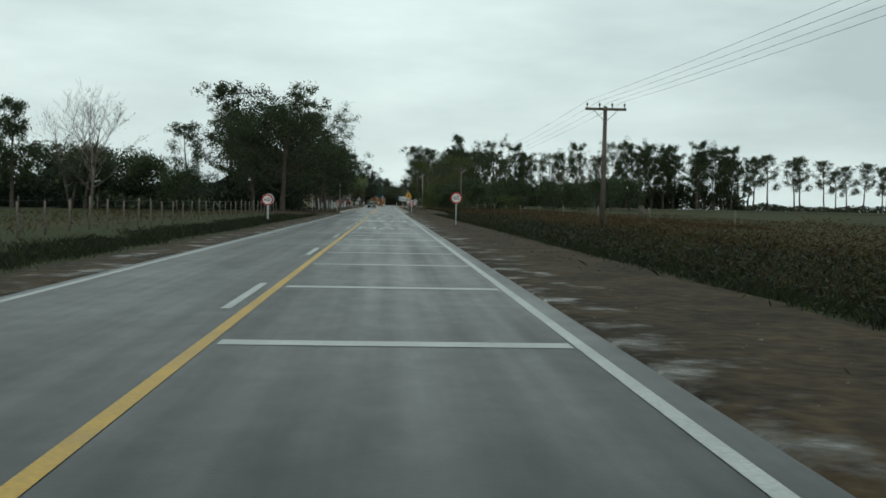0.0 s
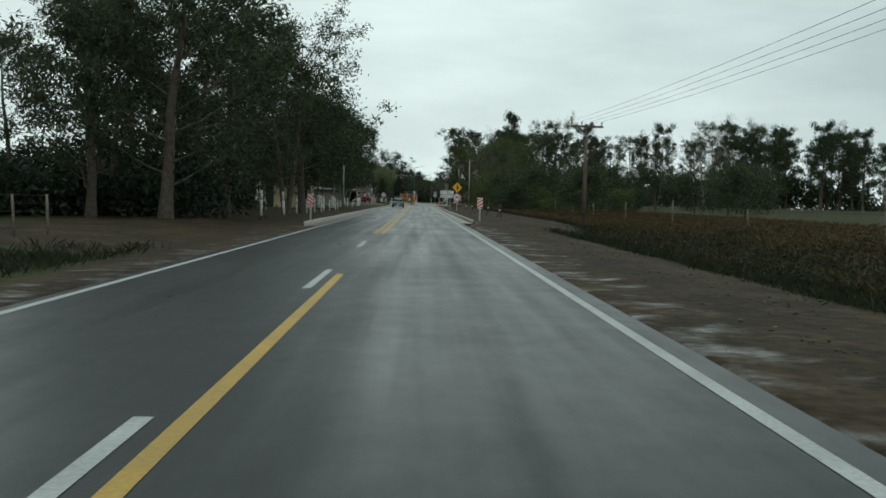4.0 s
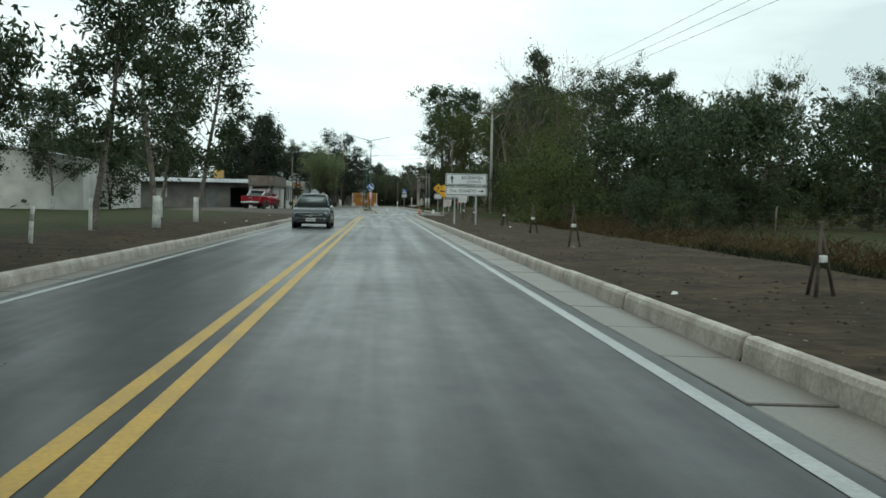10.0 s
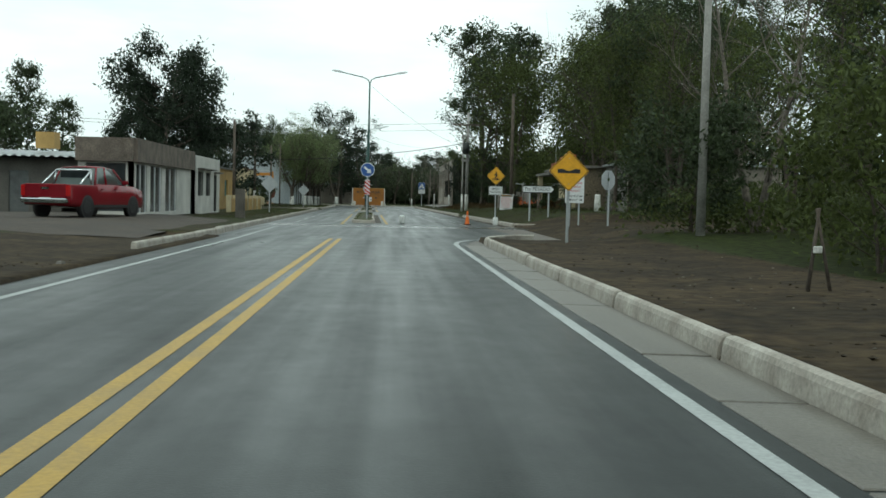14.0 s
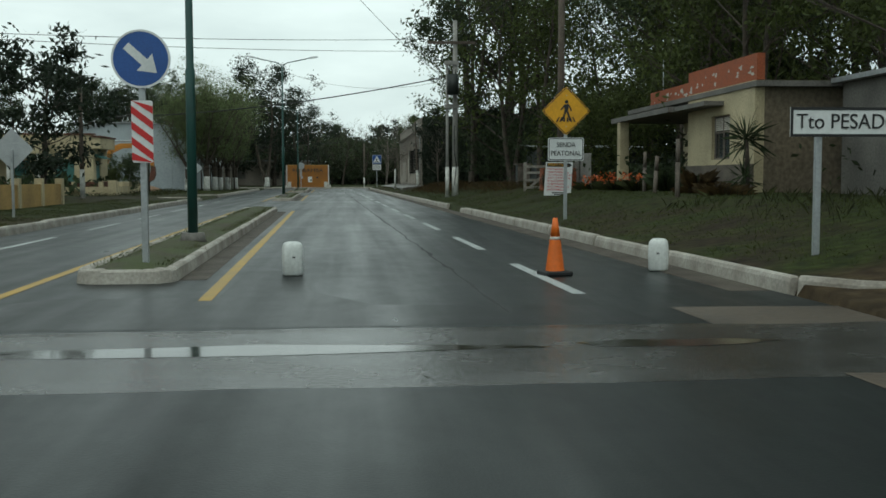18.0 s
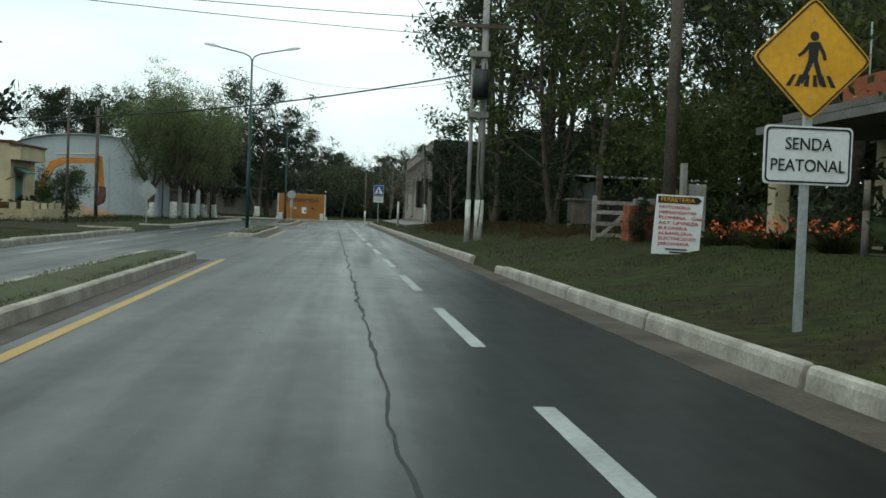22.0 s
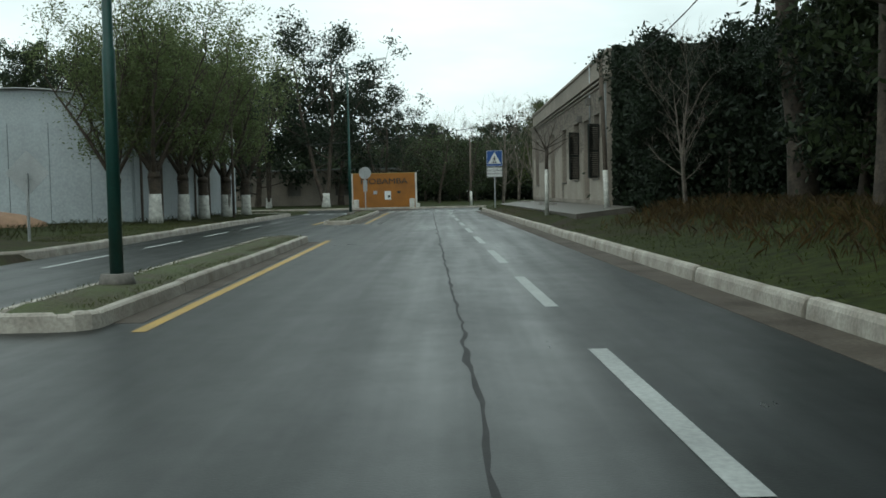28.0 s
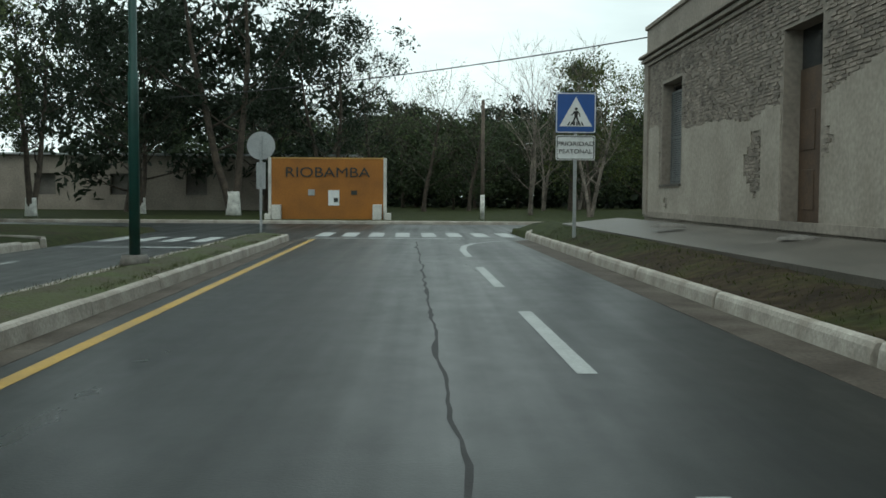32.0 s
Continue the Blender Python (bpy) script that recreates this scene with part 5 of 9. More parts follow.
# ---- grass and weeds ----
def blades(name, label, material, spots, n, h, w, spread, seed):
    """Many bent blades as one sheet of stuff. spots: (u0, u1, y0, y1) bands beside the road."""
    nr = np.random.default_rng(seed)
    vs = []
    total = sum((b - a) * (d - c) for a, b, c, d in spots)
    for a, b, c, d in spots:
        k = int(n * (b - a) * (d - c) / total)
        u, y = nr.uniform(a, b, k), nr.uniform(c, d, k)
        tu, ty = np.round(u / spread) * spread, np.round(y / spread) * spread
        keep = np.array([noise.noise((p * 0.7, q * 0.45, seed)) > -0.25 for p, q in zip(tu, ty)])
        u = tu + nr.normal(0, spread * 0.8, k)
        y = ty + nr.normal(0, spread * 0.8, k)
        for p, q in zip(u[keep], y[keep]):
            g = Vector((p + bend(q), q, land(p, q) - 0.02))
            hh = h * nr.uniform(0.45, 1.25)
            an = nr.uniform(0, 6.28)
            s = Vector((math.cos(an), math.sin(an), 0))
            ln = Vector((nr.normal(0, 0.3), nr.normal(0, 0.3), 1)) * hh
            vs += [g - s * w, g + s * w, g + ln * 0.55 + s * w * 0.6, g + ln + Vector((ln.x, ln.y, -abs(ln.x) * 0.6)) * 0.35]
    lv = np.array([tuple(v) for v in vs])
    ob = new(name, leaf_mesh(lv, material))
    return tagged(ob, label, "grass", kind="stuff")


blades("dry_grass", "tall dry brown grass along the field's edge", M_DRY, [(7.6, 12.5, 5, 118), (9, 13, 118, 240), (12, 24, 60, 200)], 80000, 0.42, 0.005, 0.3, 1)
blades("ditch_grass", "rank green grass in the roadside ditch", M_RANK, [(5.6, 8.2, -4, 118), (7.4, 9.6, 118, 200), (-9.6, -6.8, 6, 96)], 80000, 0.26, 0.005, 0.25, 2)
blades("verge_grass", "short uneven grass on the street verges", M_LAWN, [(6.5, 10.5, 281, 346), (6.45, 7.3, 346, 386), (-9.5, -6.0, 281, 324), (-9.5, -6.1, 345, 379)], 90000, 0.065, 0.006, 0.09, 3)
blades("median_grass", "trodden grass on the median", M_LAWN, [(-1.6, -0.66, 282.9, 308.8), (-1.6, -0.66, 328, 345), (-1.6, -0.66, 361, 384)], 22000, 0.038, 0.005, 0.06, 4)
for o in ("median_grass",):
    bpy.data.objects[o].location.z = 0.30
blades("field_grass", "pale dry grass of the open field", M_DRY, [(-26, -11.5, 20, 96), (13, 40, 20, 140)], 16000, 0.34, 0.008, 0.25, 5)
blades("wood_edge_dry_grass", "ochre dead grass at the edge of the wood", M_DRY, [(8.6, 11.5, 314, 347), (7.6, 9.4, 326, 346)], 9000, 0.26, 0.006, 0.3, 13)
blades("wood_edge_weeds", "rank weeds under the trees", M_GRASS, [(9.5, 14, 310, 350), (8.5, 13, 283, 292), (-13, -9, 330, 380)], 7000, 0.24, 0.008, 0.3, 6)


def clods(name, label, material, bands, n, size, seed):
    """Clods and pebbles strewn over bare ground, as one sheet of stuff. bands: (u0, u1, y0, y1)."""
    nr = np.random.default_rng(seed)
    total = sum((b - a) * (d - c) for a, b, c, d in bands)
    corner = np.array([(1, 0, 0), (0, 1, 0), (-1, 0, 0), (0, -1, 0), (0, 0, 1), (0, 0, -1)], float)
    face = np.array([(0, 1, 4), (1, 2, 4), (2, 3, 4), (3, 0, 4), (1, 0, 5), (2, 1, 5), (3, 2, 5), (0, 3, 5)])
    vs, fs = [], []
    for a, b, c, d in bands:
        for _ in range(int(n * (b - a) * (d - c) / total)):
            u, y = nr.uniform(a, b), nr.uniform(c, d)
            r = size * nr.uniform(0.35, 1.0) ** 2
            v = corner * r * nr.uniform(0.6, 1.4, (6, 3)) * np.array([1, 1, 0.38])
            fs.append(face + 6 * len(vs))
            vs.append(v + np.array([u + bend(y), y, land(u, y) + r * 0.1]))
    ob = plain(name, np.concatenate(vs).tolist(), np.concatenate(fs).tolist(), material)
    return tagged(ob, label, "clods", kind="stuff")


M_CLOD = mat("damp_clods", (0.080, 0.061, 0.038, 1), 0.9, vary=0.5, scale=2, fine=20, bump=0.3, per="island", spec=0.2)
M_GRIT = mat("pale_grit", (0.17, 0.155, 0.135, 1), 0.85, vary=0.5, scale=2, fine=20, bump=0.3, per="island", spec=0.2)
clods("verge_clods", "damp earth clods strewn over the bare verge", M_CLOD, [(2.9, 8.0, 127, 258), (3.2, 6.2, 20, 120), (-9.5, -5.6, 118, 250), (4.8, 10, 264, 278)], 12000, 0.045, 11)
clods("verge_grit", "pale stones and litter on the bare verge", M_GRIT, [(2.3, 4.4, 4, 122), (3.0, 6.5, 127, 258), (-7.5, -5.1, 10, 116)], 2200, 0.03, 12)


# ---- road signs ----
def at_land(x, y):
    return land(x - bend(y), y)


def post(parent, x, h, w=0.07, y=0.02):
    bm = bmesh.new()
    box(bm, (x, y, h / 2 - 0.15), (w, w * 0.75, h + 0.3))
    bmesh.ops.bevel(bm, geom=bm.edges[:], offset=0.006, segments=1, affect='EDGES')
    return part("post", bm, M_STEEL, parent)


def plate(parent, name, outline, material, y=-0.03, d=0.012, label=""):
    return part(name, prism(bmesh.new(), outline, d, Matrix.Translation((0, y, 0))), material, parent, label)


def bolts(parent, spots, y):
    for x, z in spots:
        bm = bmesh.new()
        tube(bm, (x, y - 0.008, z), (x, y, z), 0.013, 0.013, 6)
        part("bolt", bm, M_STEEL, parent)


def lozenge(r, z):
    return [(0.0 + r * math.cos(radians(a)), z + r * math.sin(radians(a))) for a in (0, 90, 180, 270)]


def round_lozenge(r, z, q=0.06):
    out = []
    for a in (0, 90, 180, 270):
        c, s = math.cos(radians(a)), math.sin(radians(a))
        t = (-s, c)
        out += [((r - q) * c - q * t[0], z + (r - q) * s - q * t[1]), ((r - q * 0.35) * c, z + (r - q * 0.35) * s), ((r - q) * c + q * t[0], z + (r - q) * s + q * t[1])]
    return out


def frame_ring(parent, outer, inner, material, y, name="border"):
    """A flat rim between two outlines of as many points."""
    bm = bmesh.new()
    a = [bm.verts.new((x, y, z)) for x, z in outer]
    b = [bm.verts.new((x, y, z)) for x, z in inner]
    n = len(a)
    for i in range(n):
        bm.faces.new((a[i], a[(i + 1) % n], b[(i + 1) % n], b[i]))
    bmesh.ops.recalc_face_normals(bm, faces=bm.faces)
    ob = part(name, bm, material, parent)
    sol = ob.modifiers.new("thick", 'SOLIDIFY')
    sol.thickness, sol.offset = 0.003, 0
    return ob


def speed_sign(x, y, words, z, r, rz=0, high=None, z0=None, label=""):
    s = thing("speed_limit_sign", label, "road sign", pose(x, y, at_land(x, y) if z0 is None else z0, 0, 0, rz))
    post(s, 0, high or z + r * 0.9)
    plate(s, "plate", disc(r, 36, 0, z), M_SIGNW)
    frame_ring(s, disc(r * 0.99, 36, 0, z), disc(r * 0.77, 36, 0, z), M_SIGNR, -0.036, "red_rim")
    lettering("numerals", words, r * 0.98, M_SIGNK, s, 0, -0.036, z + 0.0, "black numerals " + words, width=r * 1.08)
    bolts(s, [(0, z + r * 0.6), (0, z - r * 0.6)], -0.036)
    return s


speed_sign(4.27, 64.5, "60", 1.68, 0.36, label="round red-rimmed 60 limit sign on a steel post")
speed_sign(-7.85, 66.4, "60", 1.45, 0.36, label="round red-rimmed 60 limit sign on a steel post in the grass")


def sign_back(x, y, z, outline, label, name="sign_back", h=None, rz=180):
    s = thing(name, label, "road sign", pose(x, y, at_land(x, y), 0, 0, 0))
    post(s, 0, h or z, y=-0.05)
    plate(s, "plate", outline, M_BACK, -0.012)
    for dz in (-0.18, 0.18):
        bm = bmesh.new()
        box(bm, (0, -0.016, z + dz), (0.42, 0.012, 0.035))
        part("bracket", bm, M_STEEL, s)
    return s


sign_back(-7.98, 68.2, 1.48, disc(0.37, 30, 0, 1.48), "grey back of a round sign beside the fence")
sign_back(-9.8, 345.8, 1.85, round_lozenge(0.62, 1.85), "grey back of a diamond sign on the verge")
sign_back(-8.35, 300.5, 1.95, round_lozenge(0.6, 1.95), "grey back of a diamond sign on the verge")
sign_back(-3.75, 385.2, 2.75, disc(0.4, 30, 0, 2.75), "pale back of a round sign at the median's end", h=3.1)
bm = bmesh.new()
box(bm, (0, -0.03, 1.9), (0.26, 0.012, 0.75))
part("lower_plate", bm, M_BACK, bpy.data.objects["sign_back.003"])
oct_ = [(0.42 * math.cos(radians(22.5 + 45 * i)), 2.28 + 0.42 * math.sin(radians(22.5 + 45 * i))) for i in range(8)]
st = sign_back(8.55, 271.2, 2.28, oct_, "pale back of an octagonal stop sign in the side street", h=2.6)
st.matrix_basis = pose(8.55, 271.2, at_land(8.55, 271.2) - 0.45, 0, 0, 35)


def warn_sign(x, y, z, r, z0=None, rz=0, label=""):
    s = thing("warning_sign", label, "road sign", pose(x, y, at_land(x, y) if z0 is None else z0, 0, 0, rz))
    post(s, 0, z + r * 0.5, 0.08)
    plate(s, "plate", round_lozenge(r, z), M_SIGNY)
    frame_ring(s, round_lozenge(r * 0.965, z, 0.055), round_lozenge(r * 0.925, z, 0.05), M_SIGNK, -0.035, "black_border")
    bolts(s, [(0, z + r * 0.62), (0, z - r * 0.62)], -0.036)
    return s


# junction ahead, with the 40 limit under it
s = warn_sign(3.64, 179.4, 2.47, 0.56, label="yellow diamond side-road sign above a 40 limit sign")
bm = bmesh.new()
prism(bm, [(-0.055, 2.17), (0.055, 2.17), (0.055, 2.41), (0.24, 2.41), (0.24, 2.52), (0.055, 2.52), (0.055, 2.66), (0.0, 2.80), (-0.055, 2.66)], 0.004, Matrix.Translation((0, -0.036, 0)))
part("arrow", bm, M_SIGNK, s, "black arrow with a branch to one side")
plate(s, "limit_plate", disc(0.43, 36, 0, 1.42), M_SIGNW)
frame_ring(s, disc(0.425, 36, 0, 1.42), disc(0.335, 36, 0, 1.42), M_SIGNR, -0.036, "red_rim")
lettering("numerals", "40", 0.42, M_SIGNK, s, 0, -0.036, 1.42, "black numerals 40", width=0.50)

# dip ahead
s = warn_sign(4.96, 260.0, 2.08, 0.60, label="yellow diamond dip sign on a steel post")
bm = bmesh.new()
top = [(-0.33 + 0.066 * i, 2.16 - 0.075 * math.exp(-((-0.33 + 0.066 * i) / 0.15) ** 2) - 0.02 * (abs(-0.33 + 0.066 * i) > 0.25)) for i in range(11)]
prism(bm, [(-0.33, 2.02), (0.33, 2.02)] + top[::-1], 0.004, Matrix.Translation((0, -0.036, 0)))
part("dip_symbol", bm, M_SIGNK, s, "black bar with a hollow")


def walker(parent, z, k, y=-0.036):
    """The crossing symbol, reduced to plain shapes: a disc, a tapered bar and slanting stripes."""
    bm = bmesh.new()
    shapes = [[(-0.055, 0.16), (0.075, 0.17), (0.055, -0.04), (-0.05, -0.04)], [(-0.05, -0.03), (0.02, -0.03), (-0.04, -0.17), (-0.10, -0.30), (-0.15, -0.29), (-0.09, -0.15)], [(0.0, -0.03), (0.055, -0.03), (0.10, -0.16), (0.14, -0.30), (0.09, -0.31), (0.045, -0.17)], [(-0.055, 0.155), (-0.04, 0.10), (-0.10, 0.03), (-0.16, -0.01), (-0.175, 0.02), (-0.125, 0.06)], [(0.075, 0.165), (0.14, 0.05), (0.16, -0.03), (0.125, -0.035), (0.105, 0.04), (0.055, 0.11)]]
    for i, q in enumerate(shapes):
        prism(bm, [(x * k, z + v * k) for x, v in q], 0.004, Matrix.Translation((0, y - 0.0004 * i, 0)))
    prism(bm, disc(0.052 * k, 14, 0.01 * k, z + 0.23 * k), 0.004, Matrix.Translation((0, y, 0)))
    for i in range(6):
        a = (-0.30 + 0.105 * i) * k
        sl = 0.07 * k * (1 - i / 2.5)
        prism(bm, [(a, z - 0.33 * k), (a + 0.055 * k, z - 0.33 * k), (a + 0.05 * k + sl, z - 0.20 * k), (a + 0.01 * k + sl, z - 0.20 * k)], 0.003, Matrix.Translation((0, y + 0.0015, 0)))
    return part("crossing_symbol", bm, M_SIGNK, parent, "black crossing symbol in plain shapes")


def small_plate(parent, z, w, h, rows, size, material=None):
    plate(parent, "lower_plate", rounded(w, h, 0.05, 0, z), M_SIGNW)
    frame_ring(parent, rounded(w * 0.96, h * 0.94, 0.045, 0, z), rounded(w * 0.92, h * 0.88, 0.04, 0, z), M_SIGNK, -0.035)
    for i, word in enumerate(rows):
        lettering("lettering", word, size, M_SIGNK, parent, 0, -0.036, z + (len(rows) - 1) * size * 0.62 - i * size * 1.24, "black words " + word, width=w * 0.105 * len(word))


s = warn_sign(6.47, 294.5, 2.62, 0.60, label="yellow diamond pedestrian crossing sign above a white plate")
walker(s, 2.64, 0.86)
small_plate(s, 1.70, 0.88, 0.56, ("SENDA", "PEATONAL"), 0.165)

# keep right, on the nose of the first median
s = thing("keep_right_sign", "blue round arrow sign above a red and white striped board", "road sign", pose(-1.36, 283.2, 0.17))
post(s, 0, 2.7, 0.08)
plate(s, "plate", disc(0.36, 36, 0, 2.56), M_SIGNB)
frame_ring(s, disc(0.36, 36, 0, 2.56), disc(0.335, 36, 0, 2.56), M_SIGNW, -0.036)
bm = bmesh.new()
ar = [(-0.24, 0.05), (0.06, 0.05), (0.06, 0.14), (0.26, 0.0), (0.06, -0.14), (0.06, -0.05), (-0.24, -0.05)]
c_, s_ = math.cos(radians(-42)), math.sin(radians(-42))
prism(bm, [(x * c_ - z * s_, 2.56 + x * s_ + z * c_) for x, z in ar], 0.004, Matrix.Translation((0, -0.036, 0)))
part("arrow", bm, M_SIGNW, s, "white arrow pointing down to the right")


def striped(parent, w, z0, z1, rise=0.22, n=4, flip=1):
    """A board of slanting red and white bars."""
    plate(parent, "board", rounded(w, z1 - z0, 0.03, 0, (z0 + z1) / 2), M_SIGNW, -0.03)
    p = (z1 - z0) / n
    for i in range(n + 1):
        za = z0 + p * (i - 0.35)
        pts = []
        for x, z in ((-w / 2, za - flip * rise / 2), (w / 2, za + flip * rise / 2), (w / 2, za + flip * rise / 2 + p * 0.5), (-w / 2, za - flip * rise / 2 + p * 0.5)):
            pts.append((x, min(z1, max(z0, z))))
        if max(q[1] for q in pts) - min(q[1] for q in pts) > 0.03:
            bm = bmesh.new()
            prism(bm, pts, 0.004, Matrix.Translation((0, -0.035, 0)))
            part("stripe", bm, M_SIGNR, parent)


striped(s, 0.26, 1.28, 2.05, 0.2, 4, -1)
for x, y, z0, f in ((2.95, 127.2, 0.12, 1), (-6.25, 126.0, 0.10, -1)):
    s = thing("hazard_board", "red and white striped hazard board on a steel post", "road sign", pose(x, y, z0))
    post(s, 0, 1.1, 0.09)
    striped(s, 0.30, 0.72, 1.32, 0.22, 3, f)

# the direction sign at the edge of town
s = thing("direction_sign", "white direction sign with black border on two steel posts", "road sign", pose(3.86, 225.2, 0.30) @ Matrix.Scale(0.9, 4))
post(s, -0.62, 2.6, 0.09)
post(s, 0.56, 2.6, 0.09)
plate(s, "upper_panel", rounded(2.3, 0.64, 0.08, 0, 2.33), M_SIGNW)
frame_ring(s, rounded(2.24, 0.58, 0.07, 0, 2.33), rounded(2.18, 0.52, 0.06, 0, 2.33), M_SIGNK, -0.035)
plate(s, "lower_panel", rounded(2.3, 0.5, 0.08, 0, 1.70), M_SIGNW)
frame_ring(s, rounded(2.24, 0.44, 0.07, 0, 1.70), rounded(2.18, 0.38, 0.06, 0, 1.70), M_SIGNK, -0.035)
bm = bmesh.new()
prism(bm, [(-0.825, 2.13), (-0.755, 2.13), (-0.755, 2.38), (-0.67, 2.36), (-0.79, 2.55), (-0.91, 2.36), (-0.825, 2.38)], 0.004, Matrix.Translation((0, -0.036, 0)))
part("up_arrow", bm, M_SIGNK, s)
lettering("lettering", "RIOBAMBA", 0.25, M_SIGNK, s, 0.32, -0.036, 2.42, "black words RIOBAMBA", width=1.2)
lettering("lettering", "(CENTRO)", 0.19, M_SIGNK, s, 0.42, -0.036, 2.20, "black words (CENTRO)", width=0.75)
lettering("lettering", "Tto. PESADO", 0.25, M_SIGNK, s, -0.18, -0.036, 1.70, "black words Tto. PESADO", width=1.5)
bm = bmesh.new()
prism(bm, [(0.68, 1.68), (0.86, 1.68), (0.86, 1.62), (0.99, 1.70), (0.86, 1.78), (0.86, 1.72), (0.68, 1.72)], 0.004, Matrix.Translation((0, -0.036, 0)))
part("side_arrow", bm, M_SIGNK, s)

# lorry route sign at the corner
s = thing("route_sign", "white pointed lorry-route sign on two steel posts", "road sign", pose(7.35, 282.2, at_land(7.35, 282.2) - 0.05))
post(s, -0.42, 1.75, 0.08)
post(s, 0.55, 1.75, 0.08)
out = [(-0.80, 1.42), (0.68, 1.42), (0.84, 1.60), (0.68, 1.78), (-0.80, 1.78)]
plate(s, "plate", out, M_SIGNW)
frame_ring(s, out, [(-0.765, 1.455), (0.665, 1.455), (0.79, 1.60), (0.665, 1.745), (-0.765, 1.745)], M_SIGNK, -0.035)
lettering("lettering", "Tto PESADO", 0.26, M_SIGNK, s, -0.06, -0.036, 1.60, "black words Tto PESADO", width=1.32)

# notice board in the side street
s = thing("notice_board", "white notice board with red and black words", "sign board", pose(7.72, 274.0, at_land(7.7, 274), 0, 0, -4))
post(s, -0.2, 1.4, 0.07)
post(s, 0.2, 1.4, 0.07)
zb = 1.85 - at_land(7.7, 274)
plate(s, "panel", rounded(0.80, 1.16, 0.03, 0, zb), M_SIGNW)
for i, (word, m_) in enumerate((("DIRECCION", M_SIGNR), ("OBLIGATORIA", M_SIGNR), ("TRANSITO", M_SIGNR), ("PESADO", M_SIGNR), ("G. LEVALLE", M_SIGNK), ("LABOULAYE", M_SIGNK))):
    lettering("lettering", word, 0.125, m_, s, -0.02 if i < 4 else -0.09, -0.036, zb + 0.44 - 0.165 * i - (0.06 if i > 3 else 0), "words " + word, width=(0.56 if i in (0, 2) else 0.68 if i == 1 else 0.42 if i == 3 else 0.46))
for i in (4, 5):
    bm = bmesh.new()
    zz = zb + 0.44 - 0.165 * i - 0.06
    prism(bm, [(0.20, zz - 0.015), (0.28, zz - 0.015), (0.28, zz - 0.04), (0.34, zz), (0.28, zz + 0.04), (0.28, zz + 0.015), (0.20, zz + 0.015)], 0.004, Matrix.Translation((0, -0.036, 0)))
    part("arrow", bm, M_SIGNK, s)

# blue crossing sign near the street's end
s = thing("crossing_sign", "blue square crossing sign above a white plate", "road sign", pose(4.6, 381.0, 0.25))
post(s, 0, 3.4, 0.08)
plate(s, "plate", rounded(0.98, 0.98, 0.05, 0, 3.05), M_SIGNB)
bm = bmesh.new()
prism(bm, [(-0.40, 2.72), (0.40, 2.72), (0.0, 3.44)], 0.004, Matrix.Translation((0, -0.036, 0)))
part("white_triangle", bm, M_SIGNW, s)
walker(s, 2.98, 0.72, -0.041)
frame_ring(s, rounded(0.96, 0.96, 0.045, 0, 3.05), rounded(0.92, 0.92, 0.04, 0, 3.05), M_SIGNW, -0.036)
small_plate(s, 2.2, 0.96, 0.6, ("PRIORIDAD", "PEATONAL"), 0.15)

# hardware shop's painted board
s = thing("shop_board", "hand-painted white shop board leaning on the verge", "sign board", pose(8.22, 303.6, 0.66, -5, 1.5, 2))
bm = bmesh.new()
prism(bm, [(-0.49, 0), (0.43, 0.02), (0.49, 1.13), (-0.42, 1.12)], 0.03)
part("panel", bm, M_SIGNW, s)
bm = bmesh.new()
prism(bm, [(-0.40, 0.96), (0.38, 0.97), (0.46, 1.035), (0.38, 1.10), (-0.40, 1.09)], 0.006, Matrix.Translation((0, -0.006, 0)))
part("black_arrow_band", bm, M_SIGNK, s)
lettering("lettering", "FERRETERIA", 0.12, M_SIGNY, s, -0.02, -0.012, 1.03, "yellow words FERRETERIA", width=0.66)
for i, word in enumerate(("PINTURERIA", "HERRAMIENTAS", "PLOMERIA - GAS", "ART. LIMPIEZA", "BULONERIA", "ALBANILERIA", "ELECTRICIDAD", "JARDINERIA")):
    lettering("lettering", word, 0.085, M_SIGNR, s, -0.38, -0.006, 0.885 - 0.098 * i, "dark red words " + word, width=0.05 + 0.056 * len(word), align='LEFT')
for i, (xa, w) in enumerate(((-0.12, 0.42), (0.0, 0.5))):
    bm = bmesh.new()
    box(bm, (xa + 0.1, -0.004, 0.10 - 0.055 * i), (w, 0.006, 0.03))
    part("unreadable_line", bm, M_SIGNK, s)
for x in (-0.35, 0.32):
    bm = bmesh.new()
    tube(bm, (x, 0.04, -0.2), (x, 0.05, 1.1), 0.03, 0.03, 6)
    part("stake", bm, M_TIMBER, s)


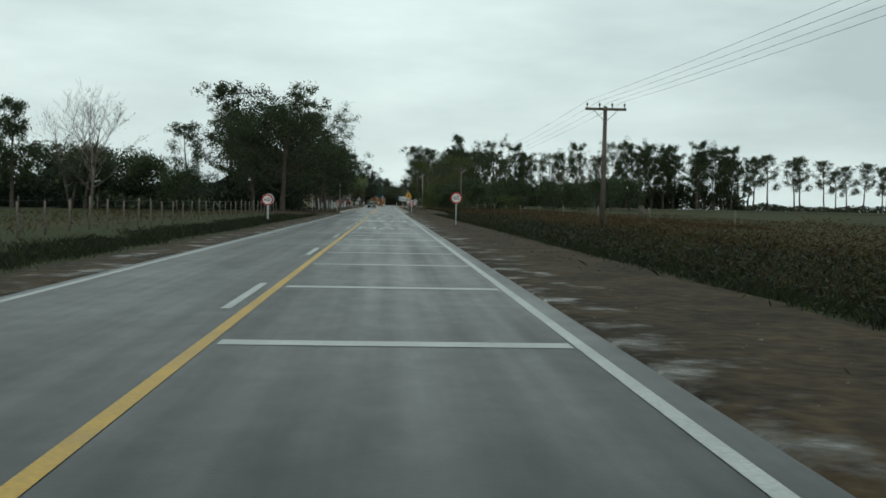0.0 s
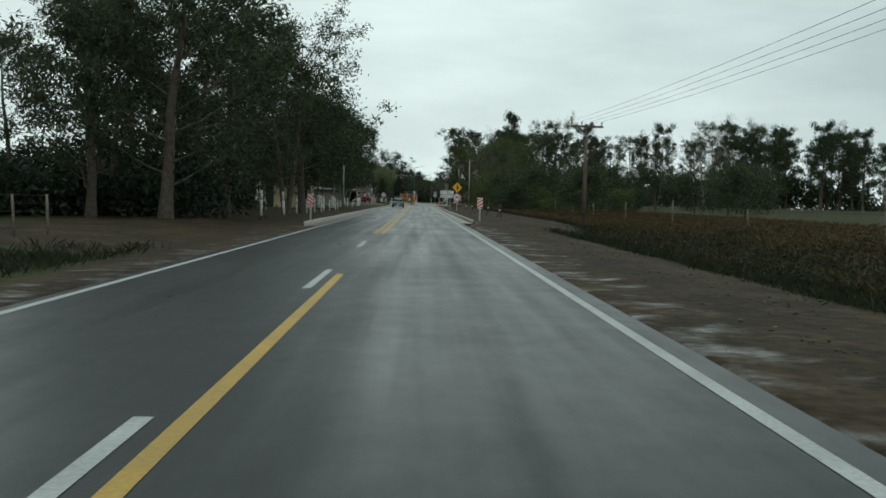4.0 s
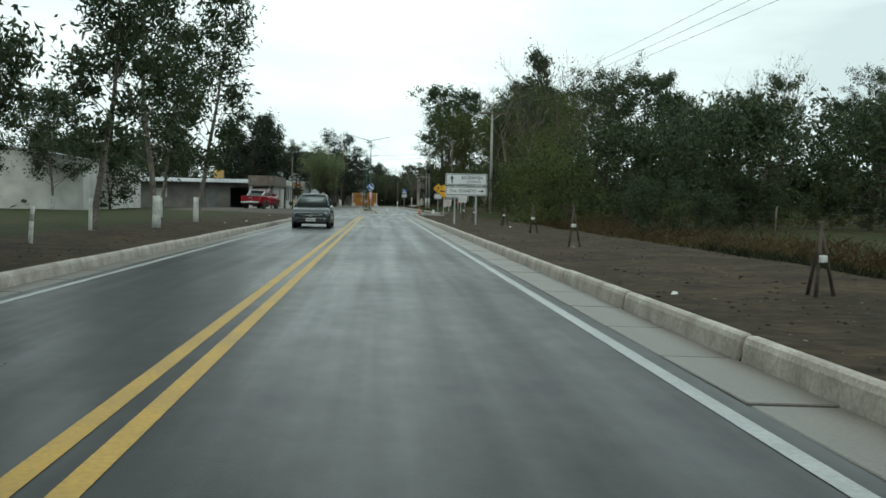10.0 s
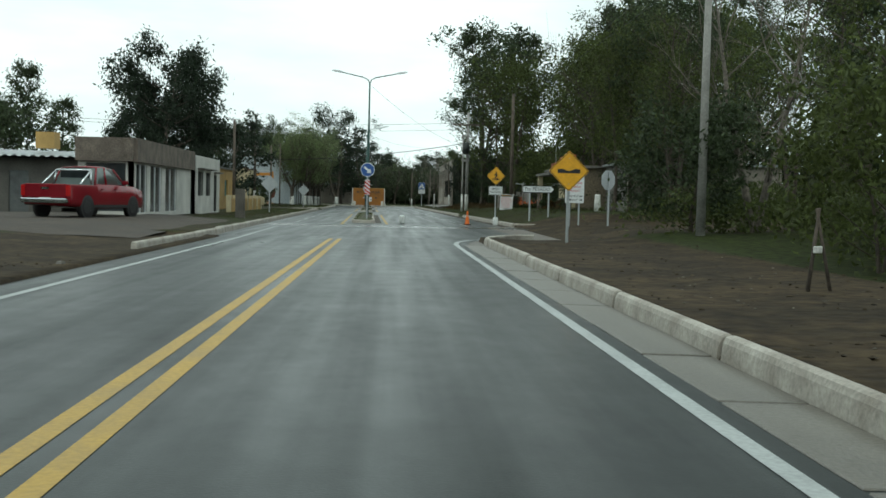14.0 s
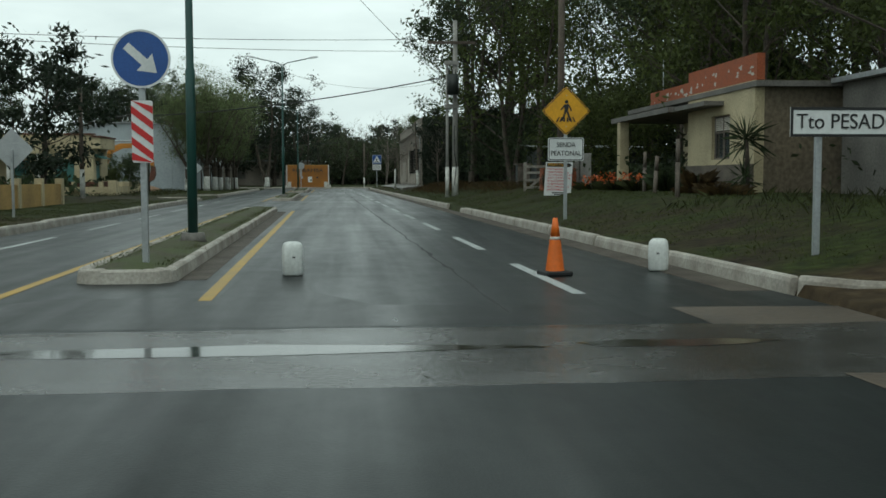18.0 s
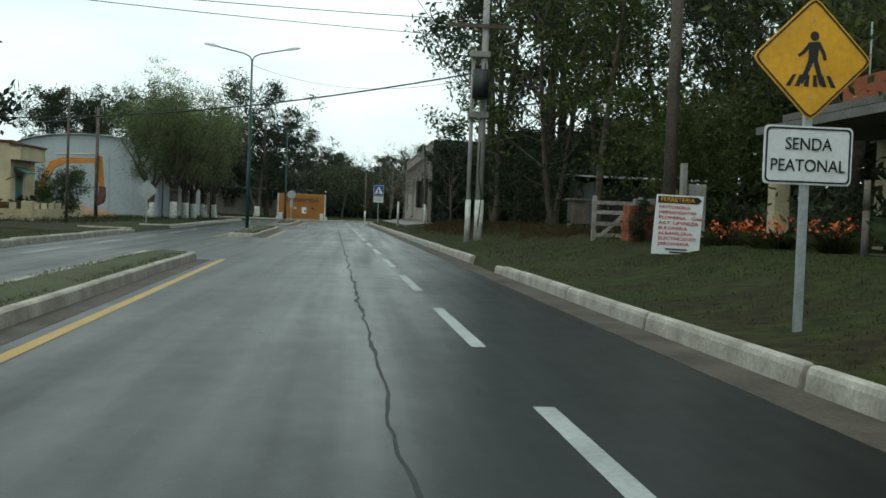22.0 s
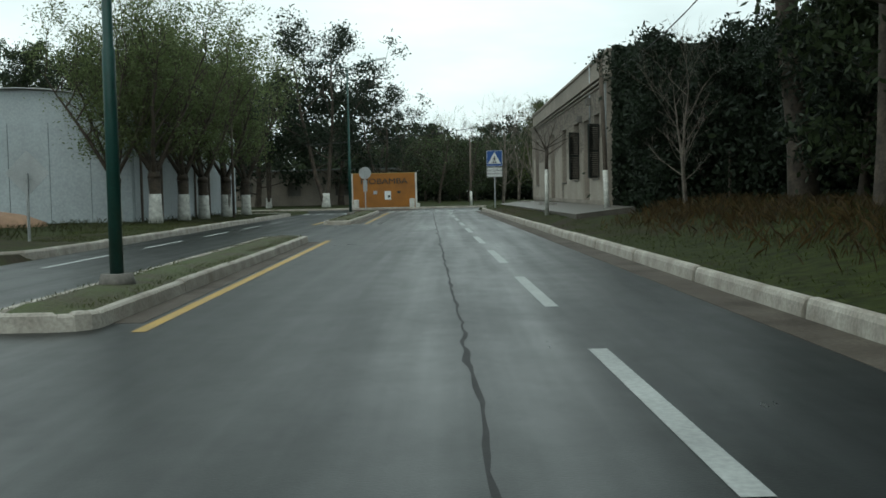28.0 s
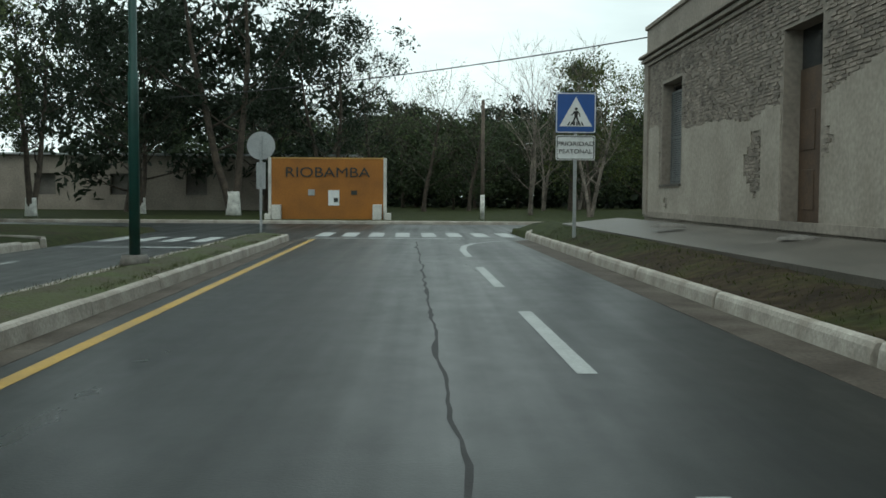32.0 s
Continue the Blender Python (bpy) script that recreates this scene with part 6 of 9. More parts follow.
# ---- poles, wires and lamps ----
def t_pole(x, y, h, arm, label, mat_=None, rz=0, ins=4):
    p = thing("utility_pole", label, "utility pole", pose(x, y, at_land(x, y), 0, 0, rz), "utility poles beside the highway")
    bm = bmesh.new()
    tube(bm, (0, 0, -0.3), (0, 0, h), 0.14, 0.09, 10)
    part("shaft", bm, mat_ or M_WOODPOLE, p)
    bm = bmesh.new()
    box(bm, (0, -0.12, h - 0.15), (arm, 0.1, 0.12))
    part("crossarm", bm, M_WOODPOLE, p)
    for sx in (-1, 1):
        bm = bmesh.new()
        tube(bm, (sx * arm * 0.3, -0.12, h - 0.2), (0, -0.1, h - 0.75), 0.018, 0.018, 5)
        part("brace", bm, M_STEEL, p)
    for i in range(ins):
        bx_ = -arm / 2 + 0.08 + (arm - 0.16) * i / (ins - 1)
        bm = bmesh.new()
        tube(bm, (bx_, -0.12, h - 0.1), (bx_, -0.12, h + 0.02), 0.02, 0.02, 6)
        tube(bm, (bx_, -0.12, h + 0.02), (bx_, -0.12, h + 0.13), 0.055, 0.035, 8)
        part("insulator", bm, M_PLASTICB, p)
    return p


t_pole(10.15, 48.0, 6.2, 1.95, "wooden utility pole with a crossarm in the dry grass")
t_pole(9.35, 131.0, 6.05, 1.95, "wooden utility pole with a crossarm behind a bush")
t_pole(10.9, -35.0, 6.2, 1.95, "wooden utility pole with a crossarm")
t_pole(8.9, 260.0, 8.5, 2.2, "pale concrete utility pole with a skewed timber crossarm", M_CONCPOLE, 4)


def wire(name, a, b, sag, r=0.011, label="thin sagging overhead wire"):
    cu = bpy.data.curves.new(name, 'CURVE')
    cu.dimensions, cu.bevel_depth, cu.bevel_resolution = '3D', r, 1
    sp = cu.splines.new('POLY')
    n = 20
    sp.points.add(n)
    for i in range(n + 1):
        t = i / n
        p = Vector(a).lerp(Vector(b), t)
        sp.points[i].co = (p.x, p.y, p.z - 4 * sag * t * (1 - t), 1)
    cu.materials.append(M_WIRE)
    return tagged(new(name, cu), label, "wire", "overhead wires")


for i in range(4):
    o = -0.89 + 0.593 * i
    z1 = 6.25
    wire("overhead_wire", (10.9 + o, -35, z1), (10.15 + o, 48, 6.28), 0.55, 0.005)
    wire("overhead_wire", (10.15 + o, 48, 6.28), (9.35 + o, 131, 6.1), 0.6, 0.006)
for i in range(3):
    o = -0.7 + 0.7 * i
    wire("overhead_wire", (9.35 + o, 131, 6.1), (8.9 + o, 260, 8.95), 1.0, 0.006)
    wire("overhead_wire", (8.9 + o, 260, 8.95), (6.6 + o * 0.4, 321.3, 8.3), 0.6, 0.007)


def street_lamp(x, y, z, h, mat_, arm=2.05, name="street_lamp", label="green-painted double-arm street lamp on the median"):
    p = thing(name, label, "street lamp", pose(x, y, z), "street lamps on the median")
    bm = bmesh.new()
    turned(bm, [(-0.2, 0.085), (2.86, 0.08), (2.9, 0.065), (5.17, 0.06), (5.2, 0.05), (h, 0.045)])
    part("pole", bm, mat_, p)
    bm = bmesh.new()
    tube(bm, (0, 0, -0.05), (0, 0, 0.14), 0.24, 0.19, 14)
    part("footing", bm, M_GREYWALL, p, "rough mortar footing")
    for sx in (-1, 1):
        bm = bmesh.new()
        pts = [(0, h - 0.05), (sx * 0.10, h + 0.16), (sx * 0.35, h + 0.28), (sx * (arm - 0.55), h + 0.52)]
        for (xa, za), (xb, zb_) in zip(pts, pts[1:]):
            tube(bm, (xa, 0, za), (xb, 0, zb_), 0.03, 0.028, 7)
        arm_ob = part("arm", bm, mat_, p)
        bm = bmesh.new()
        m = Matrix.Translation((sx * (arm - 0.28), 0, h + 0.575)) @ Matrix.Rotation(-sx * radians(9), 4, 'Y')
        vs = []
        for xx, w, zt, zb_ in ((-0.3, 0.05, 0.03, -0.03), (-0.1, 0.10, 0.06, -0.04), (0.2, 0.10, 0.05, -0.035), (0.32, 0.05, 0.02, -0.02)):
            vs.append([bm.verts.new(m @ Vector((xx * sx, yy, zz))) for yy, zz in ((-w, zb_), (w, zb_), (w * 0.7, zt), (-w * 0.7, zt))])
        for a, b in zip(vs, vs[1:]):
            for i in range(4):
                bm.faces.new((a[i], a[(i + 1) % 4], b[(i + 1) % 4], b[i]))
        bm.faces.new(vs[0])
        bm.faces.new(vs[-1][::-1])
        bmesh.ops.recalc_face_normals(bm, faces=bm.faces)
        part("lamp_head", bm, M_STEEL, arm_ob, "grey lamp head")
    return p


street_lamp(-1.43, 287.7, 0.2, 7.5, M_POLEGREEN)
street_lamp(-2.44, 330.5, 0.2, 7.5, M_POLEGREEN)
street_lamp(-3.45, 371.5, 0.2, 7.5, M_POLEGREEN)


def wood_pole(x, y, h, paint, label, r=0.12, mat_=None, lean=0.0):
    p = thing("wooden_pole", label, "pole", pose(x, y, at_land(x, y), 0, lean, 0))
    bm = bmesh.new()
    tube(bm, (0, 0, -0.3), (0, 0, h), r, r * 0.8, 10)
    part("shaft", bm, mat_ or M_WOODPOLE, p)
    if paint:
        bm = bmesh.new()
        tube(bm, (0, 0, -0.1), (0, 0, paint), r + 0.012, r + 0.008, 10)
        part("painted_base", bm, M_WASH, p, "whitewashed base")
    return p


wood_pole(-12.6, 325.3, 6.4, 1.5, "wooden pole with a whitewashed base on the grass verge")
wood_pole(-14.2, 352, 7.0, 0, "dark wooden pole beside the warehouse")
wood_pole(-11.6, 306, 6.6, 0, "dark wooden pole on the grass verge", 0.11)
wood_pole(8.85, 306.2, 8.5, 0, "dark wooden pole among the trees", 0.14)
wood_pole(3.68, 405.2, 5.75, 1.2, "dark pole with a whitewashed base beyond the cross street", 0.10)
wood_pole(-9.7, 372, 6.5, 0, "dark pole beside the street trees", 0.07)
wood_pole(-11.3, 334.6, 6.4, 0, "thin pole by the yellow house", 0.07)

wood_pole(6.98, 352.0, 5.4, 1.5, "dark leaning pole with a whitewashed base beside the house", 0.085, None, -2.0)
lp = thing("street_lamp", "steel street lamp with one arm beside the whitewashed row", "street lamp", pose(-8.3, 177.5, 0.1))
bm = bmesh.new()
turned(bm, [(-0.2, 0.09), (3.0, 0.075), (6.2, 0.05)])
part("pole", bm, M_STEEL, lp)
bm = bmesh.new()
tube(bm, (0, 0, 6.1), (2.1, 0, 6.55), 0.03, 0.028, 7)
arm_ = part("arm", bm, M_STEEL, lp)
bm = bmesh.new()
box(bm, (2.4, 0, 6.6), (0.7, 0.22, 0.12), 0, 0.8)
bmesh.ops.bevel(bm, geom=bm.edges[:], offset=0.02, segments=1, affect='EDGES')
part("lamp_head", bm, M_STEEL, arm_)
p = thing("transformer_pole", "pair of concrete poles with whitewashed bases and a transformer", "utility pole", pose(6.5, 321.3, 0.5))
for x, r in ((-0.22, 0.085), (0.18, 0.15)):
    bm = bmesh.new()
    tube(bm, (x, 0, -0.4), (x, 0.0, 8.6 if r > 0.1 else 6.6), r, r * 0.75, 12)
    sh = part("shaft", bm, M_CONCPOLE, p)
    bm = bmesh.new()
    tube(bm, (x, 0, -0.2), (x, 0, 1.32), r + 0.02, r + 0.012, 12)
    part("painted_base", bm, M_WASH, sh, "whitewashed base")
for z in (4.35, 6.5):
    bm = bmesh.new()
    box(bm, (0, -0.05, z), (0.72, 0.3, 0.2))
    part("collar", bm, M_CONCPOLE, p)
bm = bmesh.new()
tube(bm, (0.02, -0.42, 4.9), (0.02, -0.42, 5.9), 0.3, 0.3, 16)
tr_ = part("transformer", bm, M_SHUT, p, "grey transformer drum")
for i in range(3):
    bm = bmesh.new()
    tube(bm, (-0.16 + 0.16 * i, -0.42, 5.9), (-0.16 + 0.16 * i, -0.42, 6.15), 0.035, 0.02, 7)
    part("bushing", bm, M_PLASTICB, tr_)
bm = bmesh.new()
box(bm, (0, -0.1, 7.5), (2.4, 0.12, 0.14))
part("crossarm", bm, M_WOODPOLE, p)
bm = bmesh.new()
pts = [(0.12, -0.17, 3.4), (0.10, -0.18, 2.2), (0.22, -0.17, 1.4), (0.12, -0.18, 0.4)]
for a, b in zip(pts, pts[1:]):
    tube(bm, a, b, 0.02, 0.02, 5)
part("cable", bm, M_WIRE, p, "black cable clipped to the pole")
# cables across the street
wire("street_cable", (6.6, 321.3, 6.4), (-14.2, 333, 4.9), 0.5, 0.03, "thick twisted cable across the street")
wire("street_cable", (6.6, 321.3, 8.2), (-33, 300, 6.6), 0.6, 0.014, "thin cable across the street")
wire("street_cable", (6.6, 321.3, 7.6), (-30, 296, 6.2), 0.6, 0.012, "thin cable across the street")
wire("street_cable", (-14.2, 333, 4.9), (-14.2, 352, 6.8), 0.3, 0.016)
wire("street_cable", (8.6, 386.5, 6.2), (-9.5, 398, 5.2), 0.25, 0.02, "cable across the cross street")
wire("street_cable", (-1.43, 287.7, 7.6), (6.5, 321.3, 6.0), 0.5, 0.008)
wire("street_cable", (7.4, 355, 4.6), (30, 352, 5.2), 0.4, 0.014)
wire("street_cable", (6.6, 321.3, 7.5), (7.6, 352.7, 5.4), 0.9, 0.016)
wire("street_cable", (-2.44, 330.5, 7.5), (6.5, 321.3, 6.2), 0.7, 0.008)


# ---- fences and posts ----
def small_post(x, y, h, r, mat_, label, band=None, lean=0, z=None, group="posts"):
    p = thing("fence_post", label, "post", pose(x, y, at_land(x, y) if z is None else z, 0, lean, random.uniform(0, 90)), group)
    bm = bmesh.new()
    tube(bm, (0, 0, -0.2), (0, 0, h * 0.6), r, r * 0.93, 8)
    tube(bm, (0, 0, h * 0.6), (0.01, 0, h), r * 0.93, r * 0.85, 8)
    part("shaft", bm, mat_, p)
    for b0, b1 in band or ():
        bm = bmesh.new()
        tube(bm, (0, 0, b0), (0, 0, b1), r + 0.015, r + 0.015, 9)
        part("painted_band", bm, M_WHITEPOST, p, "white painted band")
    return p


random.seed(31)
for x, y, h in ((-9.25, 138, 1.5), (-9.1, 143.7, 1.05), (-8.7, 146.5, 1.05), (-8.5, 150.3, 1.05), (-8.3, 153.6, 1.0), (-8.8, 161, 1.0), (-8.7, 165.6, 1.0), (-8.5, 170, 1.0), (-8.6, 174.4, 1.0), (-8.8, 199.8, 0.9), (-9.8, 219, 0.95), (-9.7, 131.2, 1.5)):
    small_post(x, y, h, 0.085 if h > 1.3 else 0.06, M_WHITEPOST, "whitewashed post beside the eucalyptus row", lean=random.uniform(-4, 4), group="whitewashed posts")
for x, y in ((5.2, 141.1), (5.0, 150), (5.15, 176.2), (5.0, 187), (4.4, 199.9), (5.1, 211.2), (5.4, 222), (5.2, 234.5), (5.3, 243.5), (5.0, 160), (5.3, 168)):
    tr_ = thing("trestle_marker", "dark wooden tripod of stakes with a white tie beside the ditch", "marker", pose(x, y, at_land(x, y), 0, 0, random.uniform(-25, 25)), "trestle markers by the ditch")
    th = random.uniform(0.92, 1.1)
    for sx, sy in ((-0.17, -0.1), (0.17, -0.1), (0.0, 0.2)):
        bm = bmesh.new()
        tube(bm, (sx, sy, -0.08), (sx * -0.12, sy * -0.1, th), 0.026, 0.02, 7)
        part("leg", bm, M_BARK, tr_)
    bm = bmesh.new()
    box(bm, (-0.03, -0.07, th * 0.5), (0.13, 0.05, 0.09), random.uniform(-15, 15))
    bmesh.ops.bevel(bm, geom=bm.edges[:], offset=0.01, segments=1, affect='EDGES')
    part("white_tie", bm, M_WHITEPOST, tr_, "white cloth tie")


def wire_fence(name, pts, spacing, h, label, rails=5, r=0.045, mat_=None):
    f = thing(name, label, "fence", Matrix(), kind="structure")
    bmw = bmesh.new()
    mesh = None
    for (xa, ya), (xb, yb) in zip(pts, pts[1:]):
        n = max(1, int(math.hypot(xb - xa, yb - ya) / spacing))
        prev = None
        for i in range(n + 1):
            x, y = xa + (xb - xa) * i / n, ya + (yb - ya) * i / n
            z = at_land(x, y)
            if mesh is None:
                b_ = bmesh.new()
                tube(b_, (0, 0, -0.2), (0, 0, h), r, r * 0.85, 6)
                mesh = bpy.data.meshes.new("fence_post")
                b_.to_mesh(mesh)
                b_.free()
                mesh.materials.append(mat_ or M_TIMBER)
            ob = new("fence_post", mesh)
            ob.parent = f
            ob.matrix_basis = pose(x, y, z, random.uniform(-3, 3), random.uniform(-3, 3), random.uniform(0, 90)) @ Matrix.Scale(random.uniform(0.9, 1.1), 4)
            if prev:
                for k in range(rails):
                    zz = h * (0.2 + 0.75 * k / (rails - 1))
                    tube(bmw, (prev[0], prev[1], prev[2] + zz), (x, y, z + zz), 0.006, 0.006, 3, False)
            prev = (x, y, z)
    part("fence_wire", bmw, M_WIRE, f)
    return f


small_post(8.80, 349.5, 1.35, 0.045, M_TIMBER, "thin pale stake by the dark trees", group="stakes on the grass")
small_post(9.82, 347.5, 1.6, 0.05, M_TIMBER, "thin pale stake on the grass", lean=1.5, group="stakes on the grass")
wire_fence("fence_left_field", [(-10.9, 4), (-10.9, 100)], 2.4, 1.15, "field fence of grey posts and wires")
wire_fence("fence_left_field_inner", [(-18, 88), (-46, 92)], 2.2, 1.1, "field fence of grey posts and wires")
wire_fence("fence_right_field", [(12.8, 0), (13.2, 150), (14.5, 236)], 12.0, 1.25, "field fence with widely spaced posts and wires")
wire_fence("fence_far_field", [(28, 110), (60, 240), (62, 300)], 14.0, 1.4, "far field fence of posts and wires")


# ---- buildings ----
def wall_with_holes(parent, name, length, height, thick, holes, material, label="", z0=0.0):
    """A wall along +x from 0 to length with its face at y=0 and its depth towards +y; holes: (x0, x1, z0, z1) cut right through."""
    bm = bmesh.new()
    xs = sorted({0.0, length, *[h[0] for h in holes], *[h[1] for h in holes]})
    zs = sorted({z0, height, *[h[2] for h in holes], *[h[3] for h in holes]})

    def open_(xa, xb, za, zb_):
        cx, cz = (xa + xb) / 2, (za + zb_) / 2
        return any(h[0] < cx < h[1] and h[2] < cz < h[3] for h in holes)
    cell = {(i, k): not open_(xs[i], xs[i + 1], zs[k], zs[k + 1]) for i in range(len(xs) - 1) for k in range(len(zs) - 1)}
    cache = {}

    def v(x, y, z):
        key = (round(x, 4), round(y, 4), round(z, 4))
        if key not in cache:
            cache[key] = bm.verts.new(key)
        return cache[key]
    for (i, k), solid in cell.items():
        if not solid:
            continue
        a, b, c, d = xs[i], xs[i + 1], zs[k], zs[k + 1]
        bm.faces.new((v(a, 0, c), v(b, 0, c), v(b, 0, d), v(a, 0, d)))
        bm.faces.new((v(a, thick, d), v(b, thick, d), v(b, thick, c), v(a, thick, c)))
        for di, dk, q in ((-1, 0, ((a, c), (a, d))), (1, 0, ((b, d), (b, c))), (0, -1, ((b, c), (a, c))), (0, 1, ((a, d), (b, d)))):
            if not cell.get((i + di, k + dk), False):
                (x1, z1), (x2, z2) = q
                bm.faces.new((v(x1, 0, z1), v(x2, 0, z2), v(x2, thick, z2), v(x1, thick, z1)))
    bmesh.ops.recalc_face_normals(bm, faces=bm.faces)
    return part(name, bm, material, parent, label)


SLATS = {}


def louvres(parent, name, w, h, m, material, n=22, label=""):
    """A shutter leaf: stiles and rails, and slats that share one mesh."""
    bm = bmesh.new()
    for x in (-w / 2 + 0.03, w / 2 - 0.03):
        box(bm, (x, 0, h / 2), (0.06, 0.04, h))
    for z in (0.03, h / 2, h - 0.03):
        box(bm, (0, 0, z), (w - 0.12, 0.036, 0.07))
    ob = part(name, bm, material, parent, label)
    ob.matrix_basis = m
    key = (round(w, 3), material.name)
    if key not in SLATS:
        bm = bmesh.new()
        lo = [(-0.018, -0.024), (0.012, 0.026), (0.018, 0.026), (-0.012, -0.024)]
        ends = [[bm.verts.new((x, y, z)) for y, z in lo] for x in (-w / 2 + 0.06, w / 2 - 0.06)]
        for k in range(4):
            bm.faces.new((ends[0][k], ends[0][(k + 1) % 4], ends[1][(k + 1) % 4], ends[1][k]))
        bmesh.ops.recalc_face_normals(bm, faces=bm.faces)
        SLATS[key] = bpy.data.meshes.new("slat")
        bm.to_mesh(SLATS[key])
        bm.free()
        SLATS[key].materials.append(material)
    for i in range(n):
        sl = new("slat", SLATS[key])
        sl.parent = ob
        sl.matrix_basis = pose(0, 0, 0.1 + (h - 0.2) * i / (n - 1))
    return ob


# old brick house beside the street's end; its front faces the street
BX, BY0, BLEN, BTOP = 7.45, 354.4, 31.8, 6.25
house = thing("brick_house", "long single-storey old brick house with patchy plaster and dark shutters", "house", pose(BX, BY0 + BLEN, 0.0, 0, 0, -90))
# in the house's own space x runs from the far corner towards the near one
OPEN = [(382.0, 384.1, 1.6, 4.35, "window"), (372.8, 374.6, 0.68, 4.3, "door"), (367.35, 369.1, 1.62, 4.22, "window"), (362.65, 364.4, 1.70, 4.2, "window"), (359.5, 361.0, 0.72, 4.12, "door"), (356.7, 358.15, 1.68, 4.15, "window")]
holes = [(BY0 + BLEN - b, BY0 + BLEN - a, c, d) for a, b, c, d, k in OPEN]
wall_with_holes(house, "front_wall", BLEN, BTOP, 0.45, holes, M_PLASTER, "stained plaster with bare brick above", 0.0)
# side wall in a near-black tone, far darker than the plaster front
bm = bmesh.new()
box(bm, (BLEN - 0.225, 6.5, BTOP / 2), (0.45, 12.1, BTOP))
part("side_wall", bm, M_DARKWALL, house, "near-black side wall")
bm = bmesh.new()
box(bm, (0.225, 6.5, BTOP / 2), (0.45, 12.1, BTOP))
part("end_wall", bm, M_PLASTER, house)
bm = bmesh.new()
box(bm, (BLEN / 2, 12.3, BTOP / 2), (BLEN - 0.9, 0.4, BTOP))
part("back_wall", bm, M_MORTAR, house)
bm = bmesh.new()
box(bm, (BLEN / 2, 6.5, BTOP - 0.5), (BLEN - 0.92, 11.1, 0.2))
part("roof", bm, M_SHEET, house)
for z, d, hh in ((5.10, 0.07, 0.10), (5.22, 0.15, 0.10), (5.34, 0.22, 0.08), (6.2, 0.06, 0.12)):
    bm = bmesh.new()
    box(bm, (BLEN / 2, -d / 2 + 0.002, z), (BLEN + d * 2, d, hh))
    bmesh.ops.bevel(bm, geom=bm.edges[:], offset=0.012, segments=1, affect='EDGES')
    part("cornice", bm, M_PLASTER, house, "weathered moulded cornice")
bm = bmesh.new()
box(bm, (BLEN / 2, -0.02, 0.76), (BLEN, 0.05, 0.16))
part("plinth", bm, M_PLASTER, house)
for x in (0.25, BLEN - 0.25):
    bm = bmesh.new()
    box(bm, (x, -0.035, 2.9), (0.5, 0.07, 4.3))
    part("corner_pilaster", bm, M_PLASTER, house)
for (a, b, c, d, k), h in zip(OPEN, holes):
    cx, w, hh = (h[0] + h[1]) / 2, h[1] - h[0], h[3] - h[2]
    if k == "door":
        dr = bmesh.new()
        box(dr, (cx, 0.34, h[2] + hh * 0.4), (w - 0.02, 0.06, hh * 0.8))
        d_ob = part("door", dr, M_DOORW, house, "tall worn wooden double door")
        for sx in (-1, 1):
            for zz in (0.25, 0.62):
                bm = bmesh.new()
                box(bm, (cx + sx * w * 0.24, 0.305, h[2] + hh * 0.8 * zz), (w * 0.34, 0.02, hh * 0.2))
                bmesh.ops.bevel(bm, geom=bm.edges[:], offset=0.008, segments=1, affect='EDGES')
                part("door_panel", bm, M_DOORW, d_ob)
        bm = bmesh.new()
        box(bm, (cx, 0.35, h[2] + hh * 0.9), (w - 0.02, 0.03, hh * 0.2))
        part("fanlight", bm, M_GLASS, house)
    else:
        wn_ = bmesh.new()
        box(wn_, (cx, 0.36, (h[2] + h[3]) / 2), (w, 0.03, hh))
        w_ob = part("window", wn_, M_GLASS, house)
        bm = bmesh.new()
        for sx in (-1, 0, 1):
            box(bm, (cx + sx * (w / 2 - 0.03), 0.33, (h[2] + h[3]) / 2), (0.06, 0.05, hh))
        for zz in (0.02, 0.7, 0.98):
            box(bm, (cx, 0.332, h[2] + hh * zz), (w - 0.1, 0.046, 0.06))
        part("frame", bm, M_TIMBER, w_ob)
        bm = bmesh.new()
        box(bm, (cx, 0.1, h[2] - 0.03), (w + 0.12, 0.32, 0.06))
        part("sill", bm, M_CONC, w_ob)
# shutters: two windows have dark leaves folded out, two have grey roller slats
for a, b, zz in ((362.65, 364.4, 1.72), (356.7, 358.15, 1.70)):
    xa, xb = BY0 + BLEN - b, BY0 + BLEN - a
    louvres(house, "shutter", 0.66, 2.02, pose(xa - 0.30, -0.10, zz, 0, 0, -16), M_SHUT, 26, "dark slatted shutter folded open")
    louvres(house, "shutter", 0.66, 2.02, pose(xb + 0.20, -0.24, zz, 0, 0, -50), M_SHUT, 26, "dark slatted shutter folded open")
    louvres(house, "inner_shutter", xb - xa - 0.06, 2.02, pose((xa + xb) / 2, 0.28, zz, 0, 0, 0), M_SHUT, 26)
for a, b, zz in ((382.0, 384.1, 1.62), (367.35, 369.1, 1.64)):
    xa, xb = BY0 + BLEN - b, BY0 + BLEN - a
    louvres(house, "roller_shutter", xb - xa - 0.04, 2.5, pose((xa + xb) / 2, 0.26, zz), M_SHUTGREY, 40, "grey closed roller shutter")
for y_, z_ in ((361.6, 4.25), (358.9, 4.75)):
    bm = bmesh.new()
    box(bm, (BY0 + BLEN - y_, -0.1, z_), (0.28, 0.2, 0.26))
    part("junction_box", bm, M_GREYWALL, house, "grey electric box")
bm = bmesh.new()
tube(bm, (BY0 + BLEN - 358.9, -0.04, 6.2), (BY0 + BLEN - 358.9, -0.04, 2.9), 0.03, 0.03, 7)
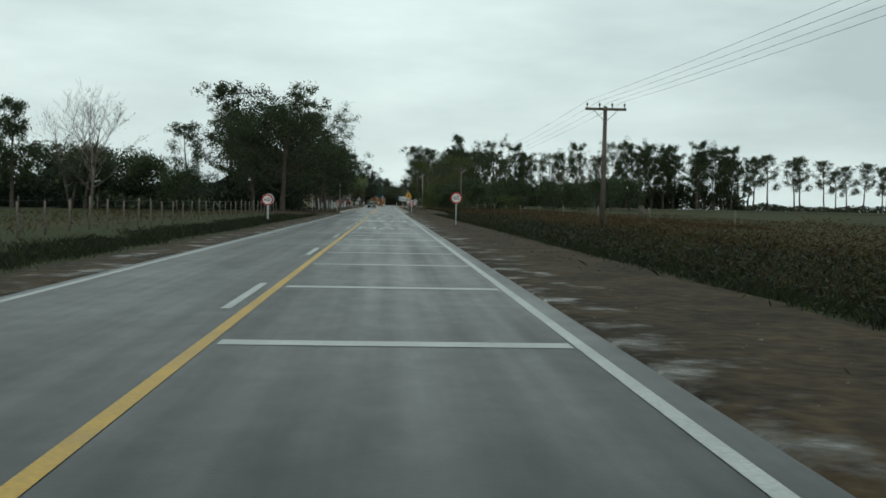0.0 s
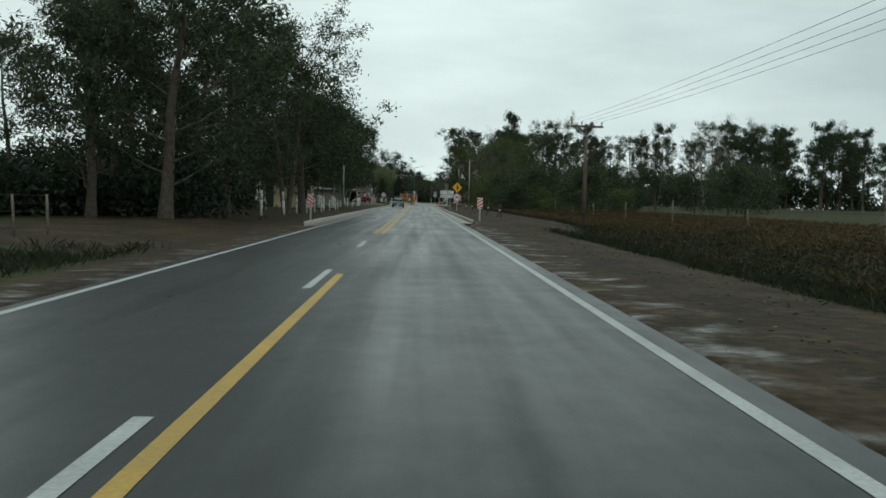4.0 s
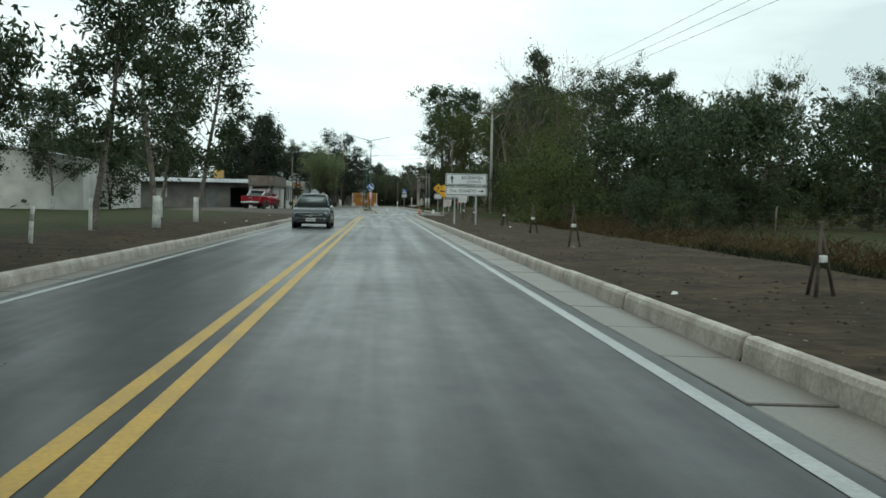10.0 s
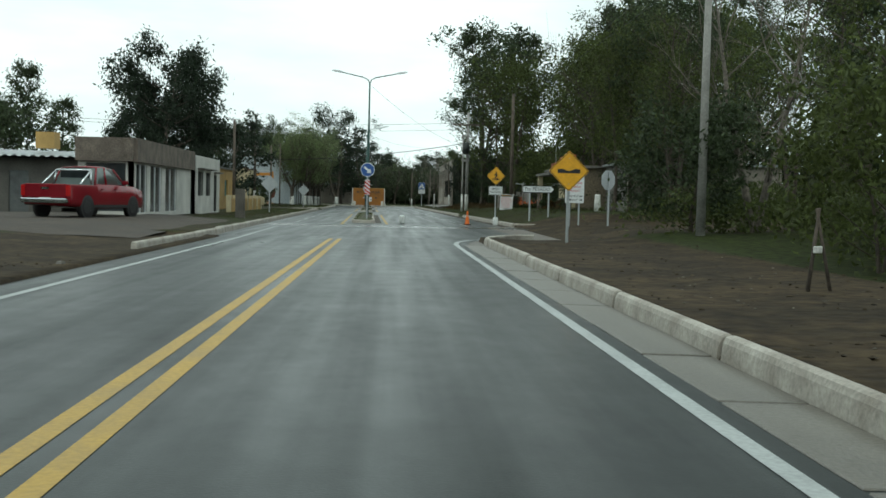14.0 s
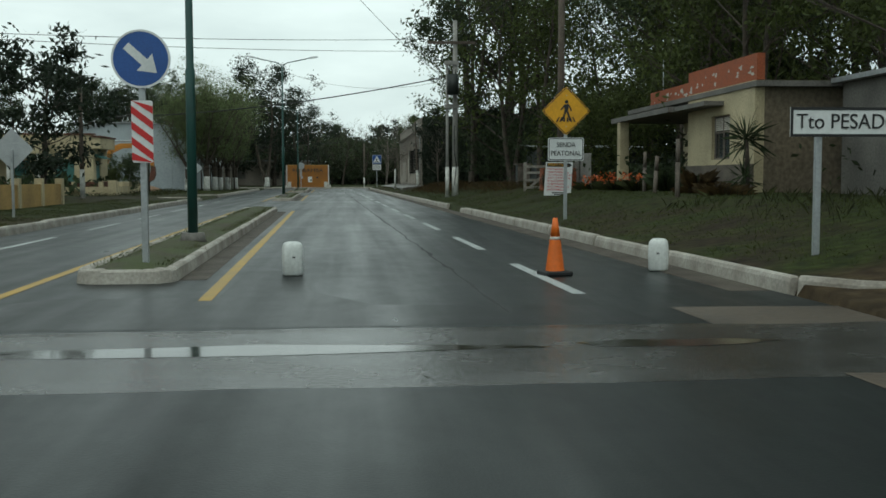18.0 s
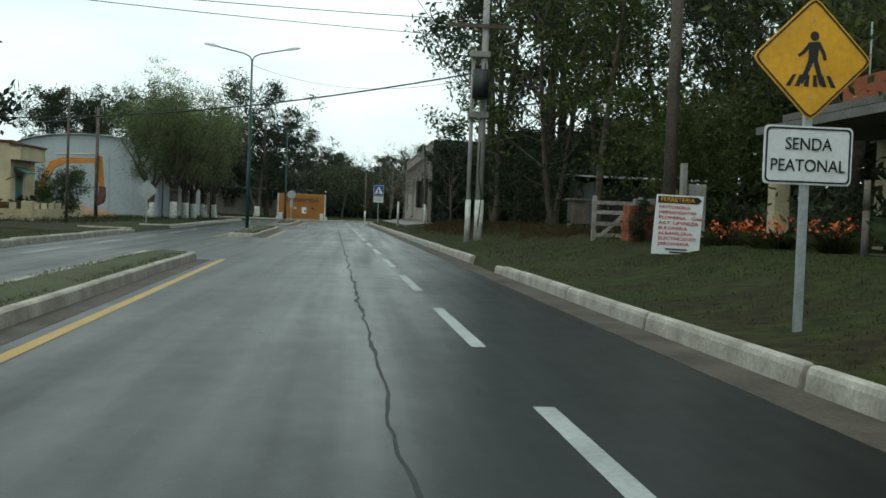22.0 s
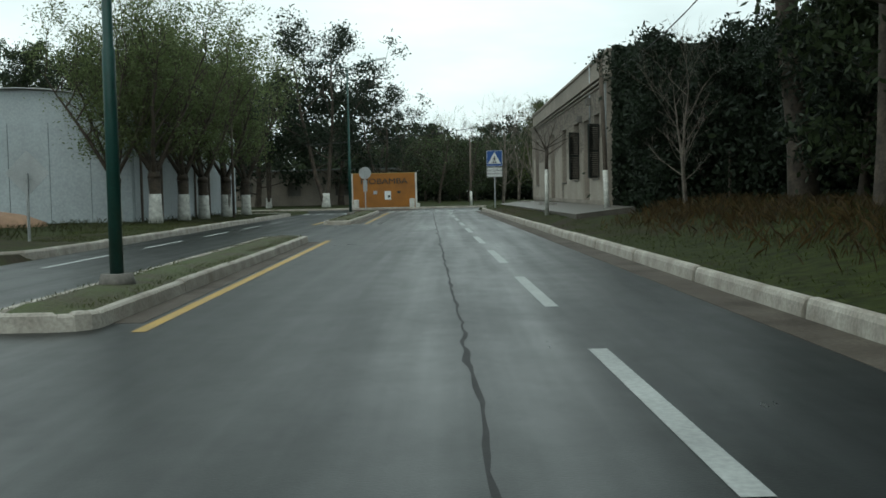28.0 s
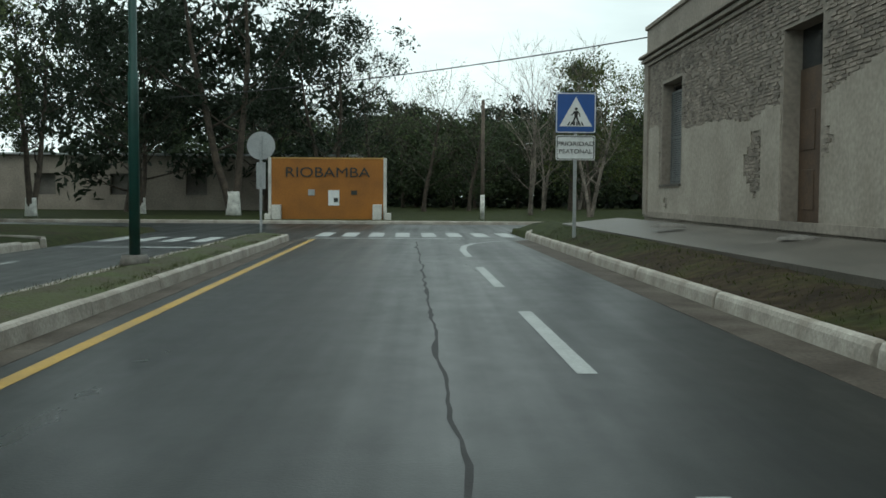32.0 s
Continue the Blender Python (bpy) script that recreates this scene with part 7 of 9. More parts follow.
part("conduit", bm, M_STEEL, house, "pale conduit down the wall")
bm = bmesh.new()
box(bm, (BY0 + BLEN - 359.05, -0.012, 2.0), (0.22, 0.03, 0.42))
part("meter_door", bm, M_SHUT, house)
bm = bmesh.new()
tube(bm, (BLEN - 0.12, -0.09, 5.05), (BLEN - 0.12, -0.09, 0.75), 0.05, 0.05, 8)
part("downpipe", bm, M_SHUTGREY, house, "grey downpipe at the corner")
# sloping pavement in front of it
bm = bmesh.new()
prof = [(5.62, 0.0), (5.62, 0.50), (5.72, 0.515), (7.46, 0.70), (7.46, 0.0)]
a = [bm.verts.new((x, 349.5, z)) for x, z in prof]
b = [bm.verts.new((x - 0.35, 388.2, z - 0.1)) for x, z in prof]
for i in range(5):
    bm.faces.new((a[i], a[(i + 1) % 5], b[(i + 1) % 5], b[i]))
bm.faces.new(a)
bm.faces.new(b[::-1])
bmesh.ops.recalc_face_normals(bm, faces=bm.faces)
tagged(obj("pavement_front", bm, M_CONC), "wet cracked concrete pavement before the brick house", "pavement", kind="structure")
for x, y, s_ in ((6.4, 366, 0.35), (6.2, 378, 0.3), (6.8, 372, 0.25)):
    bm = bmesh.new()
    bmesh.ops.create_icosphere(bm, subdivisions=2, radius=s_)
    for v in bm.verts:
        v.co.z = max(0, v.co.z) * 0.35
        v.co.x *= 1.3 + 0.3 * noise.noise(v.co * 3)
    ob = obj("rubble_heap", bm, M_GREYWALL)
    ob.location = (x, y, 0.60)
    tagged(ob, "small heap of sweepings on the pavement", "rubble")


# ---- the house with the terracotta parapet ----
hs = thing("parapet_house", "small cream house with a flaking terracotta parapet and a porch", "house", pose(11.4, 300.0, 0.75, 0, 0, -90))
# own space: x from the porch (0) towards the near corner (5), y into the plot
wall_with_holes(hs, "front_wall", 5.0, 2.95, 0.25, [(2.0, 3.35, 1.0, 2.2)], M_CREAM, "cream wall with a worn stone base")
wall_with_holes(hs, "stone_base", 5.0, 0.85, 0.06, [], M_MORTAR, "patchy grey stone base").matrix_basis = pose(0, -0.06, 0)
bm = bmesh.new()
box(bm, (4.875, 3.1, 1.475), (0.25, 5.7, 2.95))
part("side_wall", bm, M_DAUB, hs, "bare mottled brown side wall")
bm = bmesh.new()
box(bm, (0.125, 1.6, 1.475), (0.25, 2.7, 2.95))
part("porch_side_wall", bm, M_CREAM, hs)
wall_with_holes(hs, "porch_back_wall", 6.0, 2.7, 0.25, [(3.0, 3.9, 0.02, 2.1)], M_CREAM, "", 0.0).matrix_basis = pose(-6.0, 1.9, 0)
bm = bmesh.new()
box(bm, (-2.55, 1.94, 1.05), (0.9, 0.06, 2.1))
part("door", bm, M_DOORW, hs, "dark wooden door under the porch")
bm = bmesh.new()
box(bm, (-0.6, 2.75, 2.85), (11.6, 5.6, 0.14))
part("roof", bm, M_GREYWALL, hs)
bm = bmesh.new()
box(bm, (-2.9, 0.62, 2.52), (6.5, 2.7, 0.16))
part("porch_roof", bm, M_GREYWALL, hs, "thin concrete porch roof")
bm = bmesh.new()
box(bm, (1.3, -0.28, 2.52), (3.2, 0.55, 0.12))
part("canopy", bm, M_GREYWALL, hs, "narrow canopy over the window")
for x in (-5.35,):
    bm = bmesh.new()
    box(bm, (x, -0.5, 1.2), (0.34, 0.34, 2.5))
    bmesh.ops.bevel(bm, geom=bm.edges[:], offset=0.02, segments=1, affect='EDGES')
    part("porch_column", bm, M_CREAM, hs)
bm = bmesh.new()
box(bm, (2.55, 0.1, 3.28), (5.1, 0.2, 0.66))
pa = part("parapet", bm, M_TERRA, hs, "flaking terracotta parapet")
bm = bmesh.new()
box(bm, (-1.9, 0.1, 3.12), (3.8, 0.2, 0.42))
pb = part("low_parapet", bm, M_TERRA, hs, "flaking terracotta parapet")
random.seed(77)
for i in range(26):
    bm = bmesh.new()
    lowp = i % 3 == 0
    xx = random.uniform(-3.6, -0.2) if lowp else random.uniform(0.2, 4.9)
    zz = random.uniform(2.98, 3.2) if lowp else random.uniform(3.02, 3.42)
    k = random.uniform(0.3, 1.0)
    pts = [bm.verts.new((xx + random.uniform(0.05, 0.22) * k * math.cos(a_), -0.004, zz + random.uniform(0.03, 0.12) * k * math.sin(a_))) for a_ in [2 * math.pi * q / 9 for q in range(9)]]
    bm.faces.new(pts)
    part("bare_patch", bm, M_FLAKE, pb if lowp else pa)
bm = bmesh.new()
box(bm, (2.675, 0.14, 1.6), (1.35, 0.04, 1.2))
wo = part("window", bm, M_GLASS, hs)
bm = bmesh.new()
for x in (2.03, 2.675, 3.32):
    box(bm, (x, 0.11, 1.6), (0.06, 0.05, 1.2))
for z in (1.03, 1.75, 2.17):
    box(bm, (2.675, 0.112, z), (1.3, 0.046, 0.05))
part("frame", bm, M_TIMBER, wo)
for i in range(7):
    bm = bmesh.new()
    box(bm, (2.675, 0.1, 1.82 + 0.055 * i), (1.26, 0.02, 0.045))
    part("blind_slat", bm, M_FLAKE, wo)
bm = bmesh.new()
box(bm, (-3.0, 0.7, 0.03), (6.4, 2.9, 0.14))
part("porch_floor", bm, M_CONC, hs)
bm = bmesh.new()
tube(bm, (-3.4, 0.3, 2.6), (-3.4, 0.3, 4.4), 0.02, 0.02, 6)
part("vent_pipe", bm, M_STEEL, hs)
# low grey house seen through the trees of the side street
h2 = thing("old_house", "old grey plastered house half hidden by trees", "house", pose(13.5, 288.6, 0.6, 0, 0, 0))
wall_with_holes(h2, "front_wall", 9.0, 3.0, 0.3, [(1.2, 2.0, 0.0, 2.1), (3.4, 4.6, 1.0, 2.2), (6.2, 7.4, 1.0, 2.2)], M_PLASTER)
bm = bmesh.new()
box(bm, (4.5, 3.2, 1.5), (9.0, 5.6, 3.0))
part("body", bm, M_GREYWALL, h2)
bm = bmesh.new()
box(bm, (4.5, 2.9, 3.06), (9.5, 6.5, 0.12))
part("roof", bm, M_SHEET, h2)


# ---- the left-hand side of the street ----
def zinc(parent, x0, x1, y0, y1, z0, z1, pitch=0.16, amp=0.03):
    """A corrugated sheet falling from (y1, z1) to (y0, z0)."""
    bm = bmesh.new()
    n = int((x1 - x0) / pitch * 4)
    rows = []
    for i in range(n + 1):
        x = x0 + (x1 - x0) * i / n
        w = amp * math.sin(2 * math.pi * (x - x0) / pitch)
        rows.append((bm.verts.new((x, y0, z0 + w)), bm.verts.new((x, y1, z1 + w))))
    for a_, b_ in zip(rows, rows[1:]):
        f = bm.faces.new((a_[0], b_[0], b_[1], a_[1]))
        f.smooth = True
    ob = part("corrugated_sheet", bm, M_SHEET, parent, "pale corrugated zinc roof sheet")
    ob.modifiers.new("thick", 'SOLIDIFY').thickness = 0.012
    return ob


sh = thing("long_shed", "long grey shed with a corrugated zinc roof", "shed", pose(-24.5, 279.0, 0.0))
wall_with_holes(sh, "front_wall", 12.4, 2.75, 0.2, [(1.6, 2.7, 1.3, 2.2), (6.6, 7.5, 0.15, 2.2), (9.0, 11.9, 0.15, 2.4)], M_GREYWALL, "rough grey rendered wall")
bm = bmesh.new()
box(bm, (12.3, 3.1, 1.4), (0.2, 5.8, 2.8))
part("side_wall", bm, M_GREYWALL, sh)
bm = bmesh.new()
box(bm, (0.1, 3.1, 1.4), (0.2, 5.8, 2.8))
part("side_wall", bm, M_GREYWALL, sh)
bm = bmesh.new()
box(bm, (6.2, 6.1, 1.6), (12.4, 0.2, 3.2))
part("back_wall", bm, M_GREYWALL, sh)
zinc(sh, -0.5, 12.6, -0.9, 6.4, 2.86, 3.35, 0.42, 0.05)
bm = bmesh.new()
box(bm, (7.05, 0.1, 1.17), (0.9, 0.05, 2.05))
part("door", bm, M_SHUTGREY, sh, "grey sheet-metal door")
bm = bmesh.new()
box(bm, (2.15, 0.1, 1.75), (1.1, 0.04, 0.9))
part("window", bm, M_WHITEWALL, sh, "boarded white window")
bm = bmesh.new()
box(bm, (7.4, 3.0, 3.75), (0.9, 0.9, 0.8))
part("water_tank", bm, M_OCHRE, sh, "ochre water tank on the roof")
sp = thing("shop", "low shop with a brown fascia and large panes", "shop", pose(-12.8, 272.5, 0.25))
wall_with_holes(sp, "front_wall", 2.2, 3.2, 0.2, [(0.3, 1.9, 0.25, 2.2)], M_WHITEWALL)
bm = bmesh.new()
box(bm, (1.1, -0.1, 2.75), (2.3, 0.24, 0.95))
part("fascia", bm, M_TIMBER, sp, "brown timber fascia")
wall_with_holes(sp, "street_wall", 12.0, 3.2, 0.2, [(0.5, 2.4, 0.2, 2.2), (3.0, 5.2, 0.2, 2.2), (6.0, 8.5, 0.2, 2.2)], M_WHITEWALL).matrix_basis = pose(2.2, 0.0, 0, 0, 0, 90)
bm = bmesh.new()
box(bm, (2.28, 6.0, 2.75), (0.24, 12.2, 0.95))
part("fascia", bm, M_TIMBER, sp, "brown timber fascia")
for y0, y1 in ((0.5, 2.4), (3.0, 5.2), (6.0, 8.5)):
    bm = bmesh.new()
    box(bm, (2.1, (y0 + y1) / 2, 1.2), (0.03, y1 - y0, 2.0))
    w_ = part("pane", bm, M_GLASS, sp)
    for yy in (y0 + 0.04, (y0 + y1) / 2, y1 - 0.04):
        bm = bmesh.new()
        box(bm, (2.13, yy, 1.2), (0.05, 0.06, 2.0))
        part("frame_bar", bm, M_SIGNW, w_)
bm = bmesh.new()
box(bm, (1.1, 0.12, 1.22), (1.6, 0.03, 1.95))
part("pane", bm, M_GLASS, sp)
bm = bmesh.new()
box(bm, (1.0, 6.1, 3.15), (2.0, 11.9, 0.1))
part("roof", bm, M_SHEET, sp)
bm = bmesh.new()
box(bm, (0.1, 6.1, 1.6), (0.2, 11.8, 3.2))
part("back_wall", bm, M_GREYWALL, sp)
ch = thing("cream_house", "low cream flat-roofed house with barred windows", "house", pose(-13.5, 285.0, 0.2))
wall_with_holes(ch, "front_wall", 3.0, 3.15, 0.25, [(0.5, 1.3, 1.0, 2.2), (1.8, 2.6, 1.0, 2.2)], M_WHITEWALL)
wall_with_holes(ch, "street_wall", 8.0, 3.15, 0.25, [(1.0, 2.6, 1.0, 2.3), (3.4, 4.8, 1.0, 2.3), (6.0, 7.0, 0.1, 2.2)], M_WHITEWALL).matrix_basis = pose(3.0, 0.0, 0, 0, 0, 90)
for y0, y1, z0_, z1_ in ((1.0, 2.6, 1.0, 2.3), (3.4, 4.8, 1.0, 2.3), (6.0, 7.0, 0.1, 2.2)):
    bm = bmesh.new()
    box(bm, (2.86, (y0 + y1) / 2, (z0_ + z1_) / 2), (0.03, y1 - y0, z1_ - z0_))
    w_ = part("window", bm, M_DOORW if z0_ < 0.5 else M_GLASS, ch)
    bm = bmesh.new()
    box(bm, (3.15, (y0 + y1) / 2, z1_ + 0.15), (0.45, y1 - y0 + 0.3, 0.08))
    part("lintel_ledge", bm, M_CONC, w_)
    bm = bmesh.new()
    for i in range(7):
        tube(bm, (2.97, y0 + (y1 - y0) * (i + 0.5) / 7, z0_), (2.97, y0 + (y1 - y0) * (i + 0.5) / 7, z1_), 0.012, 0.012, 4)
    part("window_grille", bm, M_SHUT, w_)
for x0, x1 in ((0.5, 1.3), (1.8, 2.6)):
    bm = bmesh.new()
    box(bm, ((x0 + x1) / 2, 0.14, 1.6), (x1 - x0, 0.03, 1.2))
    part("window", bm, M_DOORW, ch, "dark brown shuttered window")
bm = bmesh.new()
box(bm, (1.5, 4.1, 3.05), (2.7, 7.7, 0.12))
part("roof", bm, M_GREYWALL, ch)
bm = bmesh.new()
box(bm, (0.125, 4.1, 1.55), (0.25, 7.7, 3.1))
part("back_wall", bm, M_GREYWALL, ch)
bm = bmesh.new()
box(bm, (-7.6, 281.6, 0.85), (0.45, 0.3, 1.5))
tagged(obj("gate_pillar", bm, M_CONC), "grey concrete meter pillar on the verge", "pillar")
lw = thing("garden_wall", "low ochre garden wall with pillars", "wall", pose(-10.4, 296.0, 0.15, 0, 0, 91))
bm = bmesh.new()
box(bm, (9.0, 0, 0.45), (18.0, 0.18, 0.9))
part("wall", bm, M_OCHRE, lw)
for i in range(7):
    bm = bmesh.new()
    box(bm, (3.0 * i, 0, 0.55), (0.3, 0.3, 1.15))
    part("pillar", bm, M_CREAM, lw)
oh = thing("ochre_house", "ochre single-storey house behind a garden wall", "house", pose(-19.5, 298.0, 0.2))
wall_with_holes(oh, "front_wall", 7.0, 3.0, 0.25, [(1.2, 2.4, 1.0, 2.2), (4.4, 5.4, 0.05, 2.1)], M_OCHRE)
wall_with_holes(oh, "street_wall", 14.0, 3.0, 0.25, [(2.0, 3.4, 1.0, 2.2), (6.0, 7.0, 0.05, 2.1), (9.5, 11, 1.0, 2.2)], M_OCHRE).matrix_basis = pose(7.0, 0.0, 0, 0, 0, 90)
for y0, y1, z0_, z1_ in ((2.0, 3.4, 1.0, 2.2), (6.0, 7.0, 0.05, 2.1), (9.5, 11, 1.0, 2.2)):
    bm = bmesh.new()
    box(bm, (6.86, (y0 + y1) / 2, (z0_ + z1_) / 2), (0.03, y1 - y0, z1_ - z0_))
    part("shutter", bm, M_TEAL, oh, "teal painted shutter")
for x0, x1, z0_, z1_ in ((1.2, 2.4, 1.0, 2.2), (4.4, 5.4, 0.05, 2.1)):
    bm = bmesh.new()
    box(bm, ((x0 + x1) / 2, 0.14, (z0_ + z1_) / 2), (x1 - x0, 0.03, z1_ - z0_))
    part("shutter", bm, M_TEAL, oh, "teal painted shutter")
bm = bmesh.new()
box(bm, (3.5, 7.0, 3.05), (7.3, 14.2, 0.12))
part("roof", bm, M_GREYWALL, oh)
bm = bmesh.new()
box(bm, (0.125, 7.1, 1.5), (0.25, 13.6, 3.0))
part("back_wall", bm, M_OCHRE, oh)
# yellow house with the columned porch
yh = thing("yellow_house", "yellow flat-roofed house with a columned porch and teal shutters", "house", pose(-26.2, 338.6, 0.15) @ Matrix.Diagonal((1, 1, 0.92, 1)))
wall_with_holes(yh, "front_wall", 11.0, 4.3, 0.3, [(2.0, 3.4, 1.0, 2.5), (6.0, 7.0, 0.1, 2.5), (8.6, 9.8, 1.0, 2.6)], M_CREAM, "yellow wall with a dark red base")
wall_with_holes(yh, "red_base", 11.0, 1.0, 0.03, [(6.0, 7.0, 0.1, 1.0)], M_RUST, "dark red painted base").matrix_basis = pose(0, -0.03, 0)
wall_with_holes(yh, "side_wall", 3.7, 4.3, 0.3, [(0.5, 1.7, 1.05, 2.5)], M_CREAM).matrix_basis = pose(10.997, 0.303, 0, 0, 0, 90)
bm = bmesh.new()
box(bm, (11.02, 2.0, 0.5), (0.03, 3.9, 1.0))
part("red_base", bm, M_RUST, yh, "dark red painted base")
bm = bmesh.new()
box(bm, (11.25, 2.0, 3.75), (0.5, 4.2, 0.8))
part("fascia", bm, M_CREAM, yh, "deep yellow fascia over the side window")
bm = bmesh.new()
box(bm, (11.28, 2.0, 4.2), (0.62, 4.4, 0.1))
part("coping", bm, M_RUST, yh)
bm = bmesh.new()
prism(bm, [(0, 2.78), (0.55, 2.62), (0.55, 2.68), (0, 2.98)], 1.9, Matrix.Translation((11.0, 0.5, 0)))
part("awning", bm, M_TEAL, yh, "dark green awning")
bm = bmesh.new()
box(bm, (10.9, 1.4, 1.78), (0.04, 1.2, 1.44))
for i in range(12):
    box(bm, (10.925, 1.4, 1.14 + 0.115 * i), (0.03, 1.16, 0.06))
part("shutter", bm, M_TEAL, yh, "teal painted shutter")
for x0, x1, z0_, z1_ in ((2.0, 3.4, 1.0, 2.5), (6.0, 7.0, 0.1, 2.5), (8.6, 9.8, 1.0, 2.6)):
    bm = bmesh.new()
    box(bm, ((x0 + x1) / 2, 0.12, (z0_ + z1_) / 2), (x1 - x0, 0.04, z1_ - z0_))
    part("shutter", bm, M_TEAL, yh, "teal painted shutter")
bm = bmesh.new()
box(bm, (5.5, 1.55, 4.15), (10.6, 2.4, 0.14))
part("roof", bm, M_GREYWALL, yh)
bm = bmesh.new()
box(bm, (5.0, -0.9, 3.45), (6.8, 2.0, 1.0))
part("porch_head", bm, M_CREAM, yh, "deep yellow porch head")
bm = bmesh.new()
box(bm, (5.5, 0.15, 4.36), (11.2, 0.5, 0.1))
part("coping", bm, M_RUST, yh)
for x in (2.0, 4.6, 6.2, 8.0):
    bm = bmesh.new()
    tube(bm, (x, -1.6, -0.1), (x, -1.6, 2.98), 0.17, 0.15, 12)
    part("column", bm, M_WHITEWALL, yh, "white round column")
for x, y, rz, ln in ((-13.2, 335.0, 95.5, 15.4), (-13.3, 335.0, 180, 13.0)):
    lw2 = thing("garden_wall", "low yellow garden wall with pillars", "wall", pose(x, y, 0.15, 0, 0, rz))
    bm = bmesh.new()
    box(bm, (ln / 2 + 0.1, 0, 0.3), (ln, 0.18, 0.62))
    part("wall", bm, M_CREAM, lw2)
    for i in range(9):
        bm = bmesh.new()
        w_ = 0.5 if i == 0 and rz < 100 else 0.26
        box(bm, (ln / 8 * i + (0 if rz < 100 else 0.6), 0, 0.5), (w_, w_, 1.0 if w_ > 0.4 else 0.84))
        bmesh.ops.bevel(bm, geom=bm.edges[:], offset=0.015, segments=1, affect='EDGES')
        part("pillar", bm, M_CREAM, lw2)

# vaulted warehouse
hg = thing("warehouse", "grey vaulted metal warehouse", "warehouse", pose(-12.4, 363.5, 0.1))
W_, L_, E_, R_ = 11.0, 22.0, 4.7, 1.42
bm = bmesh.new()
arcp = [(-W_ / 2 + W_ / 2 * math.cos(radians(a_)), E_ + R_ * math.sin(radians(a_))) for a_ in range(0, 181, 12)]
prism(bm, [(-W_, 0), (0, 0)] + arcp, 0.12)
part("end_wall", bm, M_HANGAR, hg, "grey clad end wall")
bm = bmesh.new()
prism(bm, [(-W_, 0), (0, 0)] + arcp, 0.12, Matrix.Translation((0, L_, 0)))
part("end_wall", bm, M_HANGAR, hg)
bm = bmesh.new()
pv = None
for x, z in arcp:
    now = (bm.verts.new((x, -0.25, z + 0.03)), bm.verts.new((x, L_ + 0.25, z + 0.03)))
    if pv:
        f = bm.faces.new((pv[0], now[0], now[1], pv[1]))
        f.smooth = True
    pv = now
rf = part("vaulted_roof", bm, M_SHEET, hg, "vaulted corrugated roof")
rf.modifiers.new("thick", 'SOLIDIFY').thickness = 0.05
for i in range(11):
    bm = bmesh.new()
    box(bm, (0.0 + 0.02, 0.12 + 1.0 + 1.98 * i, E_ / 2), (0.06, 1.97, E_))
    part("wall_panel", bm, M_HANGAR, hg)
for i in range(11):
    bm = bmesh.new()
    box(bm, (-W_ - 0.02, 0.12 + 1.0 + 1.98 * i, E_ / 2), (0.06, 1.97, E_))
    part("wall_panel", bm, M_HANGAR, hg)
for i in range(7):
    bm = bmesh.new()
    box(bm, (0.09, 1.0 + 3.3 * i, E_ / 2), (0.1, 0.12, E_))
    part("rib", bm, M_MORTAR, hg, "brown steel rib")
for i in range(6):
    bm = bmesh.new()
    box(bm, (-W_ * (i + 0.5) / 6, -0.03, (E_ - 0.1) / 2), (W_ / 6 - 0.03, 0.05, E_ - 0.1))
    part("end_panel", bm, M_HANGAR, hg)
bm = bmesh.new()
bmesh.ops.create_icosphere(bm, subdivisions=3, radius=1.0)
for v in bm.verts:
    v.co = Vector((v.co.x * 3.2, v.co.y * 1.6, max(-0.05, v.co.z * 0.75 + 0.08 * noise.noise(v.co * 2.2))))
ob = obj("sand_mound", bm, M_SAND)
ob.location = (-17.5, 358.5, 0.15)
tagged(ob, "low heap of reddish sand beside the warehouse", "sand heap")

# other left-hand buildings along the highway
fh = thing("farm_house", "small cream house among eucalyptus", "house", pose(-16.2, 171.5, 0.1))
wall_with_holes(fh, "front_wall", 4.8, 3.55, 0.25, [(0.7, 1.5, 0.05, 2.9), (2.4, 3.2, 2.2, 2.9)], M_CREAM)
wall_with_holes(fh, "street_wall", 6.0, 3.55, 0.25, [(1.2, 2.4, 1.0, 2.1), (4.0, 4.9, 0.05, 2.1)], M_CREAM).matrix_basis = pose(4.8, 0.0, 0, 0, 0, 90)
bm = bmesh.new()
box(bm, (2.4, 3.0, 3.62), (5.2, 6.6, 0.14))
part("roof", bm, M_WHITEWALL, fh)
bm = bmesh.new()
box(bm, (0.12, 3.1, 1.77), (0.25, 5.7, 3.54))
part("back_wall", bm, M_CREAM, fh)
bm = bmesh.new()
box(bm, (1.2, 3.0, 4.1), (0.6, 0.6, 0.9))
part("chimney", bm, M_WHITEWALL, fh)
for x0, x1, z0_, z1_ in ((0.7, 1.5, 0.05, 2.9), (2.4, 3.2, 2.2, 2.9)):
    bm = bmesh.new()
    box(bm, ((x0 + x1) / 2, 0.14, (z0_ + z1_) / 2), (x1 - x0, 0.04, z1_ - z0_))
    part("dark_opening", bm, M_SHUT, fh)
for y0, y1, z0_, z1_ in ((1.2, 2.4, 1.0, 2.1), (4.0, 4.9, 0.05, 2.1)):
    bm = bmesh.new()
    box(bm, (4.66, (y0 + y1) / 2, (z0_ + z1_) / 2), (0.04, y1 - y0, z1_ - z0_))
    part("dark_opening", bm, M_SHUT, fh)
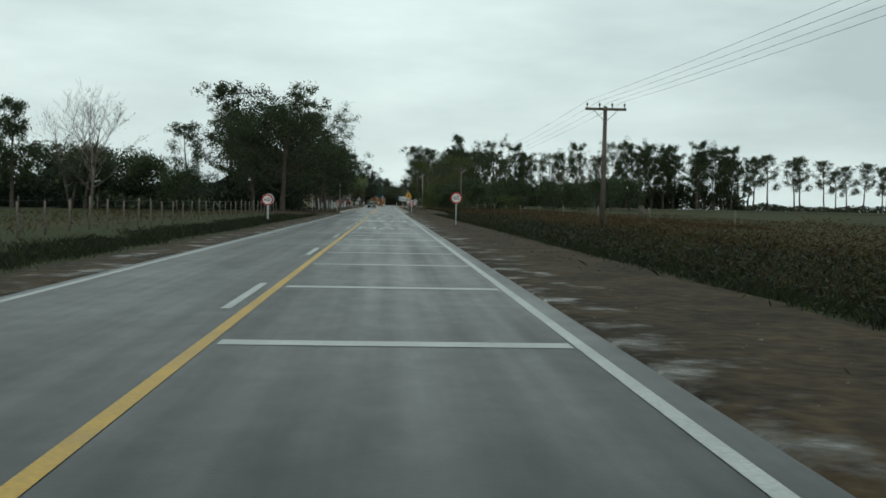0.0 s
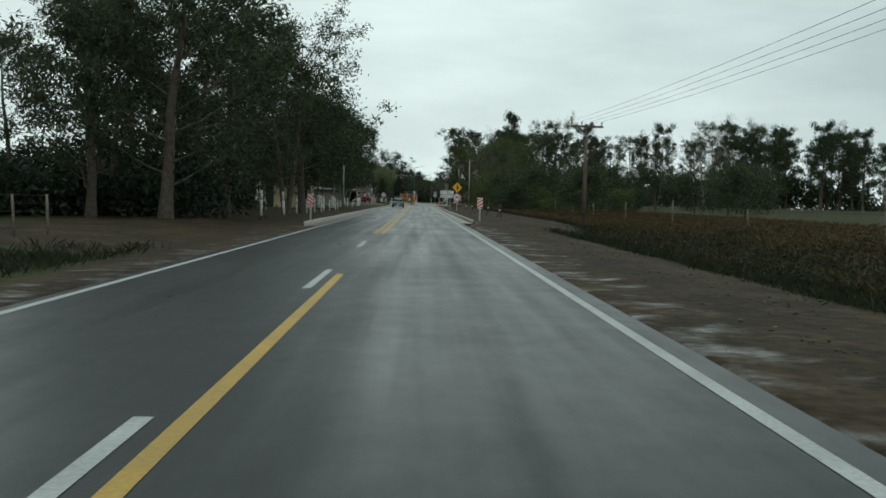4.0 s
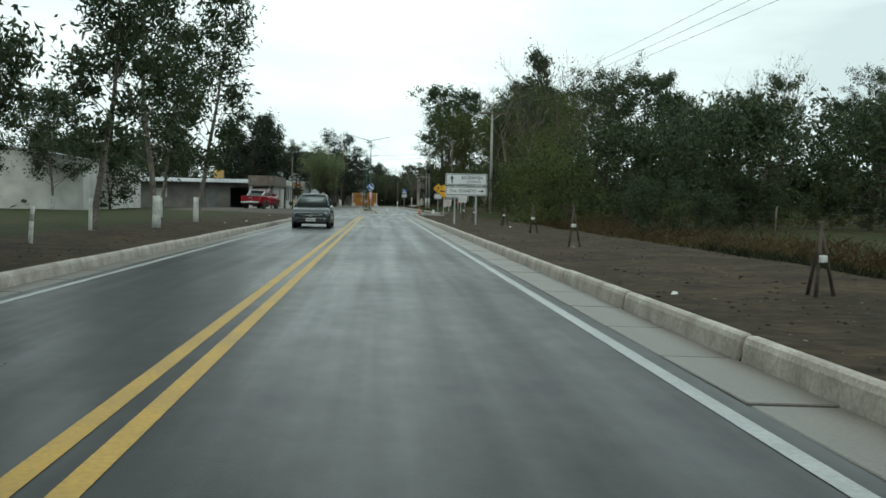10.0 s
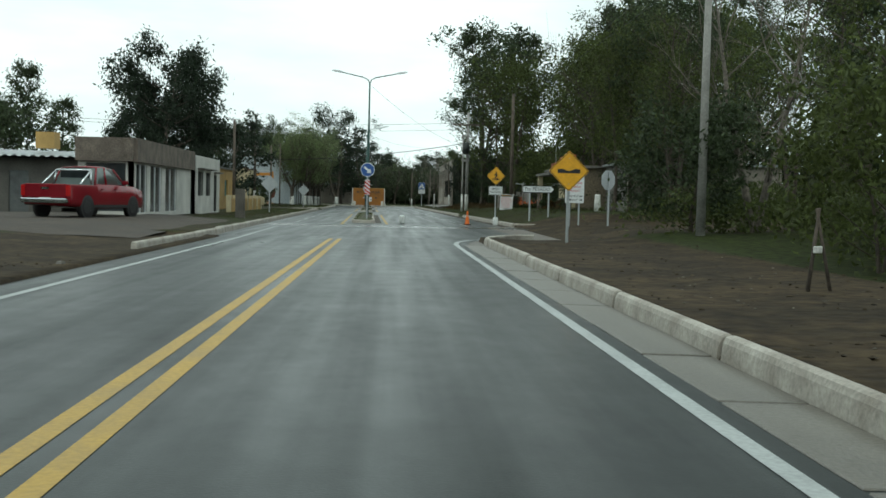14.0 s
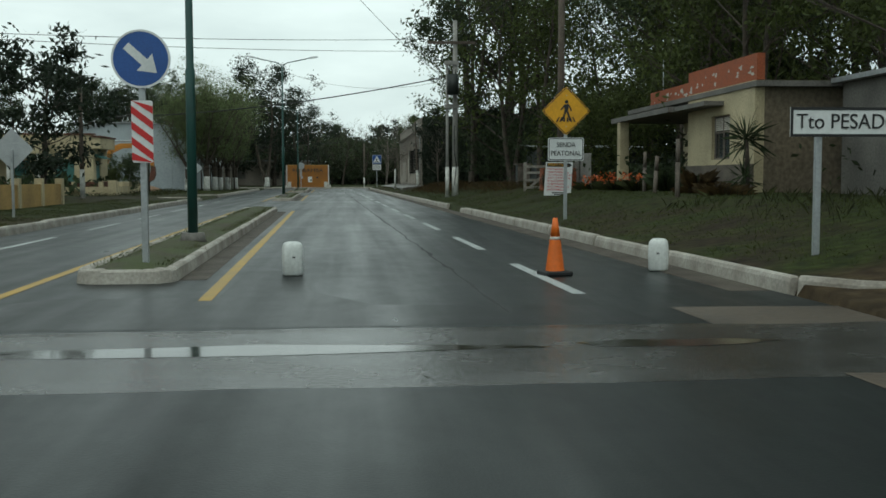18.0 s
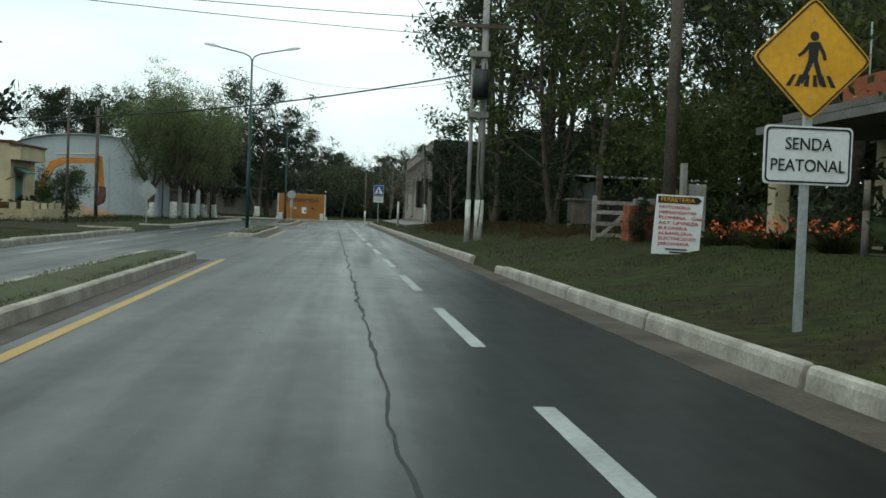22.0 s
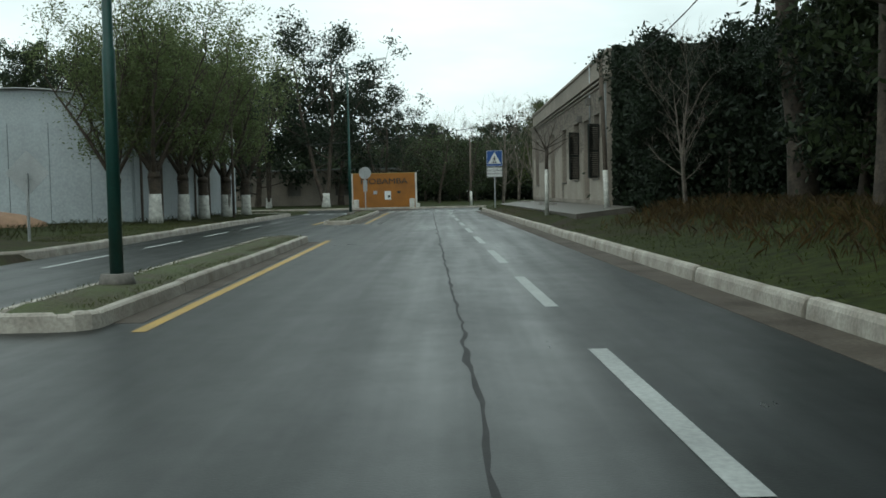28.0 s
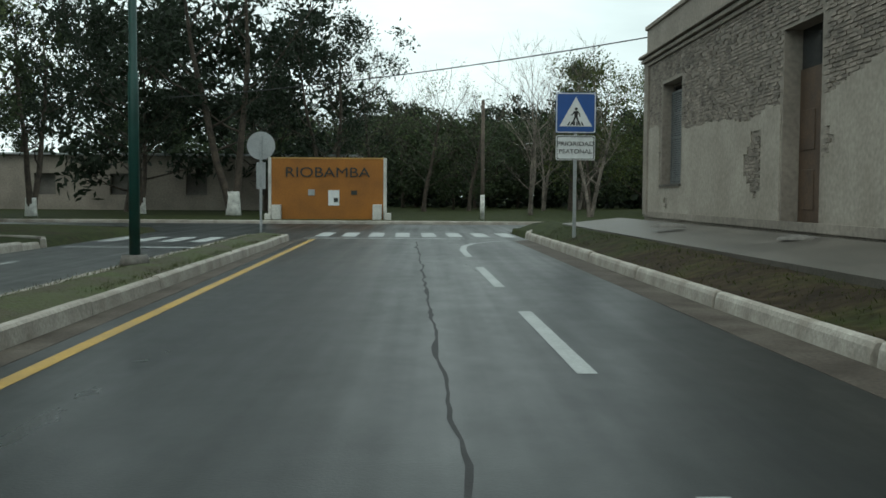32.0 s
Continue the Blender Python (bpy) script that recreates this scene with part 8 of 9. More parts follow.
for x, y in ((-13.2, 150.2), (-15.5, 151.4)):
    bt = thing("concrete_trough", "low grey concrete trough under the trees", "trough", pose(x, y, 0.15))
    bm = bmesh.new()
    box(bm, (0, 0, 0.35), (1.9, 0.9, 0.7))
    part("body", bm, M_GREYWALL, bt)
    bm = bmesh.new()
    box(bm, (0, 0, 0.72), (1.6, 0.6, 0.02))
    part("water", bm, M_WATER, bt)
ws = thing("white_shed", "large white shed behind the painted trees", "shed", pose(-35.9, 252.0, 0.1))
bm = bmesh.new()
prism(bm, [(0, 0), (13.5, 0), (13.5, 3.9), (6.75, 4.9), (0, 3.9)], 0.2)
part("front_wall", bm, M_WHITEWALL, ws)
bm = bmesh.new()
box(bm, (13.4, 9.2, 1.95), (0.2, 18.0, 3.9))
part("side_wall", bm, M_WHITEWALL, ws)
bm = bmesh.new()
box(bm, (0.1, 9.2, 1.95), (0.2, 18.0, 3.9))
part("side_wall", bm, M_WHITEWALL, ws)
for sx, x0, x1, z0_, z1_ in ((1, -0.3, 6.75, 3.88, 4.95), (1, 6.75, 13.8, 4.95, 3.88)):
    bm = bmesh.new()
    q = [bm.verts.new(p_) for p_ in ((x0, -0.3, z0_), (x1, -0.3, z1_), (x1, 18.4, z1_), (x0, 18.4, z0_))]
    bm.faces.new(q)
    rr_ = part("roof_slope", bm, M_SHEET, ws)
    rr_.modifiers.new("thick", 'SOLIDIFY').thickness = 0.05
bm = bmesh.new()
box(bm, (4.5, -0.03, 1.4), (3.4, 0.06, 2.8))
part("sliding_door", bm, M_SHUTGREY, ws)

# building behind the wall at the end, through the trees
eb = thing("far_building", "pale low building behind the trees", "house", pose(-44.0, 424.0, 0.2))
wall_with_holes(eb, "front_wall", 40.0, 3.6, 0.3, [(4 + 5 * i, 5.4 + 5 * i, 1.0, 2.4) for i in range(7)], M_PLASTER)
bm = bmesh.new()
box(bm, (20, 4.2, 1.8), (40, 7.6, 3.58))
part("body", bm, M_GREYWALL, eb)
bm = bmesh.new()
box(bm, (20, 4.0, 3.68), (41, 8.6, 0.12))
part("roof", bm, M_SHEET, eb)


# ---- the town's name wall ----
nw = thing("town_name_wall", "orange wall with the town's name in raised letters", "monument wall", pose(-3.68, 404.0, 0.08))
bm = bmesh.new()
box(bm, (0, 0.15, 1.43), (5.25, 0.3, 2.9))
bmesh.ops.bevel(bm, geom=bm.edges[:], offset=0.015, segments=1, affect='EDGES')
part("wall", bm, M_ORANGE, nw)
for x in (-2.70, 2.70):
    bm = bmesh.new()
    box(bm, (x, 0.15, 1.45), (0.14, 0.36, 2.95))
    part("white_edge", bm, M_WHITEWALL, nw, "white edge pillar")
bm = bmesh.new()
box(bm, (0, 0.15, 2.91), (5.5, 0.34, 0.06))
part("coping", bm, M_OCHRE, nw)
lettering("name", "RIOBAMBA", 0.66, M_SHUT, nw, 0.0, -0.035, 2.22, "grey metal letters RIOBAMBA", width=3.95)
for x, w, h, m_ in ((-0.75, 0.3, 0.28, M_STEEL), (0.3, 0.52, 0.72, M_SIGNW), (1.25, 0.28, 0.2, M_SHUT)):
    bm = bmesh.new()
    box(bm, (x, -0.015, 1.3 if w < 0.4 else 1.05), (w, 0.03, h))
    part("plaque", bm, m_, nw)
bm = bmesh.new()
box(bm, (0.4, -0.032, 0.95), (0.2, 0.01, 0.2))
part("plaque_stain", bm, M_SHUT, nw)
for x, h in ((-2.35, 0.72), (2.35, 0.75), (-2.75, 0.3), (2.85, 0.35)):
    bm = bmesh.new()
    box(bm, (x, -0.25, h / 2), (0.42 if h > 0.5 else 0.3, 0.42 if h > 0.5 else 0.3, h))
    bmesh.ops.bevel(bm, geom=bm.edges[:], offset=0.02, segments=1, affect='EDGES')
    part("white_block", bm, M_WHITEWALL, nw, "white plinth block")


# ---- gate, hut, garden bits on the right ----
gt = thing("field_gate", "weathered grey field gate with a diagonal brace", "gate", pose(8.45, 311.2, 0.62, 0, 0, 4))
for x in (0.0, 1.25):
    bm = bmesh.new()
    box(bm, (x, 0, 0.6), (0.1, 0.1, 1.35))
    part("gate_post", bm, M_GATE, gt)
for z in (0.25, 0.55, 0.85, 1.1):
    bm = bmesh.new()
    box(bm, (0.62, -0.02, z), (1.2, 0.03, 0.1))
    part("rail", bm, M_GATE, gt)
bm = bmesh.new()
prism(bm, [(0.08, 0.2), (0.2, 0.2), (1.2, 1.05), (1.2, 1.15), (1.1, 1.15)], 0.03, Matrix.Translation((0, -0.06, 0)))
part("brace", bm, M_GATE, gt)
bk = thing("block_stack", "stack of orange hollow blocks topped with grey ones", "block stack", pose(9.35, 308.8, 0.66))
random.seed(9)
bm = bmesh.new()
box(bm, (0, 0, 0), (0.325, 0.19, 0.192))
bmesh.ops.bevel(bm, geom=bm.edges[:], offset=0.008, segments=1, affect='EDGES')
blk = bpy.data.meshes.new("hollow_block")
bm.to_mesh(blk)
bm.free()
blk.materials.append(M_BLOCK)
for r_ in range(5):
    for d_ in range(3):
        for i in range(4):
            ob = new("hollow_block", blk)
            ob.parent = bk
            ob.matrix_basis = pose(-0.5 + 0.333 * i + random.uniform(-0.012, 0.012), 0.2 * d_ + random.uniform(-0.012, 0.012), 0.09 + 0.197 * r_, 0, 0, random.uniform(-2, 2))
for x, y, z, w, h in ((0.45, 0.1, 1.09, 0.38, 0.2), (0.42, 0.15, 1.29, 0.26, 0.2), (0.0, 0.1, 1.07, 0.3, 0.17), (-0.36, 0.12, 1.06, 0.26, 0.16), (1.1, 0.3, 0.75, 0.42, 1.6), (0.78, 0.35, 1.0, 0.12, 2.1)):
    bm = bmesh.new()
    box(bm, (x, y, z), (w, 0.22, h), random.uniform(-4, 4))
    bmesh.ops.bevel(bm, geom=bm.edges[:], offset=0.012, segments=1, affect='EDGES')
    part("rough_post" if h > 1 else "grey_block", bm, M_CONCPOLE if h > 1 else M_GREYWALL, bk)
ht = thing("timber_hutch", "small grey plank hutch on posts", "hutch", pose(9.55, 318.0, 0.75) @ Matrix.Diagonal((0.66, 1, 1, 1)))
for i in range(6):
    bm = bmesh.new()
    box(bm, (-0.38 + 0.15 * i, -0.3, 0.75), (0.13, 0.03, 0.75))
    part("plank", bm, M_TIMBER, ht)
bm = bmesh.new()
box(bm, (0, 0, 0.75), (0.9, 0.56, 0.74))
part("body", bm, M_SHUT, ht)
for x in (-0.4, 0.4):
    bm = bmesh.new()
    box(bm, (x, 0, 0.15), (0.1, 0.5, 0.6))
    part("leg", bm, M_TIMBER, ht)
bm = bmesh.new()
box(bm, (0, 0, 1.16), (1.1, 0.8, 0.06))
part("lid", bm, M_TIMBER, ht)
sd = thing("dark_shed", "dark open shed under the trees", "shed", pose(11.2, 322.5, 0.7))
bm = bmesh.new()
box(bm, (2.6, 2.0, 1.0), (5.2, 3.6, 2.0))
part("body", bm, M_SHUT, sd)
zinc(sd, -0.3, 5.6, -0.5, 4.2, 2.15, 2.4, 0.3, 0.03)


def clump(name, x, y, z, label, material, n, h, spread, w, seed, cat="plant", extra=None):
    """A plant of many sword-shaped leaves from one root."""
    rnd = random.Random(seed)
    p_ = thing(name, label, cat, pose(x, y, z))
    bm = bmesh.new()
    for i in range(n):
        a_ = rnd.uniform(0, 6.28)
        out = rnd.uniform(0.2, 1.0) * spread
        hh = h * rnd.uniform(0.6, 1.1)
        d_ = Vector((math.cos(a_), math.sin(a_), 0))
        s2 = Vector((-d_.y, d_.x, 0)) * w
        b0 = d_ * out * 0.15
        m1 = d_ * out * 0.55 + Vector((0, 0, hh * 0.75))
        e1 = d_ * out * 1.1 + Vector((0, 0, hh * rnd.uniform(0.6, 1.0)))
        v_ = [bm.verts.new(q) for q in (b0 - s2, b0 + s2, m1 + s2 * 0.8, e1, m1 - s2 * 0.8)]
        bm.faces.new(v_)
    part("foliage", bm, material, p_)
    if extra:
        bm = bmesh.new()
        for i in range(extra):
            a_ = rnd.uniform(0, 6.28)
            r_ = rnd.uniform(0.1, 1.0) * spread
            c_ = Vector((math.cos(a_) * r_, math.sin(a_) * r_, h * rnd.uniform(0.75, 1.25)))
            for k in range(5):
                o_ = Vector((rnd.uniform(-1, 1), rnd.uniform(-1, 1), rnd.uniform(-1, 1))) * 0.07
                v_ = [bm.verts.new(c_ + o_ + Vector((rnd.uniform(-1, 1), rnd.uniform(-1, 1), rnd.uniform(-1, 1))) * 0.055) for _ in range(3)]
                bm.faces.new(v_)
        part("blossom", bm, M_FLOWER, p_, "bright orange flowers")
    return p_


clump("flower_bed", 10.0, 303.2, 0.7, "clump of green leaves with orange flowers", M_GRASS, 90, 0.55, 0.8, 0.02, 1, "flowers", 26)
clump("flower_bed", 9.6, 304.6, 0.65, "clump of green leaves with orange flowers", M_GRASS, 80, 0.5, 0.7, 0.02, 2, "flowers", 22)
clump("flower_bed", 10.4, 301.8, 0.75, "clump of green leaves with orange flowers", M_GRASS, 80, 0.5, 0.7, 0.02, 3, "flowers", 16)
yc = thing("yucca", "tall yucca with a leaning trunk and thin sword-shaped leaves", "plant", pose(10.8, 294.0, 0.72))
rnd = random.Random(4)
part("trunk", tube(tube(bmesh.new(), (0, 0, -0.1), (0.05, 0.04, 0.7), 0.09, 0.07, 8), (0.05, 0.04, 0.68), (0.02, 0.1, 1.45), 0.07, 0.06, 8), M_BARK, yc)
for hx, hy, hz, n, ln in ((0.02, 0.1, 1.45, 80, 0.85), (-0.15, -0.25, 0.55, 46, 0.6)):
    bm = bmesh.new()
    for i in range(n):
        a_, up = rnd.uniform(0, 6.28), rnd.uniform(-0.7, 1.35)
        d_ = Vector((math.cos(a_) * math.cos(up), math.sin(a_) * math.cos(up), math.sin(up)))
        s2 = Vector((-math.sin(a_), math.cos(a_), 0)) * 0.017
        c_ = Vector((hx, hy, hz + rnd.uniform(-0.16, 0.1)))
        q = ln * rnd.uniform(0.6, 1.1)
        e_ = c_ + d_ * q - Vector((0, 0, 0.12 * q * math.cos(up)))
        bm.faces.new([bm.verts.new(v) for v in (c_ - s2 * 0.6, c_ + s2 * 0.6, c_ + d_ * q * 0.55 + s2, e_, c_ + d_ * q * 0.55 - s2)])
    part("leaf_head", bm, M_EUCA, yc)
clump("dry_shrub", 10.3, 294.6, 0.72, "heap of brown dry grass at the foot of the house", M_DRY, 260, 0.45, 0.6, 0.006, 21)
clump("dry_shrub", 10.1, 296.0, 0.72, "low tuft of brown dry grass", M_DRY, 160, 0.35, 0.5, 0.006, 22)
clump("dry_shrub", 9.9, 293.0, 0.70, "spreading heap of brown dry grass", M_DRY, 260, 0.4, 0.7, 0.006, 23)
clump("leafy_plant", 10.6, 299.6, 0.8, "dark leafy plant before the porch", M_EUCA, 90, 0.8, 0.7, 0.05, 6)
clump("leafy_plant", 10.9, 297.8, 0.8, "dark leafy plant under the window", M_EUCA, 60, 0.6, 0.5, 0.04, 7)
clump("dry_shrub", 10.6, 296.8, 0.75, "brown dry shrub under the window", M_DRY, 110, 0.75, 0.6, 0.008, 8)
plant("pine", 9.0, 308.0, 0.10, z=0.65, sz=0.085)
for i, (x, y) in enumerate(((9.6, 297.4), (10.2, 300.4), (9.1, 294.0))):
    small_post(x, y, 1.0 + 0.2 * i, 0.06, M_TIMBER, "dark weathered fence post in the garden", lean=random.uniform(-4, 4), group="garden posts")
for k, (x, y, s_) in enumerate(((5.35, 355.9, 0.95),)):
    sap = thing("sapling", "bare sapling with a whitewashed stem", "tree", pose(x, y, 0.42, 0, 0, 70 * k) @ Matrix.Scale(s_, 4))
    rnd = random.Random(k + 50)
    bm = bmesh.new()
    tube(bm, (0, 0, 1.7), (0.03, 0.02, 2.5), 0.07, 0.06, 8)
    for j in range(9):
        a_ = j * 0.8 + rnd.random()
        p0 = Vector((0.03, 0.02, 2.25 + 0.04 * j))
        d_ = Vector((math.cos(a_) * 0.8, math.sin(a_) * 0.8, rnd.uniform(0.2, 1.2))).normalized()
        p1 = p0 + d_ * rnd.uniform(0.7, 1.3)
        part("limb", tube(bmesh.new(), p0, p1, 0.022, 0.01, 5), M_BARK, sap)
        for q in range(4):
            e_ = p0.lerp(p1, rnd.uniform(0.4, 1.0))
            tube(bm, e_, e_ + (d_ + Vector((rnd.uniform(-1, 1), rnd.uniform(-1, 1), rnd.uniform(-0.3, 1)))).normalized() * rnd.uniform(0.3, 0.7), 0.009, 0.004, 4)
    tagged(part("twigs", bm, M_BARK, sap), "fine bare twigs", kind="stuff")
    bm = bmesh.new()
    tube(bm, (0, 0, -0.1), (0, 0, 1.7), 0.085, 0.07, 8)
    part("stem", bm, M_WASH, sap, "whitewashed stem")


plant("bare", 8.05, 345.4, 0.42)


# ---- things on the road ----
cn = thing("traffic_cone", "worn orange traffic cone with a pale band", "traffic cone", pose(3.83, 283.05, 0.0))
bm = bmesh.new()
box(bm, (0, 0, 0.03), (0.36, 0.36, 0.06), 12)
bmesh.ops.bevel(bm, geom=bm.edges[:], offset=0.015, segments=1, affect='EDGES')
part("base", bm, M_RUBBER, cn)
bm = bmesh.new()
tube(bm, (0, 0, 0.05), (0, 0, 0.46), 0.125, 0.07, 18, False)
tube(bm, (0, 0, 0.50), (0, 0, 0.74), 0.065, 0.03, 18, True)
part("body", bm, M_CONE, cn)
bm = bmesh.new()
tube(bm, (0, 0, 0.46), (0, 0, 0.50), 0.071, 0.066, 18)
part("band", bm, M_FLAKE, cn, "dirty pale band")
for x, y, r in ((0.46, 283.4, 10), (5.34, 283.5, -20)):
    jg = thing("plastic_jug", "white plastic jerrycan standing on the asphalt", "jerrycan", pose(x, y, 0.003, 0, 0, r))
    bm = bmesh.new()
    rows_ = []
    for z_, k_ in ((0.0, 0.88), (0.025, 1.0), (0.2, 1.02), (0.34, 1.0), (0.395, 0.92), (0.425, 0.72), (0.435, 0.4)):
        rows_.append([bm.verts.new((q_[0] * k_, q_[1] * k_, z_)) for q_ in rounded(0.26, 0.24, 0.07)])
    for a_, b_ in zip(rows_, rows_[1:]):
        for q_ in range(len(a_)):
            bm.faces.new((a_[q_], a_[(q_ + 1) % len(a_)], b_[(q_ + 1) % len(a_)], b_[q_])).smooth = True
    bm.faces.new(rows_[0][::-1])
    bm.faces.new(rows_[-1])
    part("body", bm, M_JUG, jg)
    bm = bmesh.new()
    box(bm, (0.0, -0.122, 0.24), (0.035, 0.006, 0.02))
    part("mark", bm, M_SIGNK, jg)
bm = bmesh.new()
prism(bm, rounded(0.16, 0.9, 0.05, 0, 0.45), 0.16)
lg = obj("fallen_kerb", bm, M_KERB)
lg.matrix_basis = pose(8.6, 278.6, 0.12, 0, 84, -12)
tagged(lg, "broken kerb piece lying at the corner", "kerb piece")
bm = bmesh.new()
turned(bm, [(-0.3, 0.2), (0.35, 0.17), (0.86, 0.15)], 11)
lg = obj("painted_stump", bm, M_WASH)
lg.location = (11.0, 285.0, 0.9)
tagged(lg, "whitewashed stump under the trees", "stump")
random.seed(61)
for i in range(26):
    bm = bmesh.new()
    k = random.uniform(0.03, 0.09)
    box(bm, (0, 0, k * 0.2), (k * 2, k * 1.4, k * 0.6), random.uniform(0, 90), 0.7)
    ob = obj("litter_stone", bm, M_CONC if i % 3 else M_JUG)
    u_ = random.choice((random.uniform(2.9, 5.5), random.uniform(-8.5, -5.6)))
    y_ = random.uniform(128, 255)
    ob.location = (u_, y_, land(u_, y_))
    tagged(ob, "small loose stone on the dirt verge", "stone", "loose stones")


# ---- vehicles ----
def loft(bm, rows, close=True):
    """Skin a body over rows of points, one row for each station."""
    vs = [[bm.verts.new(p) for p in r] for r in rows]
    n = len(vs[0])
    for a, b in zip(vs, vs[1:]):
        for i in range(n if close else n - 1):
            f = bm.faces.new((a[i], a[(i + 1) % n], b[(i + 1) % n], b[i]))
            f.smooth = True
    if close:
        bm.faces.new(vs[0][::-1])
        bm.faces.new(vs[-1])
    bmesh.ops.recalc_face_normals(bm, faces=bm.faces)
    return bm


def body_row(y, hw, z0, zm, z1, top):
    """A body section: sill, waist and shoulder."""
    return [(-hw * 0.93, y, z0), (-hw, y, z0 + 0.10), (-hw, y, zm), (-hw * 0.95, y, z1 - 0.03), (-hw * top, y, z1), (hw * top, y, z1), (hw * 0.95, y, z1 - 0.03), (hw, y, zm), (hw, y, z0 + 0.10), (hw * 0.93, y, z0)]


def wheel(parent, x, y, r, w):
    bm = bmesh.new()
    prof = [(r * 0.62, -w / 2), (r * 0.93, -w / 2), (r, -w / 2 + 0.03), (r, w / 2 - 0.03), (r * 0.93, w / 2), (r * 0.62, w / 2)]
    n = 24
    rows = [[bm.verts.new((x + b, y + a * math.cos(2 * math.pi * i / n), r + a * math.sin(2 * math.pi * i / n))) for a, b in prof] for i in range(n)]
    for i in range(n):
        a, b = rows[i], rows[(i + 1) % n]
        for k in range(len(prof) - 1):
            f = bm.faces.new((a[k], a[k + 1], b[k + 1], b[k]))
            f.smooth = True
    bmesh.ops.recalc_face_normals(bm, faces=bm.faces)
    wh = part("wheel", bm, M_RUBBER, parent, "black rubber tyre")
    bm = bmesh.new()
    s = 1 if x > 0 else -1
    tube(bm, (x - s * 0.02, y, r), (x + s * (w / 2 - 0.03), y, r), r * 0.2, r * 0.16, 12)
    for k in range(5):
        a = 2 * math.pi * k / 5
        tube(bm, (x + s * (w / 2 - 0.05), y + r * 0.12 * math.cos(a), r + r * 0.12 * math.sin(a)), (x + s * (w / 2 - 0.04), y + r * 0.6 * math.cos(a), r + r * 0.6 * math.sin(a)), r * 0.09, r * 0.11, 6)
    tube(bm, (x + s * (w / 2 - 0.10), y, r), (x + s * (w / 2 - 0.02), y, r), r * 0.63, r * 0.65, 24, False)
    part("rim", bm, M_RIM, wh)
    bm = bmesh.new()
    tube(bm, (x - s * 0.05, y, r), (x, y, r), r * 0.6, r * 0.6, 20)
    part("brake_disc", bm, M_SHUT, wh)


def slab_part(name, pts, d, material, parent, label=""):
    """A flat pane through four corners, with a little thickness."""
    bm = bmesh.new()
    bm.faces.new([bm.verts.new(p) for p in pts])
    ob = part(name, bm, material, parent, label)
    so = ob.modifiers.new("thick", 'SOLIDIFY')
    so.thickness, so.offset = d, 0
    return ob


M_CARGLASS = mat("car_glass", (0.115, 0.138, 0.134, 1), 0.06, vary=0.1, bump=0, spec=0.9)


